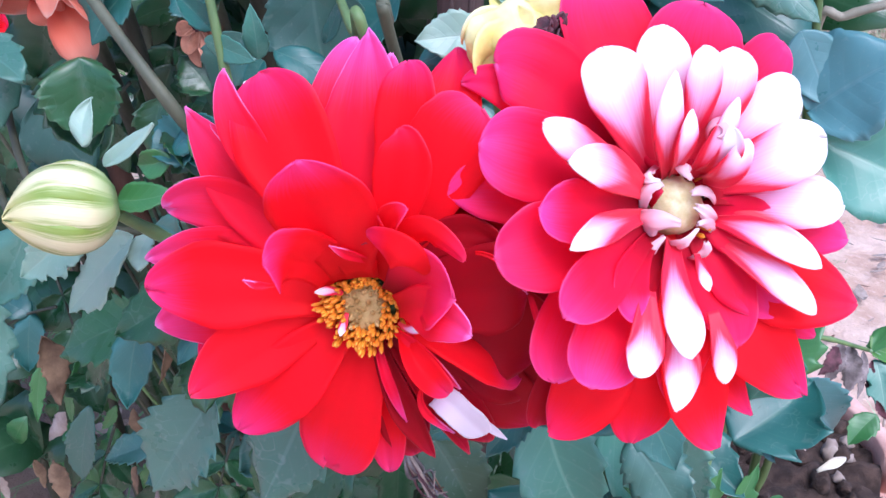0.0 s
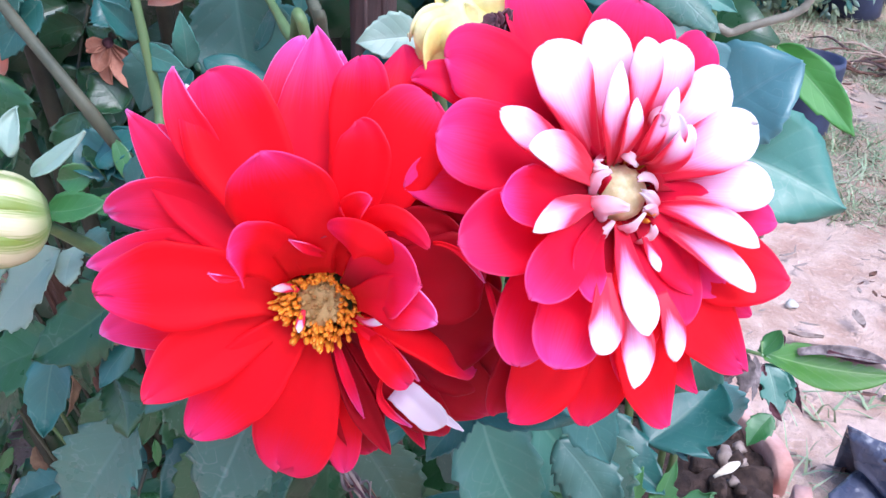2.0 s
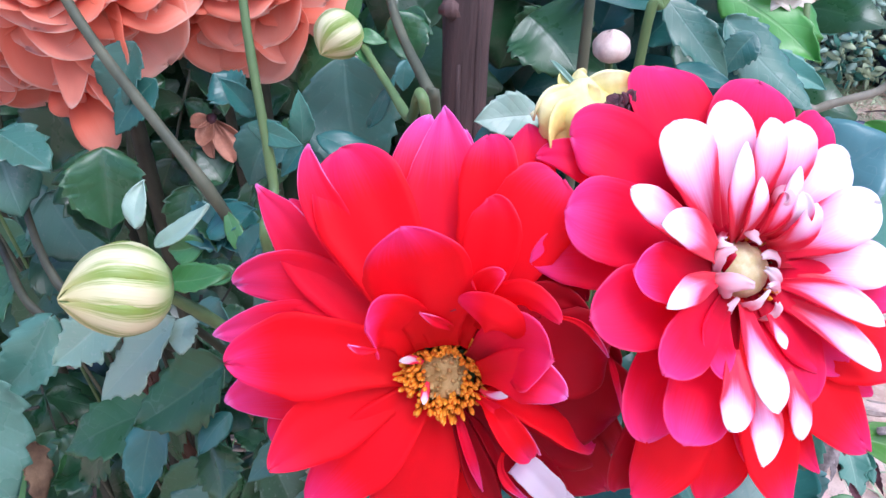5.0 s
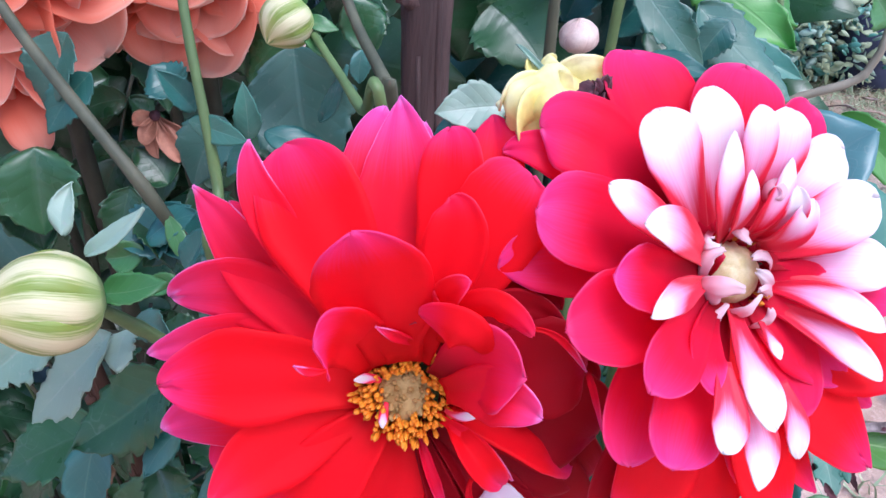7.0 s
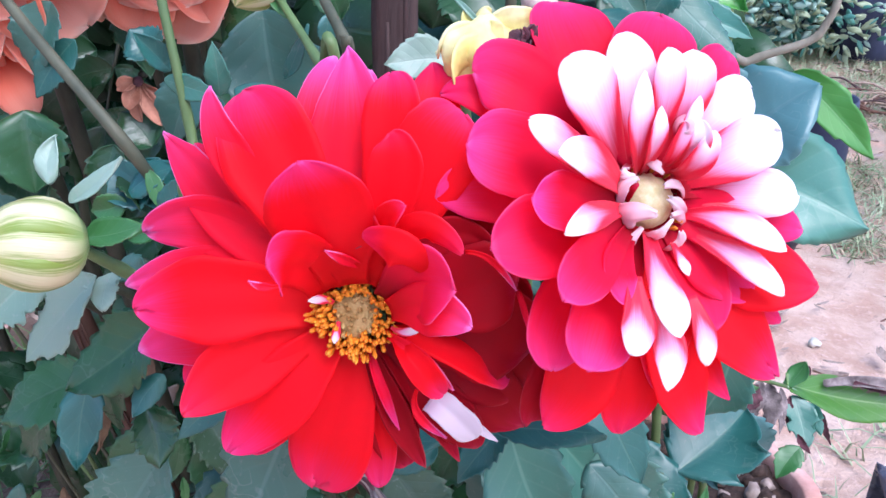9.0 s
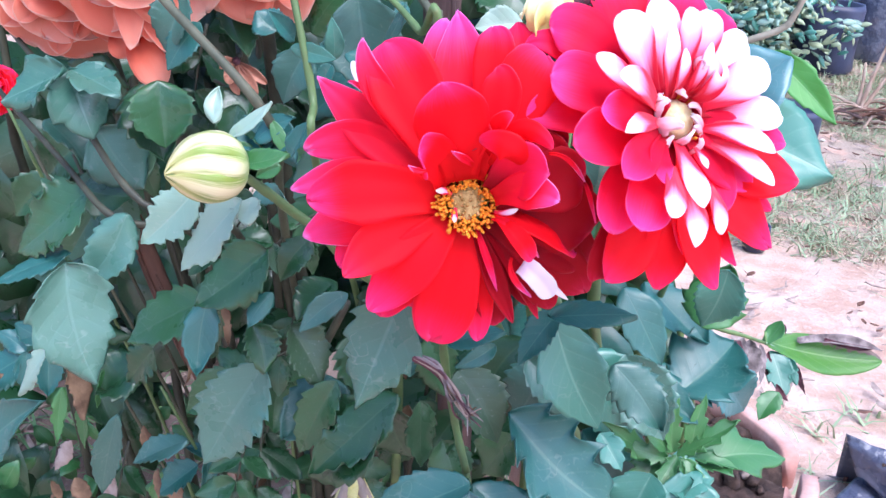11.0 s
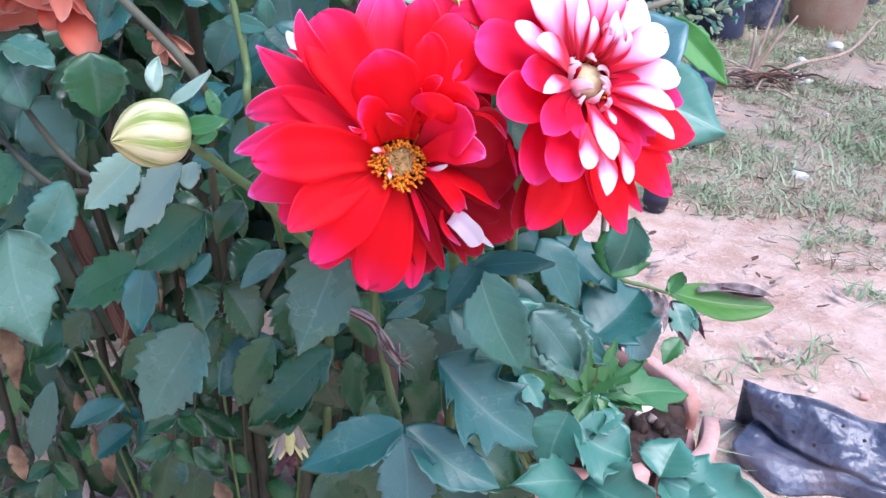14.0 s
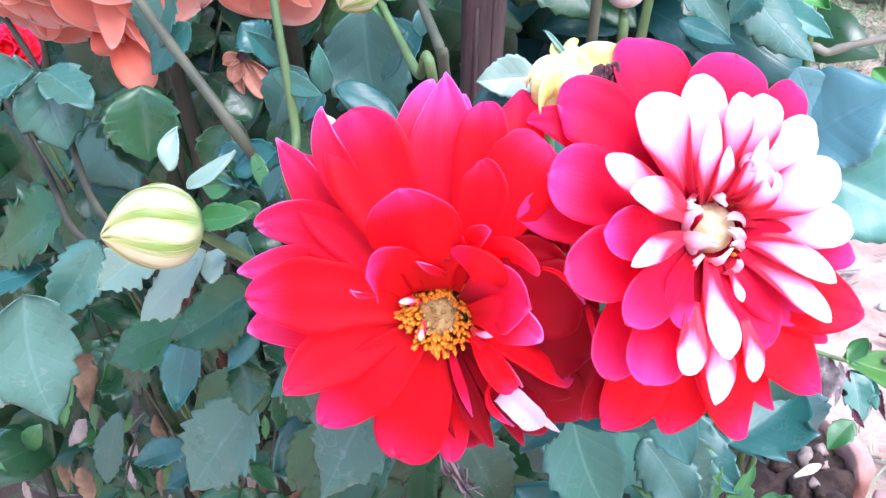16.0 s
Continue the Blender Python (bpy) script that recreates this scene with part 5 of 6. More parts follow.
leaf(side_plant, (0.089, 0.250, 0.898), (0.137, 0.242, 0.862), 24, leaf_waxy, roll=5)
leaf(side_plant, (0.090, 0.320, 0.902), (0.146, 0.312, 0.871), 29, leaf_bright, roll=-8)
leaf(side_plant, (0.112, 0.360, 0.902), (0.154, 0.352, 0.881), 26, leaf_bright, roll=10)
leaf(side_plant, (0.143, 0.255, 0.816), (0.174, 0.245, 0.853), 46, leaf_blue, roll=0, teeth=0.04)
leaf(side_plant, (0.150, 0.262, 0.800), (0.218, 0.252, 0.780), 47, leaf_mint, roll=-6, teeth=0.04)
leaf(side_plant, (0.180, 0.330, 0.839), (0.231, 0.322, 0.796), 19, leaf_bright, lobes=0.16, roll=-10)
leaf(side_plant, (0.131, 0.260, 0.852), (0.151, 0.258, 0.819), 23, leaf_blue, roll=0, teeth=0.04)
leaf(side_plant, (0.160, 0.270, 0.817), (0.183, 0.268, 0.815), 16, leaf_teal, roll=5)
leaf(side_plant, (0.110, 0.300, 0.871), (0.149, 0.292, 0.861), 16, leaf_mint)
leaf(side_plant, (0.068, 0.240, 0.885), (0.088, 0.232, 0.870), 14, leaf_dark)
leaf(side_plant, (0.103, 0.240, 0.894), (0.093, 0.232, 0.876), 14, leaf_teal)
leaf(back_plant, (0.024, 0.070, 0.888), (0.004, 0.062, 0.885), 13, leaf_pale, roll=8)
leaf(back_plant, (0.019, 0.075, 0.883), (0.003, 0.067, 0.875), 9, leaf_teal, roll=10)
leaf(back_plant, (-0.040, 0.100, 0.867), (-0.034, 0.092, 0.888), 6, leaf_teal)
leaf(back_plant, (-0.063, 0.140, 0.883), (-0.050, 0.132, 0.832), 34, leaf_slate, roll=-4)
leaf(back_plant, (-0.060, 0.100, 0.861), (-0.029, 0.092, 0.854), 11, leaf_teal, roll=10)
leaf(back_plant, (-0.085, 0.100, 0.865), (-0.095, 0.092, 0.880), 8, leaf_teal, roll=5)
leaf(back_plant, (-0.085, 0.095, 0.863), (-0.061, 0.087, 0.861), 8, leaf_mint, roll=-40)
leaf(back_plant, (-0.064, 0.095, 0.859), (-0.064, 0.087, 0.878), 8, leaf_mint, roll=10)
leaf(back_plant, (-0.086, 0.130, 0.855), (-0.098, 0.122, 0.828), 19, leaf_slate, roll=0)
leaf(back_plant, (-0.069, 0.110, 0.853), (-0.075, 0.102, 0.843), 7, leaf_teal)
leaf(back_plant, (-0.159, 0.150, 0.875), (-0.171, 0.142, 0.845), 20, leaf_slate, roll=-10)
leaf(back_plant, (-0.150, 0.150, 0.860), (-0.167, 0.142, 0.835), 15, leaf_teal, roll=0)
leaf(back_plant, (-0.171, 0.140, 0.829), (-0.165, 0.132, 0.794), 30, leaf_dark, roll=0)
leaf(back_plant, (-0.120, 0.120, 0.826), (-0.122, 0.112, 0.803), 15, leaf_dark)
leaf(back_plant, (-0.096, 0.110, 0.817), (-0.108, 0.102, 0.802), 13, leaf_dark)
leaf(back_plant, (-0.096, 0.100, 0.825), (-0.086, 0.092, 0.810), 6, leaf_young)
leaf(back_plant, (-0.020, 0.340, 0.882), (-0.025, 0.332, 0.842), 55, leaf_dark)
leaf(back_plant, (0.006, 0.340, 0.873), (-0.019, 0.332, 0.849), 33, leaf_dark)
leaf(back_plant, (-0.053, 0.220, 0.892), (-0.052, 0.212, 0.863), 17, leaf_dark)

# shaded leaves deeper in the bush
shade_rng = random.Random(11)


def shade_leaf(plant, x, y, z, l, mat, wide=560):
    a = shade_rng.uniform(0, 6.283)
    d = Vector((math.cos(a) * 0.8, -0.25, -0.55 + 0.5 * math.sin(a))).normalized() * l
    leaf(plant, (x, y, z), (x + d.x, y + d.y, z + d.z), l * wide * shade_rng.uniform(0.85, 1.1), mat, roll=shade_rng.uniform(-40, 40))


def compound_leaf(base, tip, size, mat, pairs=2):
    """A dahlia leaf: a stalk with pairs of pointed leaflets and a larger one at its end."""
    b, t = Vector(base), Vector(tip)
    along = t - b
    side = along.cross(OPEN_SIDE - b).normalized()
    sag = Vector((0, 0, -0.12 * along.length))
    stem(back_plant, [b, b.lerp(t, 0.5) - sag * 0.6, t], 0.0012, 0.0007, stem_dark, name="leaf_stalk", knots=False)
    leaf(back_plant, t, t + along.normalized() * size + sag, size * 640, mat)
    for k in range(pairs):
        p = b.lerp(t, 0.45 + 0.45 * k) - sag * 0.5
        for s in (-1, 1):
            l = size * shade_rng.uniform(0.55, 0.85)
            q = p + (side * s + along.normalized() * 0.55).normalized() * l + sag * shade_rng.uniform(0, 1.5)
            leaf(back_plant, p, q, l * 540, mat)


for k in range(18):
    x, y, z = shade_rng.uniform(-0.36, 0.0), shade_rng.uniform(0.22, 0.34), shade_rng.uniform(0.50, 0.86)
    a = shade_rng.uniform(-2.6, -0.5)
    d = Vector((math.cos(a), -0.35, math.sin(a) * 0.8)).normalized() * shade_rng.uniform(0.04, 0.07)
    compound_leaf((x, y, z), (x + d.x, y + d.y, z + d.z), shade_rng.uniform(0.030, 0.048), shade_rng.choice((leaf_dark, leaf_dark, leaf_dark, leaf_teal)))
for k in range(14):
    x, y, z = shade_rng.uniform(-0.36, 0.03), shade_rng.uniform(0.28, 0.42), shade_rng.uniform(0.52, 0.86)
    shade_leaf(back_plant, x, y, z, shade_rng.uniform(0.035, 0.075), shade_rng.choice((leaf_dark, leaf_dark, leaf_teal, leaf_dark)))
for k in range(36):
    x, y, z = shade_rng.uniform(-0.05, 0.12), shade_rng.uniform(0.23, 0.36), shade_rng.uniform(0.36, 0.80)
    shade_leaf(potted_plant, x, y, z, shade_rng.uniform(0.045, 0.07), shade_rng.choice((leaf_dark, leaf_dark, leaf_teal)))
for k in range(52):
    x, y, z, l = shade_rng.uniform(-0.36, 0.0), shade_rng.uniform(0.20, 0.34), shade_rng.uniform(0.38, 0.66), shade_rng.uniform(0.02, 0.05)
    d = Vector((shade_rng.uniform(-0.6, 0.6), -0.2, -1)).normalized() * l
    leaf(back_plant, (x, y, z), (x + d.x, y + d.y, z + d.z), l * shade_rng.uniform(220, 420), shade_rng.choice((dead_leaf, dead_leaf, wither_straw, leaf_young)), roll=shade_rng.uniform(-70, 70), torn=1, name="dead_leaf", label="dry brown dead leaf")
for k in range(12):
    x, z = shade_rng.uniform(-0.36, 0.0), shade_rng.uniform(0.55, 0.80)
    stem(back_plant, [(-0.12 + shade_rng.uniform(-0.05, 0.05), 0.38, 0.02), (x * 0.6 - 0.05, 0.34, z * 0.55), (x, shade_rng.uniform(0.20, 0.30), z)], 0.0022, 0.0010, shade_rng.choice((stem_dark, stem_olive, stem_green)), name="stalk")
for k in range(6):
    x = -0.62 + 0.11 * k
    stem(back_plant, [(x + 0.05, 0.45, 0.0), (x, 0.42, 0.5), (x - 0.03, 0.40, 1.0)], 0.005, 0.003, stem_dark)


def foliage_mass(name, mat, count, box, size, seed, label):
    """The crowded leaves behind, too many to tell apart."""
    rng = random.Random(seed)
    bm = bmesh.new()
    (x0, x1), (y0, y1), (z0, z1) = box
    for k in range(count):
        p = Vector((rng.uniform(x0, x1), rng.uniform(y0, y1), rng.uniform(z0, z1)))
        a, l = rng.uniform(0, 6.283), rng.uniform(*size)
        d = Vector((math.cos(a) * 0.8, -0.3, -0.5 + 0.6 * math.sin(a))).normalized()
        n = Vector((rng.uniform(-0.5, 0.5), -0.8, rng.uniform(0.2, 0.9)))
        n = (n - d * n.dot(d)).normalized()
        s = d.cross(n)
        rows = []
        for j, w in enumerate((0.05, 0.42, 0.56, 0.44, 0.04)):
            c = p + d * l * j / 4 - n * l * 0.02 * j * j
            rows.append([c - s * w * l * 0.5 + n * w * l * 0.12, c, c + s * w * l * 0.5 + n * w * l * 0.12])
        sheet(bm, rows, 0.0004)
    ob = part(name, bm, mat, None)
    return tagged(ob, label, "foliage", kind="stuff")


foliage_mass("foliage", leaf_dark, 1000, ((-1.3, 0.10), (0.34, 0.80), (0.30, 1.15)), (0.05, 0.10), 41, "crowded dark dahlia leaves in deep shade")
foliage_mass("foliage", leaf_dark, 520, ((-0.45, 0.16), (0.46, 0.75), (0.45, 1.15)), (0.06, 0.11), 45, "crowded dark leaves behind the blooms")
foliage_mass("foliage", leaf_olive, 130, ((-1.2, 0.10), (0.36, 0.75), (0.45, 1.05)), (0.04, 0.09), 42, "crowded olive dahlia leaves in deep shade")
foliage_mass("foliage", leaf_young, 190, ((-0.55, -0.03), (0.28, 0.55), (0.12, 0.46)), (0.02, 0.045), 44, "bright green weeds under the dahlias")
foliage_mass("foliage", leaf_teal, 220, ((-0.03, 0.08), (0.36, 0.50), (0.55, 0.97)), (0.05, 0.09), 43, "bluish dahlia leaves behind the blooms")


# ---- buds, faded and background blooms ----
def swell(v):
    """How thick a bud is along its length: full above the neck, drawn out to a point."""
    if v < 0.40:
        return 0.30 + 0.70 * (1 - (1 - v / 0.40) ** 2.2) ** 0.75
    return max(0.03, 1 - ((v - 0.40) / 0.60) ** 2.3) ** 0.85


def make_bud(name, centre, tip, length, girth, scales, mat, label, group="dahlia buds"):
    """A closed bud of overlapping scales, pointing from its neck to its tip."""
    c = Vector(centre)
    bud = thing(name, axes(c, Vector(tip) - c), label, "bud", group)
    part("core", lathe([(0.002, -0.5 * length)] + [(girth * 0.47 * swell(k / 12), (k / 12 - 0.5) * length * 0.97) for k in range(13)], 20), mat, bud)
    for k in range(scales):
        rows = []
        span = 2 * math.pi / scales * 0.80
        out = 1.0 + 0.035 * (k % 2)
        for j in range(15):
            v = j / 14
            r = girth * 0.5 * out * swell(v)
            half = span * (1.0 if v < 0.75 else 1.0 - 0.9 * ((v - 0.75) / 0.25) ** 2)
            line = []
            for i in range(9):
                u = 2 * i / 8 - 1
                a = 2 * math.pi * k / scales + u * half + 0.75 * v + 0.18 * noise.noise(Vector((k * 5.3, v, 0)))
                rr = r * (1.0 + 0.045 * (1 - u * u) - 0.05 * abs(u) ** 4 + 0.05 * noise.noise(Vector((v * 3.5, u * 0.7, k * 3.1))))
                line.append(Vector((rr * math.cos(a), rr * math.sin(a), (v - 0.5) * length)))
            rows.append(line)
        bm = bmesh.new()
        sheet(bm, rows, 0.0006)
        part("scale", bm, mat, bud)
    return bud


striped_bud = make_bud("dahlia_bud", (-0.1030, 0.0260, 0.8228), (-0.1250, 0.0080, 0.8212), 0.036, 0.0300, 8, bud_scale, "fat closed dahlia bud striped cream and green")
for b, t, w, m in (((-0.1056, 0.045, 0.8374), (-0.1059, 0.052, 0.8526), 7, leaf_pale), ((-0.0987, 0.047, 0.8305), (-0.0808, 0.050, 0.8480), 6, leaf_pale), ((-0.0936, 0.044, 0.8194), (-0.0716, 0.045, 0.8264), 10, leaf_young)):
    leaf(striped_bud, b, t, w, m, roll=10, name="sepal")
stem(striped_bud, [(-0.0924, 0.040, 0.8173), (-0.0771, 0.058, 0.7968), (-0.054, 0.080, 0.765), (-0.04, 0.18, 0.66), (-0.06, 0.34, 0.30), (-0.07, 0.40, 0.0)], 0.0020, 0.004, stem_green)

green_bud = make_bud("dahlia_bud", (-0.0586, 0.115, 0.8956), (-0.0639, 0.108, 0.8874), 0.019, 0.0185, 7, bud_scale, "small round yellow-green dahlia bud")
for b, t in (((-0.0522, 0.118, 0.8977), (-0.0401, 0.116, 0.8956)), ((-0.0542, 0.118, 0.9007), (-0.0501, 0.116, 0.9136)), ((-0.0512, 0.118, 0.8937), (-0.0430, 0.112, 0.8875))):
    leaf(green_bud, b, t, 5, leaf_young, roll=0, name="sepal")

pink_bud = make_bud("dahlia_bud", (0.0380, 0.280, 0.8738), (0.0362, 0.274, 0.8886), 0.017, 0.019, 7, blush, "half-open pinkish white dahlia bud")
stem(pink_bud, [(0.0379, 0.283, 0.8639), (0.0418, 0.285, 0.8089), (0.05, 0.36, 0.40), (0.03, 0.42, 0.0)], 0.0022, 0.005, stem_green)

faded_bloom = thing("faded_bloom", axes((0.0380, 0.042, 0.8968), (0.55, -0.55, 0.35)), "spent dahlia head with swollen yellow bracts and shrivelled purple petals", "flower")
fade_rng = random.Random(5)
ray_petal(faded_bloom, (11.1, 2.1, -2.3), (1.3, 8.3, -1.0), (0.4, 12.3, -6.5), 8.7, yellow_bract, point=0.3, frill=3.0, cup=0.12, name="bract")
ray_petal(faded_bloom, (9.9, 3.2, -7.9), (6.8, 9.2, -3.9), (8.4, 11.1, -7.5), 9.9, yellow_bract, point=0.6, frill=3.0, cup=0.12, name="bract")
ray_petal(faded_bloom, (2.7, 3.7, -7.7), (5.5, 7.3, 3.1), (14.8, 6.8, 10.0), 8.7, yellow_bract, point=0.3, frill=4.0, cup=0.12, name="bract")
ray_petal(faded_bloom, (5.5, 2.0, 0.7), (-6.7, 4.0, 0.7), (-11.4, 2.4, -8.3), 11.2, yellow_bract, point=0.25, frill=3.0, cup=0.12, name="bract")
ray_petal(faded_bloom, (5.3, 0.1, 2.8), (-7.3, -2.0, 3.5), (-8.3, -8.3, -9.7), 14.8, yellow_bract, point=0.2, frill=2.5, cup=0.12, name="bract")
ray_petal(faded_bloom, (8.3, -0.9, 2.6), (-3.3, -3.9, 3.9), (-2.5, -6.6, -8.8), 10.7, yellow_bract, point=0.3, frill=3.0, cup=0.12, name="bract")
ray_petal(faded_bloom, (-0.1, 6.9, -3.3), (-0.8, 3.9, 4.0), (4.0, 2.4, 5.4), 9.4, yellow_bract, point=0.2, frill=4.0, cup=0.12, name="bract")
ray_petal(faded_bloom, (0.1, 9.7, -1.7), (-1.9, 13.6, -3.7), (-2.4, 17.4, -7.2), 2.0, leaf_pale, point=0.1, cup=0.9, base=0.9, name="bract")
part("core", lump(0.0105, 2, 0.45, (1.2, 0.9, 0.8), 3), yellow_bract, faded_bloom)
tuft = part("shrivelled_petals", lump(0.0040, 9, 0.6, (1.2, 1, 1), 3), wither_purple, faded_bloom, "shrivelled purple petals")
tuft.location = (0.0056, 0.0001, 0.0093)
for k in range(20):
    petal(tuft, fade_rng.uniform(0, 360), fade_rng.uniform(3, 5.5), fade_rng.uniform(-2, 6), fade_rng.uniform(3, 5), wither_purple, lift=5, base=1, tip=0.6, cup=0.9, twist=fade_rng.uniform(-80, 80))
stem(faded_bloom, [(0.0312, 0.050, 0.8966), (0.0264, 0.100, 0.8531), (0.05, 0.22, 0.65), (0.12, 0.42, 0.42), (0.17, 0.57, 0.27)], 0.0028, 0.006, stem_green)


def full_bloom(name, centre, facing, radius, layers, mat, label, seed, dome=0.55):
    """A fully double bloom: rings of broad overlapping petals, folding back at the outside."""
    rng = random.Random(seed)
    bloom = thing(name, axes(centre, facing), label, "flower", "dahlia blooms")
    part("core", lump(radius * 0.42, seed, 0.15, (1, 1, 0.7)), mat, bloom)
    for k in range(layers):
        q = k / (layers - 1)
        n = int(5 + 4 * q)
        for i in range(n):
            a = 360 * (i + 0.5 * (k % 2)) / n + rng.uniform(-6, 6)
            reach = radius * 1000 * (0.30 + 0.70 * q) * rng.uniform(0.94, 1.05)
            rise = radius * 1000 * (dome * (1 - q) ** 0.8 - 0.35 * q * q) * rng.uniform(0.85, 1.15)
            petal(bloom, a, reach, rise, radius * 1000 * (0.80 + 0.24 * q) * rng.uniform(0.85, 1.1), mat, lift=radius * 1000 * 0.26, base=radius * 180, tip=0.0, cup=rng.uniform(0.15, 0.5), twist=rng.uniform(-12, 12), notch=rng.choice((0.0, 0.4)), root=radius * 1000 * (0.1 - 0.3 * q) - 4)
    return bloom


coral_a = full_bloom("dahlia_bloom", (-0.1959, 0.165, 0.9052), (0.10, -0.75, 0.35), 0.055, 5, coral_petal, "full coral-orange dahlia bloom with layered petals", 31)
for a, r, h, w in ((286, 62, -9, 22), (276, 66, -4, 18), (300, 55, -12, 22), (292, 70, -10, 20)):
    petal(coral_a, a, r, h, w, coral_petal, lift=4, tip=0.3)
ray_petal(coral_a, (0.5, -53.0, -24.4), (12.5, -68.3, -13.1), (21.6, -81.6, -17.9), 18.9, coral_petal, point=0.1, notch=0.8, frill=3.0)
ray_petal(coral_a, (-9.1, -51.2, -25.0), (-1.8, -59.9, -16.9), (0.6, -66.9, -19.7), 16.2, coral_petal, point=0.1, notch=0.8, frill=3.0)
stem(coral_a, [(-0.1986, 0.185, 0.9008), (-0.2086, 0.240, 0.8075), (-0.17, 0.33, 0.40), (-0.14, 0.40, 0.0)], 0.004, 0.006, stem_dark)
coral_b = full_bloom("dahlia_bloom", (-0.1353, 0.205, 0.9094), (0.15, -0.75, 0.30), 0.054, 5, coral_petal, "pale coral dahlia bloom with broad drooping petals", 32)
stem(coral_b, [(-0.1380, 0.225, 0.9050), (-0.1500, 0.280, 0.8088), (-0.12, 0.36, 0.40), (-0.10, 0.40, 0.0)], 0.004, 0.006, stem_dark)
coral_c = full_bloom("dahlia_bloom", (-0.2471, 0.200, 0.8743), (0.25, -0.75, 0.30), 0.050, 5, coral_petal, "orange dahlia bloom half hidden among leaves", 33)
stem(coral_c, [(-0.2509, 0.220, 0.8689), (-0.25, 0.28, 0.76), (-0.20, 0.36, 0.40), (-0.16, 0.40, 0.0)], 0.004, 0.006, stem_dark)
wilted = thing("wilted_bloom", axes((-0.1493, 0.205, 0.8284), (0.2, -0.8, 0.1)), "remnant of a wilted coral dahlia bloom, petals hanging", "flower")
for a, r, h, w in ((250, 14, 3, 9), (275, 20, 0, 8), (300, 24, 2, 9), (325, 22, -2, 7), (200, 10, 2, 8)):
    petal(wilted, a, r, h, w, wither_coral, lift=5, base=2, tip=0.3, cup=0.9, twist=a % 70 - 35)
part("receptacle", lump(0.0028, 3, 0.2), wither_purple, wilted)
stem(wilted, [(-0.1495, 0.210, 0.8306), (-0.1593, 0.260, 0.7981), (-0.13, 0.36, 0.40), (-0.12, 0.40, 0.0)], 0.002, 0.005, stem_dark)
cream_bloom = full_bloom("dahlia_bloom", (0.1160, 0.335, 0.9245), (0.0, -0.7, 0.5), 0.034, 5, cream, "cream white dahlia bloom above bluish leaves", 35)
stem(cream_bloom, [(0.1145, 0.350, 0.9160), (0.1164, 0.380, 0.8119), (0.16, 0.48, 0.5), (0.19, 0.57, 0.27)], 0.0018, 0.005, stem_green)
far_red = full_bloom("dahlia_bloom", (-0.371, 0.31, 0.767), (0.4, -0.7, 0.4), 0.020, 4, red_petal, "red dahlia bloom deep in the bush", 36)
stem(far_red, [(-0.372, 0.325, 0.762), (-0.38, 0.37, 0.65), (-0.30, 0.40, 0.3), (-0.2, 0.42, 0.0)], 0.003, 0.006, stem_dark)

dead_head = thing("withered_bloom", axes((-0.060, 0.155, 0.583), (0.1, -0.35, -0.9)), "withered dahlia head with yellowed bracts and brown petals hanging down", "flower")
for k in range(20):
    petal(dead_head, 18 * k + fade_rng.uniform(-8, 8), fade_rng.uniform(9, 17), fade_rng.uniform(10, 24), fade_rng.uniform(6, 10), (yellow_bract, wither_straw, yellow_bract)[k % 3], lift=7, base=2, cup=0.7, twist=fade_rng.uniform(-50, 50), notch=1.0, root=-8, name="bract")
for k in range(18):
    petal(dead_head, 20 * k, fade_rng.uniform(5, 13), fade_rng.uniform(18, 34), fade_rng.uniform(7, 12), dead_leaf if k % 3 == 0 else wither_purple, lift=12, base=2, cup=0.9, twist=fade_rng.uniform(-70, 70), notch=1.0, root=6)
stem(dead_head, [(-0.060, 0.158, 0.586), (-0.06, 0.20, 0.61), (-0.07, 0.32, 0.35), (-0.08, 0.40, 0.0)], 0.003, 0.006, stem_dark)

# shrivelled stalk hanging over a leaf
withered_stalk = thing("withered_shoot", pose(-0.017, 0.10, 0.702), "shrivelled pinkish brown dead shoot hanging over leaves", "plant")
for k in range(15):
    o, p = (Vector((fade_rng.uniform(-1, 1), fade_rng.uniform(-1, 1), fade_rng.uniform(-1, 1))) * 0.004 for _ in range(2))
    stem(withered_stalk, [Vector((-0.030, 0.105, 0.704)) + o * 0.6, Vector((-0.006, 0.096, 0.700)) + p * 0.7, Vector((0.004, 0.094, 0.688)) + o, Vector((0.010, 0.096, 0.678)) + p * 1.6, Vector((0.016, 0.096, 0.674 + fade_rng.uniform(-0.006, 0.006))) + o * 1.6], 0.0012, 0.0003, (wither_purple, wither_grey, dead_leaf, wither_straw)[k % 4], name="strand")

# ---- spotted leaf on a side shoot ----
sick_shoot = thing("dahlia_shoot", pose(0.24, 0.58, 0.26), "yellowing dahlia shoot with a brown-edged dying leaf and shrivelled leaflets", "plant")
stem(sick_shoot, [(0.22, 0.60, 0.26), (0.215, 0.52, 0.42), (0.177, 0.470, 0.559), (0.227, 0.510, 0.542), (0.273, 0.550, 0.515)], 0.004, 0.0016, stem_green)
stem(sick_shoot, [(0.273, 0.550, 0.515), (0.312, 0.565, 0.494), (0.346, 0.580, 0.477)], 0.0016, 0.0007, stem_mint, name="midrib", knots=False)
blade = ray_petal(sick_shoot, (33.6, -27.0, 256.5), (97.2, 0.0, 233.9), (165.5, 20.0, 225.7), 41.0, leaf_sick, roll=52, cup=0.15, peak=0.5, point=0.35, name="leaf")
tagged(blade, "yellow-green leaf with a dead brown edge")
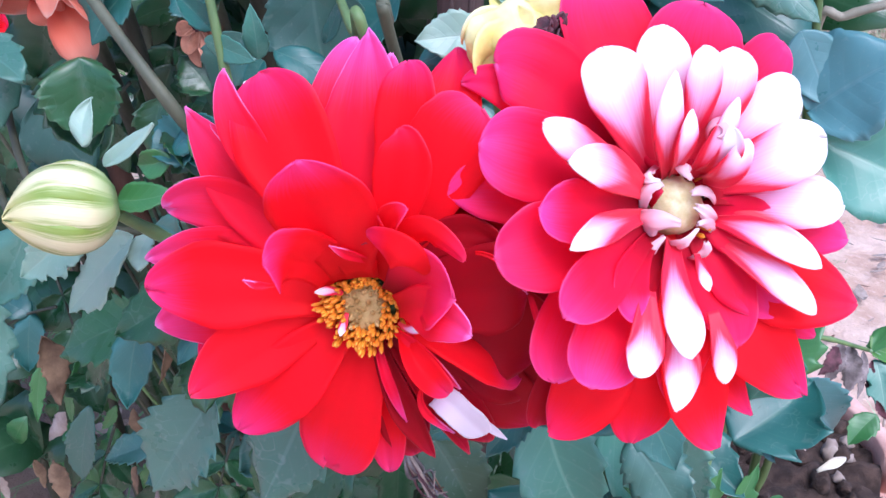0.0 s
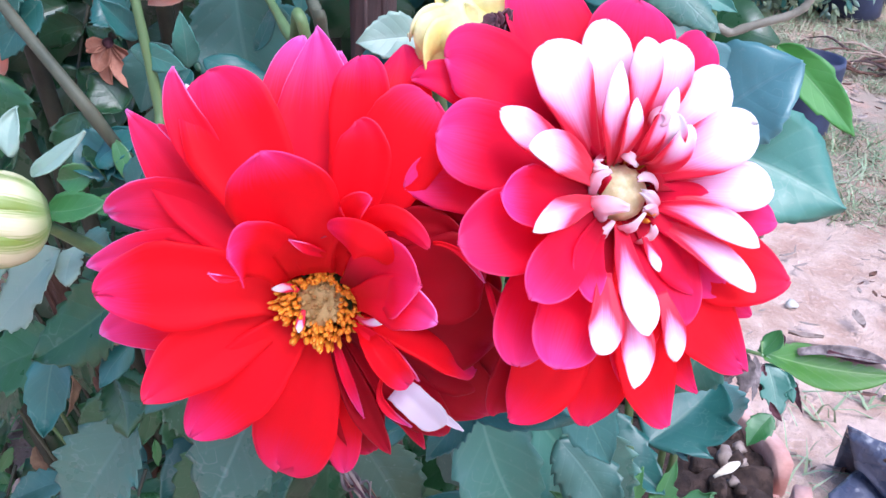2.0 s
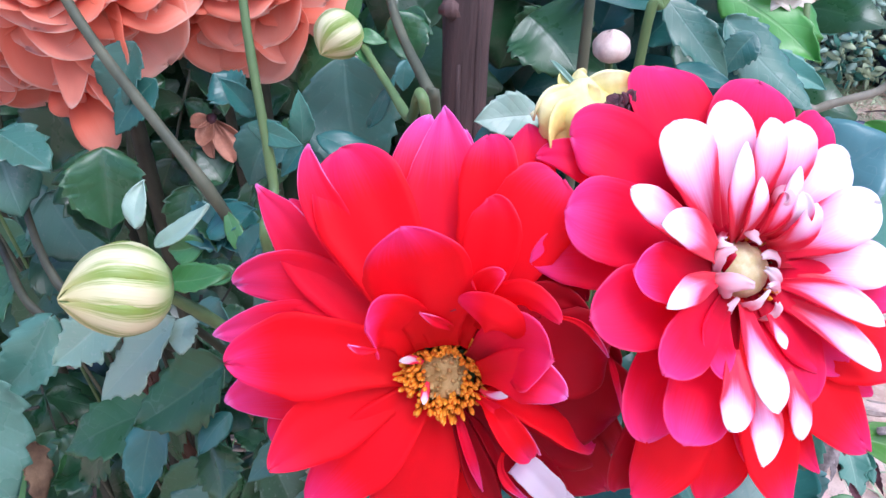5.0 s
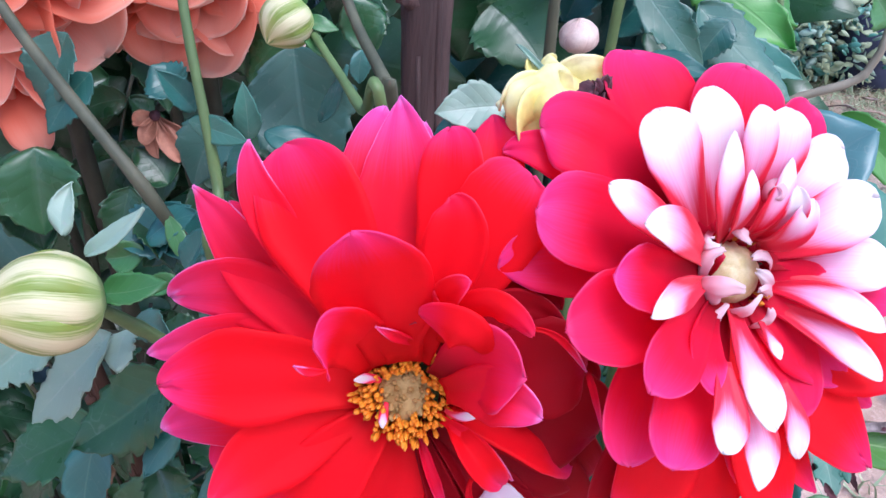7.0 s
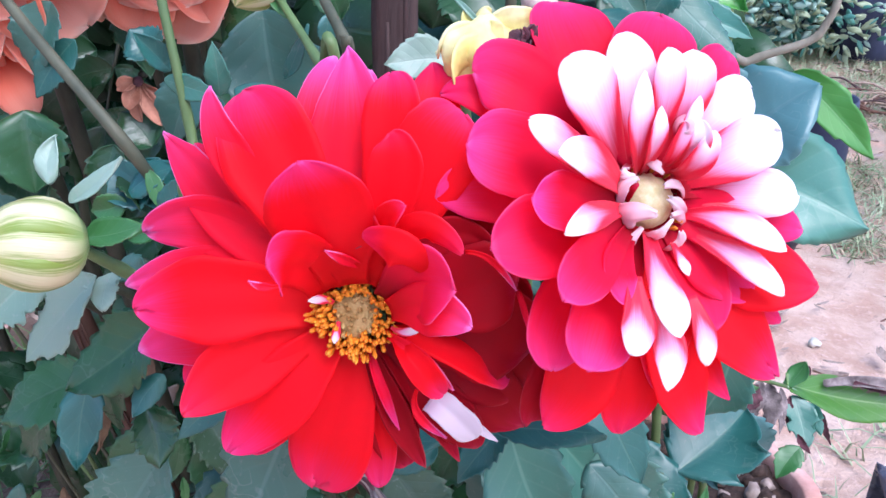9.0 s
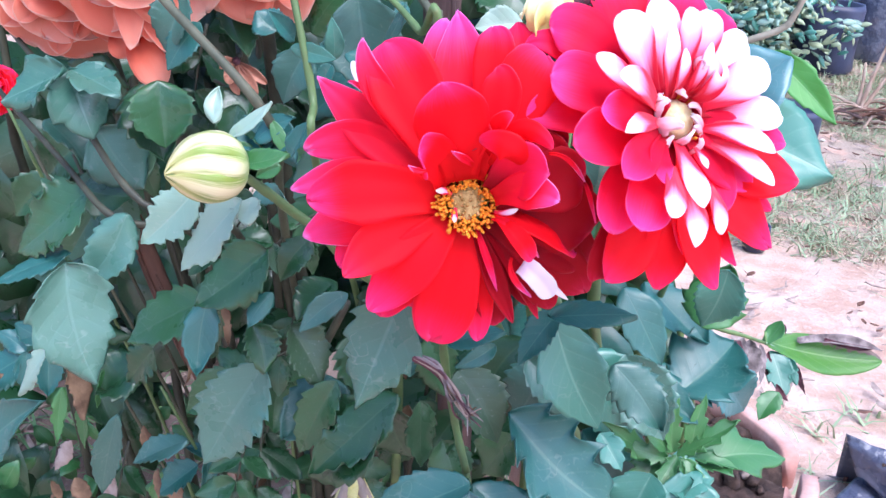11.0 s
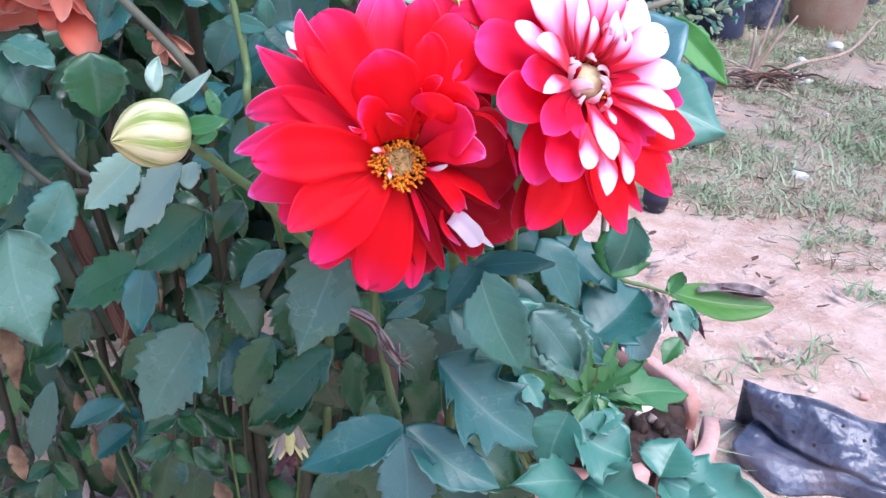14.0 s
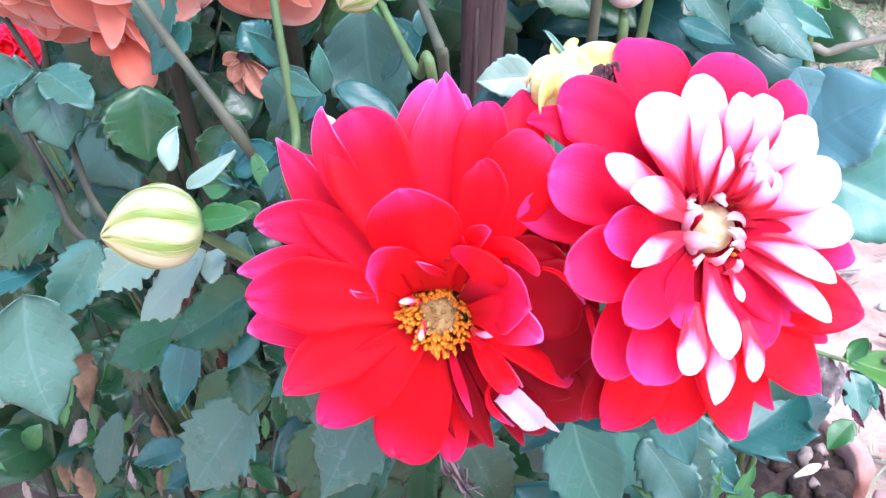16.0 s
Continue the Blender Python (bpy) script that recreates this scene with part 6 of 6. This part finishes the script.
tagged(ray_petal(sick_shoot, (70.1, -8.0, 249.2), (111.2, 5.0, 249.2), (162.3, 17.0, 238.1), 10.5, wither_grey, roll=40, cup=0.9, frill=7.0, point=0.3, base=0.7, name="dead_edge"), "shrivelled grey-brown dead leaf edge")
tagged(ray_petal(sick_shoot, (97.2, 0.0, 251.8), (125.3, 8.0, 243.5), (152.5, 15.0, 241.0), 5.6, wither_purple, roll=70, cup=0.9, frill=7.0, point=0.3, base=0.7, name="dead_edge"), "shrivelled grey-brown dead leaf edge")
ray_petal(sick_shoot, (34.4, -28.0, 254.4), (43.5, -20.0, 263.4), (48.8, -15.0, 274.2), 20.6, leaf_young, roll=20, point=0.8, name="leaf")
ray_petal(sick_shoot, (47.2, -18.0, 265.5), (50.9, -15.0, 269.1), (55.4, -15.0, 259.4), 3.0, wither_purple, cup=0.8, name="dead_edge")
leaf(sick_shoot, (0.281, 0.552, 0.506), (0.295, 0.520, 0.471), 26, leaf_mint, roll=10, torn=1)
leaf(sick_shoot, (0.297, 0.550, 0.501), (0.306, 0.530, 0.484), 13, leaf_mint, roll=-10, torn=1)
leaf(sick_shoot, (0.211, 0.455, 0.535), (0.259, 0.475, 0.474), 41, leaf_blue, roll=-10)
leaf(sick_shoot, (0.277, 0.480, 0.500), (0.259, 0.460, 0.481), 19, leaf_young, roll=0)
leaf(sick_shoot, (0.249, 0.540, 0.523), (0.243, 0.520, 0.492), 15, wither_grey, roll=17, torn=1, name="dead_leaf", label="dry curled dead leaf")
leaf(sick_shoot, (0.257, 0.545, 0.519), (0.259, 0.520, 0.489), 18, wither_grey, roll=-15, torn=1, name="dead_leaf", label="dry curled dead leaf")
leaf(sick_shoot, (0.245, 0.530, 0.524), (0.233, 0.510, 0.506), 14, wither_purple, roll=33, torn=1, name="dead_leaf", label="dry curled dead leaf")
leaf(sick_shoot, (0.268, 0.548, 0.514), (0.272, 0.520, 0.486), 8, wither_grey, roll=23, torn=1, name="dead_leaf", label="dry curled dead leaf")
leaf(sick_shoot, (0.278, 0.550, 0.506), (0.281, 0.530, 0.482), 7, wither_purple, roll=2, torn=1, name="dead_leaf", label="dry curled dead leaf")
leaf(sick_shoot, (0.305, 0.550, 0.494), (0.297, 0.520, 0.462), 7, wither_straw, roll=39, torn=1, name="dead_leaf", label="dry curled dead leaf")
leaf(sick_shoot, (0.309, 0.550, 0.493), (0.314, 0.530, 0.474), 6, wither_purple, roll=-35, torn=1, name="dead_leaf", label="dry curled dead leaf")
leaf(sick_shoot, (0.284, 0.520, 0.487), (0.297, 0.515, 0.472), 6, wither_purple, roll=-35, torn=1, name="dead_leaf", label="dry curled dead leaf")

curved_shoot = thing("dahlia_shoot", pose(0.22, 0.60, 0.26), "bare arching buff-coloured dahlia shoot with one round leaf", "plant")
stem(curved_shoot, [(0.22, 0.60, 0.26), (0.19, 0.52, 0.60), (0.1511, 0.390, 0.8122), (0.1634, 0.380, 0.8319), (0.1944, 0.380, 0.8469), (0.2024, 0.380, 0.8579), (0.2064, 0.380, 0.8769), (0.2071, 0.390, 0.9322)], 0.0030, 0.0022, stem_pale)
leaf(curved_shoot, (0.2064, 0.380, 0.8799), (0.1946, 0.375, 0.8967), 22, leaf_young, roll=0)

# ---- stakes ----
def stake(points, r0, r1, mat, label):
    ob = thing("stake", Matrix.Translation(points[0]), label, "stake", "garden stakes")
    inv = ob.matrix_world.inverted()
    line = glide(points, 12)
    rng = random.Random(len(label))
    bm = tube_mesh([inv @ p for p in line], [(r0 + (r1 - r0) * k / len(line)) * rng.uniform(0.93, 1.07) for k in range(len(line))], 14)
    for v in bm.verts:
        v.co += Vector((noise.noise(v.co * 90), noise.noise(v.co * 90 + Vector((5, 0, 0))), 0)) * r0 * 0.16
    pole = part("pole", bm, mat, ob)
    for k in range(4):
        a, lo = rng.uniform(-2.6, -0.5), rng.uniform(0.25, 0.7)
        seg = line[int(lo * len(line)):int(lo * len(line)) + max(4, len(line) // 4)]
        off = Vector((math.cos(a), math.sin(a), 0)) * r0 * 0.97
        part("bark_strip", tube_mesh([inv @ (p + off) for p in seg], [r0 * 0.11 * (0.4 + math.sin(3.1 * i / len(seg))) for i in range(len(seg))], 6), mat, pole, "loose peeling strip of bark")
    for k in range(2):
        p = line[int((0.45 + 0.25 * k) * len(line))]
        knot = part("knot", lump(r0 * 0.5, k + 3, 0.5), mat, pole)
        knot.location = inv @ (p + Vector((r0 * (0.5 - k), -r0 * 0.75, 0)))
    return ob


stake([(0.03, 0.27, -0.02), (-0.012, 0.27, 0.62), (-0.0357, 0.270, 0.8585), (-0.0457, 0.270, 1.2585)], 0.0125, 0.0125, bark, "thick purplish brown wooden stake with peeling bark")
stake([(-0.08, 0.30, -0.02), (-0.171, 0.30, 0.427), (-0.232, 0.30, 0.594), (-0.28, 0.30, 0.72)], 0.0085, 0.007, red_wood, "leaning reddish brown stick among the leaves")

# ---- clay pot with a broken rim ----
def clay_pot(centre, radius, height, mat, label, gap=0.0):
    pot = thing("clay_pot", pose(*centre), label, "pot", "clay pots")
    wall = [(radius * 0.66, 0.0), (radius * 0.90, height - 0.05), (radius * 0.94, height - 0.048), (radius * 0.97, height - 0.046)]
    body = lathe([(radius * 0.60, 0.0)] + wall + [(radius * 0.88, height - 0.046), (radius * 0.56, 0.02)], 48)
    part("body", body, mat, pot)
    arcs = ((0, 360, 0.0),) if not gap else ((4, 298, 0.0), (-60, -4, 0.018))
    for lo, hi, slip in arcs:
        bm = bmesh.new()
        n = max(6, int((hi - lo) / 6))
        prof = ((0.885, -0.05), (0.985, -0.05), (1.0, -0.046), (1.0, -0.003), (0.992, 0.0), (0.893, 0.0), (0.885, -0.003))
        rings = []
        for k in range(n + 1):
            a = radians(lo + (hi - lo) * k / n)
            wob = 1 + 0.012 * noise.noise(Vector((a * 2, 1, 0)))
            rings.append([bm.verts.new((radius * r * wob * math.cos(a), radius * r * wob * math.sin(a), height + z + 0.003 * noise.noise(Vector((a * 3, 7, r))))) for r, z in prof])
        for a, b in zip(rings, rings[1:]):
            for i in range(len(prof)):
                bm.faces.new((a[i], b[i], b[(i + 1) % len(prof)], a[(i + 1) % len(prof)]))
        if hi - lo < 359:
            bm.faces.new(rings[0])
            bm.faces.new(rings[-1][::-1])
        rim = part("rim", bm, mat, pot)
        rim.location = (slip * 0.94, -slip * 0.34, -slip * 0.3)
    bm = bmesh.new()
    bmesh.ops.create_grid(bm, x_segments=40, y_segments=40, size=radius)
    for v in list(bm.verts):
        q = v.co.length / radius
        if q > 0.89:
            v.co *= 0.89 / q
        v.co.z = height - 0.022 + 0.014 * noise.noise(v.co * 40) + 0.008 * noise.noise(v.co * 110)
    part("compost", bm, compost, pot, "dark crumbly compost")
    if gap:
        rng = random.Random(12)
        for k in range(70):
            a, r = rng.uniform(0, 6.283), radius * 0.78 * rng.random() ** 0.5
            c = part("clod", lump(rng.uniform(0.004, 0.012), k, 0.6), compost if k % 4 else wither_straw, pot)
            c.location = (r * math.cos(a), r * math.sin(a), height - 0.018)
    return pot


clay_pot((0.205, 0.690, 0.0), 0.175, 0.295, terracotta, "terracotta flower pot with a cracked rim", gap=1.0)
clay_pot((2.04, 5.26, 0.0), 0.27, 0.46, old_clay, "weathered terracotta flower pot standing on the ground")

# ---- crumpled black nursery bag ----
def crumpled_bag():
    """A flattened sleeve: ridge at the back, a folded upper layer hanging over a bulging lower one, open at the end."""
    bag = thing("plastic_bag", pose(0.551, 1.048, 0.0, 0, 0, -20), "crumpled dusty black polythene planting bag lying on soil", "bag")
    rows = []
    for j in range(73):
        x = 0.52 * j / 72
        open_end, bulge = max(0.0, 1 - x / 0.10), math.exp(-((x - 0.085) / 0.07) ** 2)
        fold, merge = min(1.0, x / 0.16), min(1.0, x / 0.23)
        cy, cz = -0.010 - 0.052 * fold, 0.066 - 0.022 * merge
        outline = ((0.0, 0.075, 0.0), (0.0, 0.045, 0.085), (0.0, 0.0, 0.132 - 0.05 * x), (0.006, -0.006, 0.118 - 0.04 * x), (0.012, cy * 0.5, 0.100 - 0.02 * merge), (0.030, cy, cz),
                   (0.034, cy + 0.030 * (1 - merge), cz - 0.014), (0.004, -0.042 - 0.022 * bulge - 0.018 * merge, 0.034 + 0.018 * bulge * (1 - merge)), (0.012, -0.058 - 0.034 * bulge - 0.006 * merge, 0.026), (0.030, -0.050 - 0.055 * bulge - 0.014 * merge, 0.001))
        pts = [Vector((x + o * open_end, y, z)) for o, y, z in outline]
        line = []
        for q in range(len(pts) - 1):
            for g in range(7):
                c = pts[q].lerp(pts[q + 1], g / 7)
                d, _ = noise.voronoi((c + Vector((noise.noise(c * 11), noise.noise(c * 11 + Vector((7, 0, 0))), 0)) * 0.02) * 13.0)
                crush = 0.024 * (d[1] - d[0] - 0.3) + 0.014 * noise.noise(c * 13 + Vector((3, 1, 0)))
                line.append(c + Vector((0, -0.5, 1)) * crush * min(1.0, c.z * 16))
        rows.append(line + [pts[-1]])
    for k in range(2):
        soft = [[p.copy() for p in r] for r in rows]
        for j in range(1, len(rows) - 1):
            for i in range(1, len(rows[0]) - 1):
                soft[j][i] = rows[j][i] * 0.4 + (rows[j - 1][i] + rows[j + 1][i] + rows[j][i - 1] + rows[j][i + 1]) * 0.15
        rows = soft
    bm = bmesh.new()
    sheet(bm, rows, 0.0015)
    part("sleeve", bm, polythene, bag)
    rng = random.Random(8)
    for k in range(9):
        hole = part("drain_hole", lathe([(0.0030, -0.0005), (0.0030, 0.0006)], 10), compost, bag, "punched drain hole")
        j, i = 8 + 5 * k, rng.randint(20, 36)
        p, n = rows[j][i], (rows[j][i + 1] - rows[j][i - 1]).cross(rows[j + 1][i] - rows[j - 1][i]).normalized()
        n = n if n.z > 0 else -n
        hole.matrix_basis = axes(p + n * 0.0006, n, (0.9, 0.1, 0.3))
    return bag


crumpled_bag()


def nursery_bag(x, y, r, h, mat, label, seed, leaves=14):
    bag = thing("planting_bag", pose(x, y, 0), label, "bag", "planting bags")
    rng = random.Random(seed)
    bm = lathe([(r * 0.8, 0.0), (r * 0.97, 0.03), (r, h * 0.3), (r * 0.98, h * 0.6), (r * 1.02, h * 0.92), (r * 0.99, h), (r * 0.92, h * 0.985), (r * 0.9, h * 0.9)], 28)
    for v in bm.verts:
        v.co += Vector((v.co.x, v.co.y, 0)) * 0.12 * noise.noise(v.co * 9 + Vector((seed, 0, 0)))
    part("sleeve", bm, mat, bag)
    part("compost", lathe([(r * 0.9, h * 0.88), (r * 0.5, h * 0.9), (0.001, h * 0.91)], 20), compost if leaves else soil, bag)
    for k in range(leaves):
        a, l = rng.uniform(0, 6.283), rng.uniform(0.05, 0.10)
        p = Vector((x + rng.uniform(-0.6, 0.6) * r, y + rng.uniform(-0.6, 0.6) * r, h + rng.uniform(0.0, 0.22)))
        d = Vector((math.cos(a), math.sin(a), rng.uniform(-0.5, 0.5))) * l
        leaf(bag, p, p + d, l * 520, rng.choice((leaf_teal, leaf_young, leaf_olive)), roll=rng.uniform(-40, 40))
    if leaves:
        stem(bag, [(x, y, h * 0.85), (x + 0.01, y, h + 0.12), (x - 0.02, y, h + 0.25)], 0.006, 0.003, stem_green)
    return bag


nursery_bag(1.62, 5.10, 0.13, 0.40, polythene, "black polythene planting bag with a young plant", 1)
nursery_bag(1.30, 4.70, 0.15, 0.34, polythene_blue, "bluish black polythene planting bag with a young plant", 2)
nursery_bag(0.775, 2.80, 0.092, 0.25, polythene_blue, "dark polythene planting bag filled with pinkish sandy soil", 3, 0)
nursery_bag(0.60, 2.16, 0.036, 0.07, polythene_blue, "small dark polythene planting bag standing on the soil", 6, 0)
nursery_bag(1.05, 5.05, 0.14, 0.36, polythene_blue, "dark planting bag with a leafy seedling", 4)
nursery_bag(2.6, 6.3, 0.15, 0.36, polythene, "black polythene planting bag with a seedling", 5)

# ---- pile of dry twigs ----
twig_rng = random.Random(17)
twigs = thing("twig_pile", pose(1.24, 3.66, 0.0), "heap of dry brown twigs and dead roots", "twigs")
for k in range(46):
    a, l = twig_rng.uniform(0, 6.283), twig_rng.uniform(0.10, 0.30)
    p = Vector((1.24 + twig_rng.gauss(0, 0.10), 3.66 + twig_rng.gauss(0, 0.07), twig_rng.uniform(0.005, 0.06)))
    d = Vector((math.cos(a), math.sin(a) * 0.6, twig_rng.uniform(-0.1, 0.22))) * l
    q = p + d
    q.z = max(0.006, q.z)
    stem(twigs, [p, p.lerp(q, 0.5) + Vector((0, 0, twig_rng.uniform(0, 0.03))), q], 0.006, 0.002, twig_rng.choice((dry_wood, red_wood, bark)), name="twig", knots=False)
for dx, dz in ((0.02, 0.38), (0.06, 0.30), (-0.02, 0.24)):
    stem(twigs, [(1.22, 3.66, 0.02), (1.25 + dx, 3.70, dz * 0.6), (1.27 + dx * 2, 3.72, dz)], 0.010, 0.004, dry_wood, name="twig")
stem(twigs, [(1.22, 3.62, 0.02), (1.50, 3.95, 0.05), (1.85, 4.3, 0.06), (2.2, 4.9, 0.12)], 0.010, 0.006, dry_wood, name="twig")


# ---- stones, crumbs and grass ----
def stone(x, y, r, seed, mat=stone_white, label="small pale stone half sunk in the soil"):
    s = part("stone", lump(r, seed, 0.5, (1.0, 0.8, 0.6), 2), mat, None)
    s.location = (x, y, r * 0.25)
    return tagged(s, label, "stone", "loose stones")


stone(1.478, 3.83, 0.055, 1)
stone(1.107, 2.531, 0.030, 2)
stone(1.90, 4.62, 0.05, 3)
stone(1.62, 4.22, 0.035, 4)
stone_rng = random.Random(4)
for k in range(26):
    stone(stone_rng.uniform(0.5, 2.0), stone_rng.uniform(0.9, 4.2), stone_rng.uniform(0.006, 0.017), 10 + k, terracotta if k % 3 == 0 else stone_white, "small reddish clod of dry soil" if k % 3 == 0 else "small pale pebble lying on soil")


def blades(name, mat, spots, label, category):
    """Grass: thin bent blades, grown in tufts."""
    rng = random.Random(len(name) + len(spots))
    verts, faces = [], []
    for x, y, n, size in spots:
        for k in range(n):
            a, l = rng.uniform(0, 6.283), size * rng.uniform(0.5, 1.2)
            bx, by = x + rng.gauss(0, size * 0.45), y + rng.gauss(0, size * 0.45)
            lean = rng.uniform(0.4, 2.4)
            w = rng.uniform(0.0012, 0.0042)
            dx, dy = math.cos(a), math.sin(a)
            s = len(verts)
            for q in (0.0, 0.5, 1.0):
                px, py, pz = bx + dx * l * lean * q ** 1.6, by + dy * l * lean * q ** 1.6, l * (q - 0.35 * lean * q * q) - 0.006
                ww = w * (1 - 0.9 * q)
                verts += [(px - dy * ww, py + dx * ww, pz), (px + dy * ww, py - dx * ww, pz), (px, py, pz - ww)]
            for j in (0, 3):
                faces += [(s + j, s + j + 3, s + j + 5, s + j + 2), (s + j + 2, s + j + 5, s + j + 4, s + j + 1), (s + j + 1, s + j + 4, s + j + 3, s + j)]
    me = bpy.data.meshes.new(name)
    me.from_pydata(verts, [], faces)
    me.materials.append(mat)
    return tagged(new(name, me), label, category, kind="stuff")


grass_rng = random.Random(9)
spots = []
while len(spots) < 5200:
    x, y = grass_rng.uniform(0.3, 3.4), grass_rng.uniform(1.2, 6.8)
    green = noise.noise(Vector((x * 1.1, y * 1.1, 2.0))) + 0.5 * noise.noise(Vector((x * 4, y * 4, 7.0)))
    band = 0.9 if 2.2 < y < 4.6 else 0.25 if y < 2.2 else 0.6
    if grass_rng.random() < band and green > (-0.3 if y > 2.2 else 0.25):
        spots.append((x, y, grass_rng.randint(4, 10), grass_rng.uniform(0.03, 0.09)))
blades("grass", grass_mat, spots[::2] + spots[1::8], "thin tufts of short grass on sandy soil", "grass")
blades("dry_grass", straw_mat, [(x + 0.03, y - 0.02, n, size * 0.9) for x, y, n, size in spots[1::2]], "dry straw-coloured grass among the green", "grass")
spots = []
while len(spots) < 420:
    x, y = grass_rng.uniform(-1.6, 0.1), grass_rng.uniform(0.45, 2.6)
    spots.append((x, y, grass_rng.randint(4, 9), grass_rng.uniform(0.06, 0.16)))
blades("weeds", weed_mat, spots, "green weeds growing under the dahlias", "weeds")
spots = [(0.50 + 0.02 * k, 1.02 + 0.05 * (k % 3), 5, 0.07) for k in range(3)] + [(0.62, 0.85, 8, 0.06), (0.70, 0.83, 6, 0.05), (0.47, 1.12, 7, 0.09), (1.03, 1.70, 26, 0.06), (1.08, 1.66, 22, 0.05), (1.05, 1.54, 16, 0.05), (0.84, 1.43, 14, 0.05), (0.99, 2.02, 30, 0.05), (1.10, 2.09, 30, 0.05), (0.58, 1.28, 12, 0.07), (0.69, 1.33, 10, 0.05), (0.78, 1.36, 14, 0.06)]
blades("grass", grass_mat, spots, "sparse grass sprigs beside the black bag", "grass")

def litter(name, mat, count, box, size, seed, label):
    """Dry flakes, straw and crumbs lying about on the soil."""
    rng = random.Random(seed)
    bm = bmesh.new()
    (x0, x1), (y0, y1) = box
    for k in range(count):
        x, y = rng.uniform(x0, x1), rng.uniform(y0, y1)
        a, l = rng.uniform(0, 6.283), rng.uniform(*size)
        w = l * rng.uniform(0.06, 0.45)
        d, sd = Vector((math.cos(a), math.sin(a), 0)), Vector((-math.sin(a), math.cos(a), 0))
        up = rng.uniform(0.0, 0.4) * w
        rows = []
        for v, q in ((-0.5, 0.3), (-0.15, 1.0), (0.2, 0.8), (0.5, 0.1)):
            c = Vector((x, y, 0.008)) + d * l * v + Vector((0, 0, up + l * 0.25 * v * v))
            rows.append([c - sd * w * 0.5 * q + Vector((0, 0, up)), c, c + sd * w * 0.5 * q + Vector((0, 0, up))])
        sheet(bm, rows, 0.0006)
    return tagged(part(name, bm, mat, None), label, "litter", kind="stuff")


litter("litter", wither_straw, 800, ((0.35, 2.4), (0.7, 5.0)), (0.015, 0.07), 51, "dry straw and leaf flakes scattered on sandy soil")
litter("litter", red_wood, 260, ((0.35, 2.2), (0.7, 4.5)), (0.010, 0.045), 52, "dark brown leaf crumbs scattered on sandy soil")
litter("litter", dry_wood, 420, ((-1.3, 0.15), (0.40, 2.2)), (0.03, 0.09), 53, "fallen brown leaves under the dahlias")
litter("litter", terracotta, 70, ((-1.3, 0.15), (0.40, 2.2)), (0.03, 0.08), 54, "broken clay shards under the dahlias")
fallen_petal = thing("fallen_petal", axes((0.290, 0.665, 0.287), (0.2, -0.5, 0.8)), "curled white fallen petal on dark compost", "petal")
petal(fallen_petal, 20, 36, 3, 11, cream, lift=12, base=1, cup=0.6, twist=40, name="blade")

# ---- garden beyond: low shrubs at the edge of the plot ----
def shrub(x, y, w, h, seed, mats, label, count=700):
    rng = random.Random(seed)
    s = thing("shrub", pose(x, y, 0), label, "shrub", "garden shrubs")
    for k in range(5):
        a = rng.uniform(0, 6.283)
        stem(s, [(x, y, -0.02), (x + math.cos(a) * w * 0.2, y + math.sin(a) * w * 0.2, h * 0.5), (x + math.cos(a) * w * 0.4, y + math.sin(a) * w * 0.4, h * 0.9)], 0.012, 0.004, stem_dark, name="limb")
    bms = [bmesh.new() for m in mats]
    for k in range(count):
        i = rng.randrange(len(mats))
        a, q, l = rng.uniform(0, 6.283), rng.random() ** 0.5, rng.uniform(0.03, 0.08)
        z = rng.uniform(0.08, 1.0)
        r = w * 0.5 * q * math.sin(0.5 + 2.3 * z) * (1 + 0.4 * noise.noise(Vector((a, z * 3, seed))))
        p = Vector((math.cos(a) * r, math.sin(a) * r, z * h))
        d = Vector((rng.uniform(-1, 1), rng.uniform(-1, 1), rng.uniform(-0.8, 0.4))).normalized() * l
        sd = d.orthogonal().normalized() * l * 0.26
        rows = [[p + d * v - sd * k, p + d * v + Vector((0, 0, 0.008 * k)), p + d * v + sd * k] for v, k in ((0, 0.15), (0.22, 0.8), (0.5, 1.0), (0.8, 0.6), (1, 0.08))]
        sheet(bms[i], rows, 0.0006)
    for bm, m in zip(bms, mats):
        part("crown", bm, m, s)
    return s


shrub(1.2, 5.8, 1.0, 0.85, 1, (leaf_bright, leaf_cream, leaf_mint, leaf_pale), "pale yellow-green garden shrub behind the planting bags", 2600)
shrub(1.0, 4.7, 0.8, 0.5, 9, (leaf_pale, leaf_cream, leaf_mint), "pale mottled weeds growing between the planting bags", 1600)
shrub(1.75, 6.0, 1.0, 0.6, 10, (leaf_pale, leaf_cream, leaf_bright), "pale mottled weeds beyond the planting bags", 1600)
shrub(0.3, 5.2, 1.1, 1.0, 2, (leaf_teal, leaf_mint), "dark leafy garden shrub beyond the dahlias")
shrub(-0.7, 3.2, 1.3, 1.3, 3, (leaf_dark, leaf_olive), "dark leafy garden shrub behind the dahlias")
shrub(2.4, 7.4, 1.4, 1.1, 4, (leaf_young, leaf_olive), "low green garden shrub at the edge of the plot")
shrub(-2.0, 2.0, 1.5, 1.4, 5, (leaf_dark, leaf_teal), "dark leafy garden shrub beside the dahlias")
shrub(4.2, 6.6, 1.5, 1.2, 6, (leaf_teal, leaf_olive), "low green garden shrub at the edge of the plot")
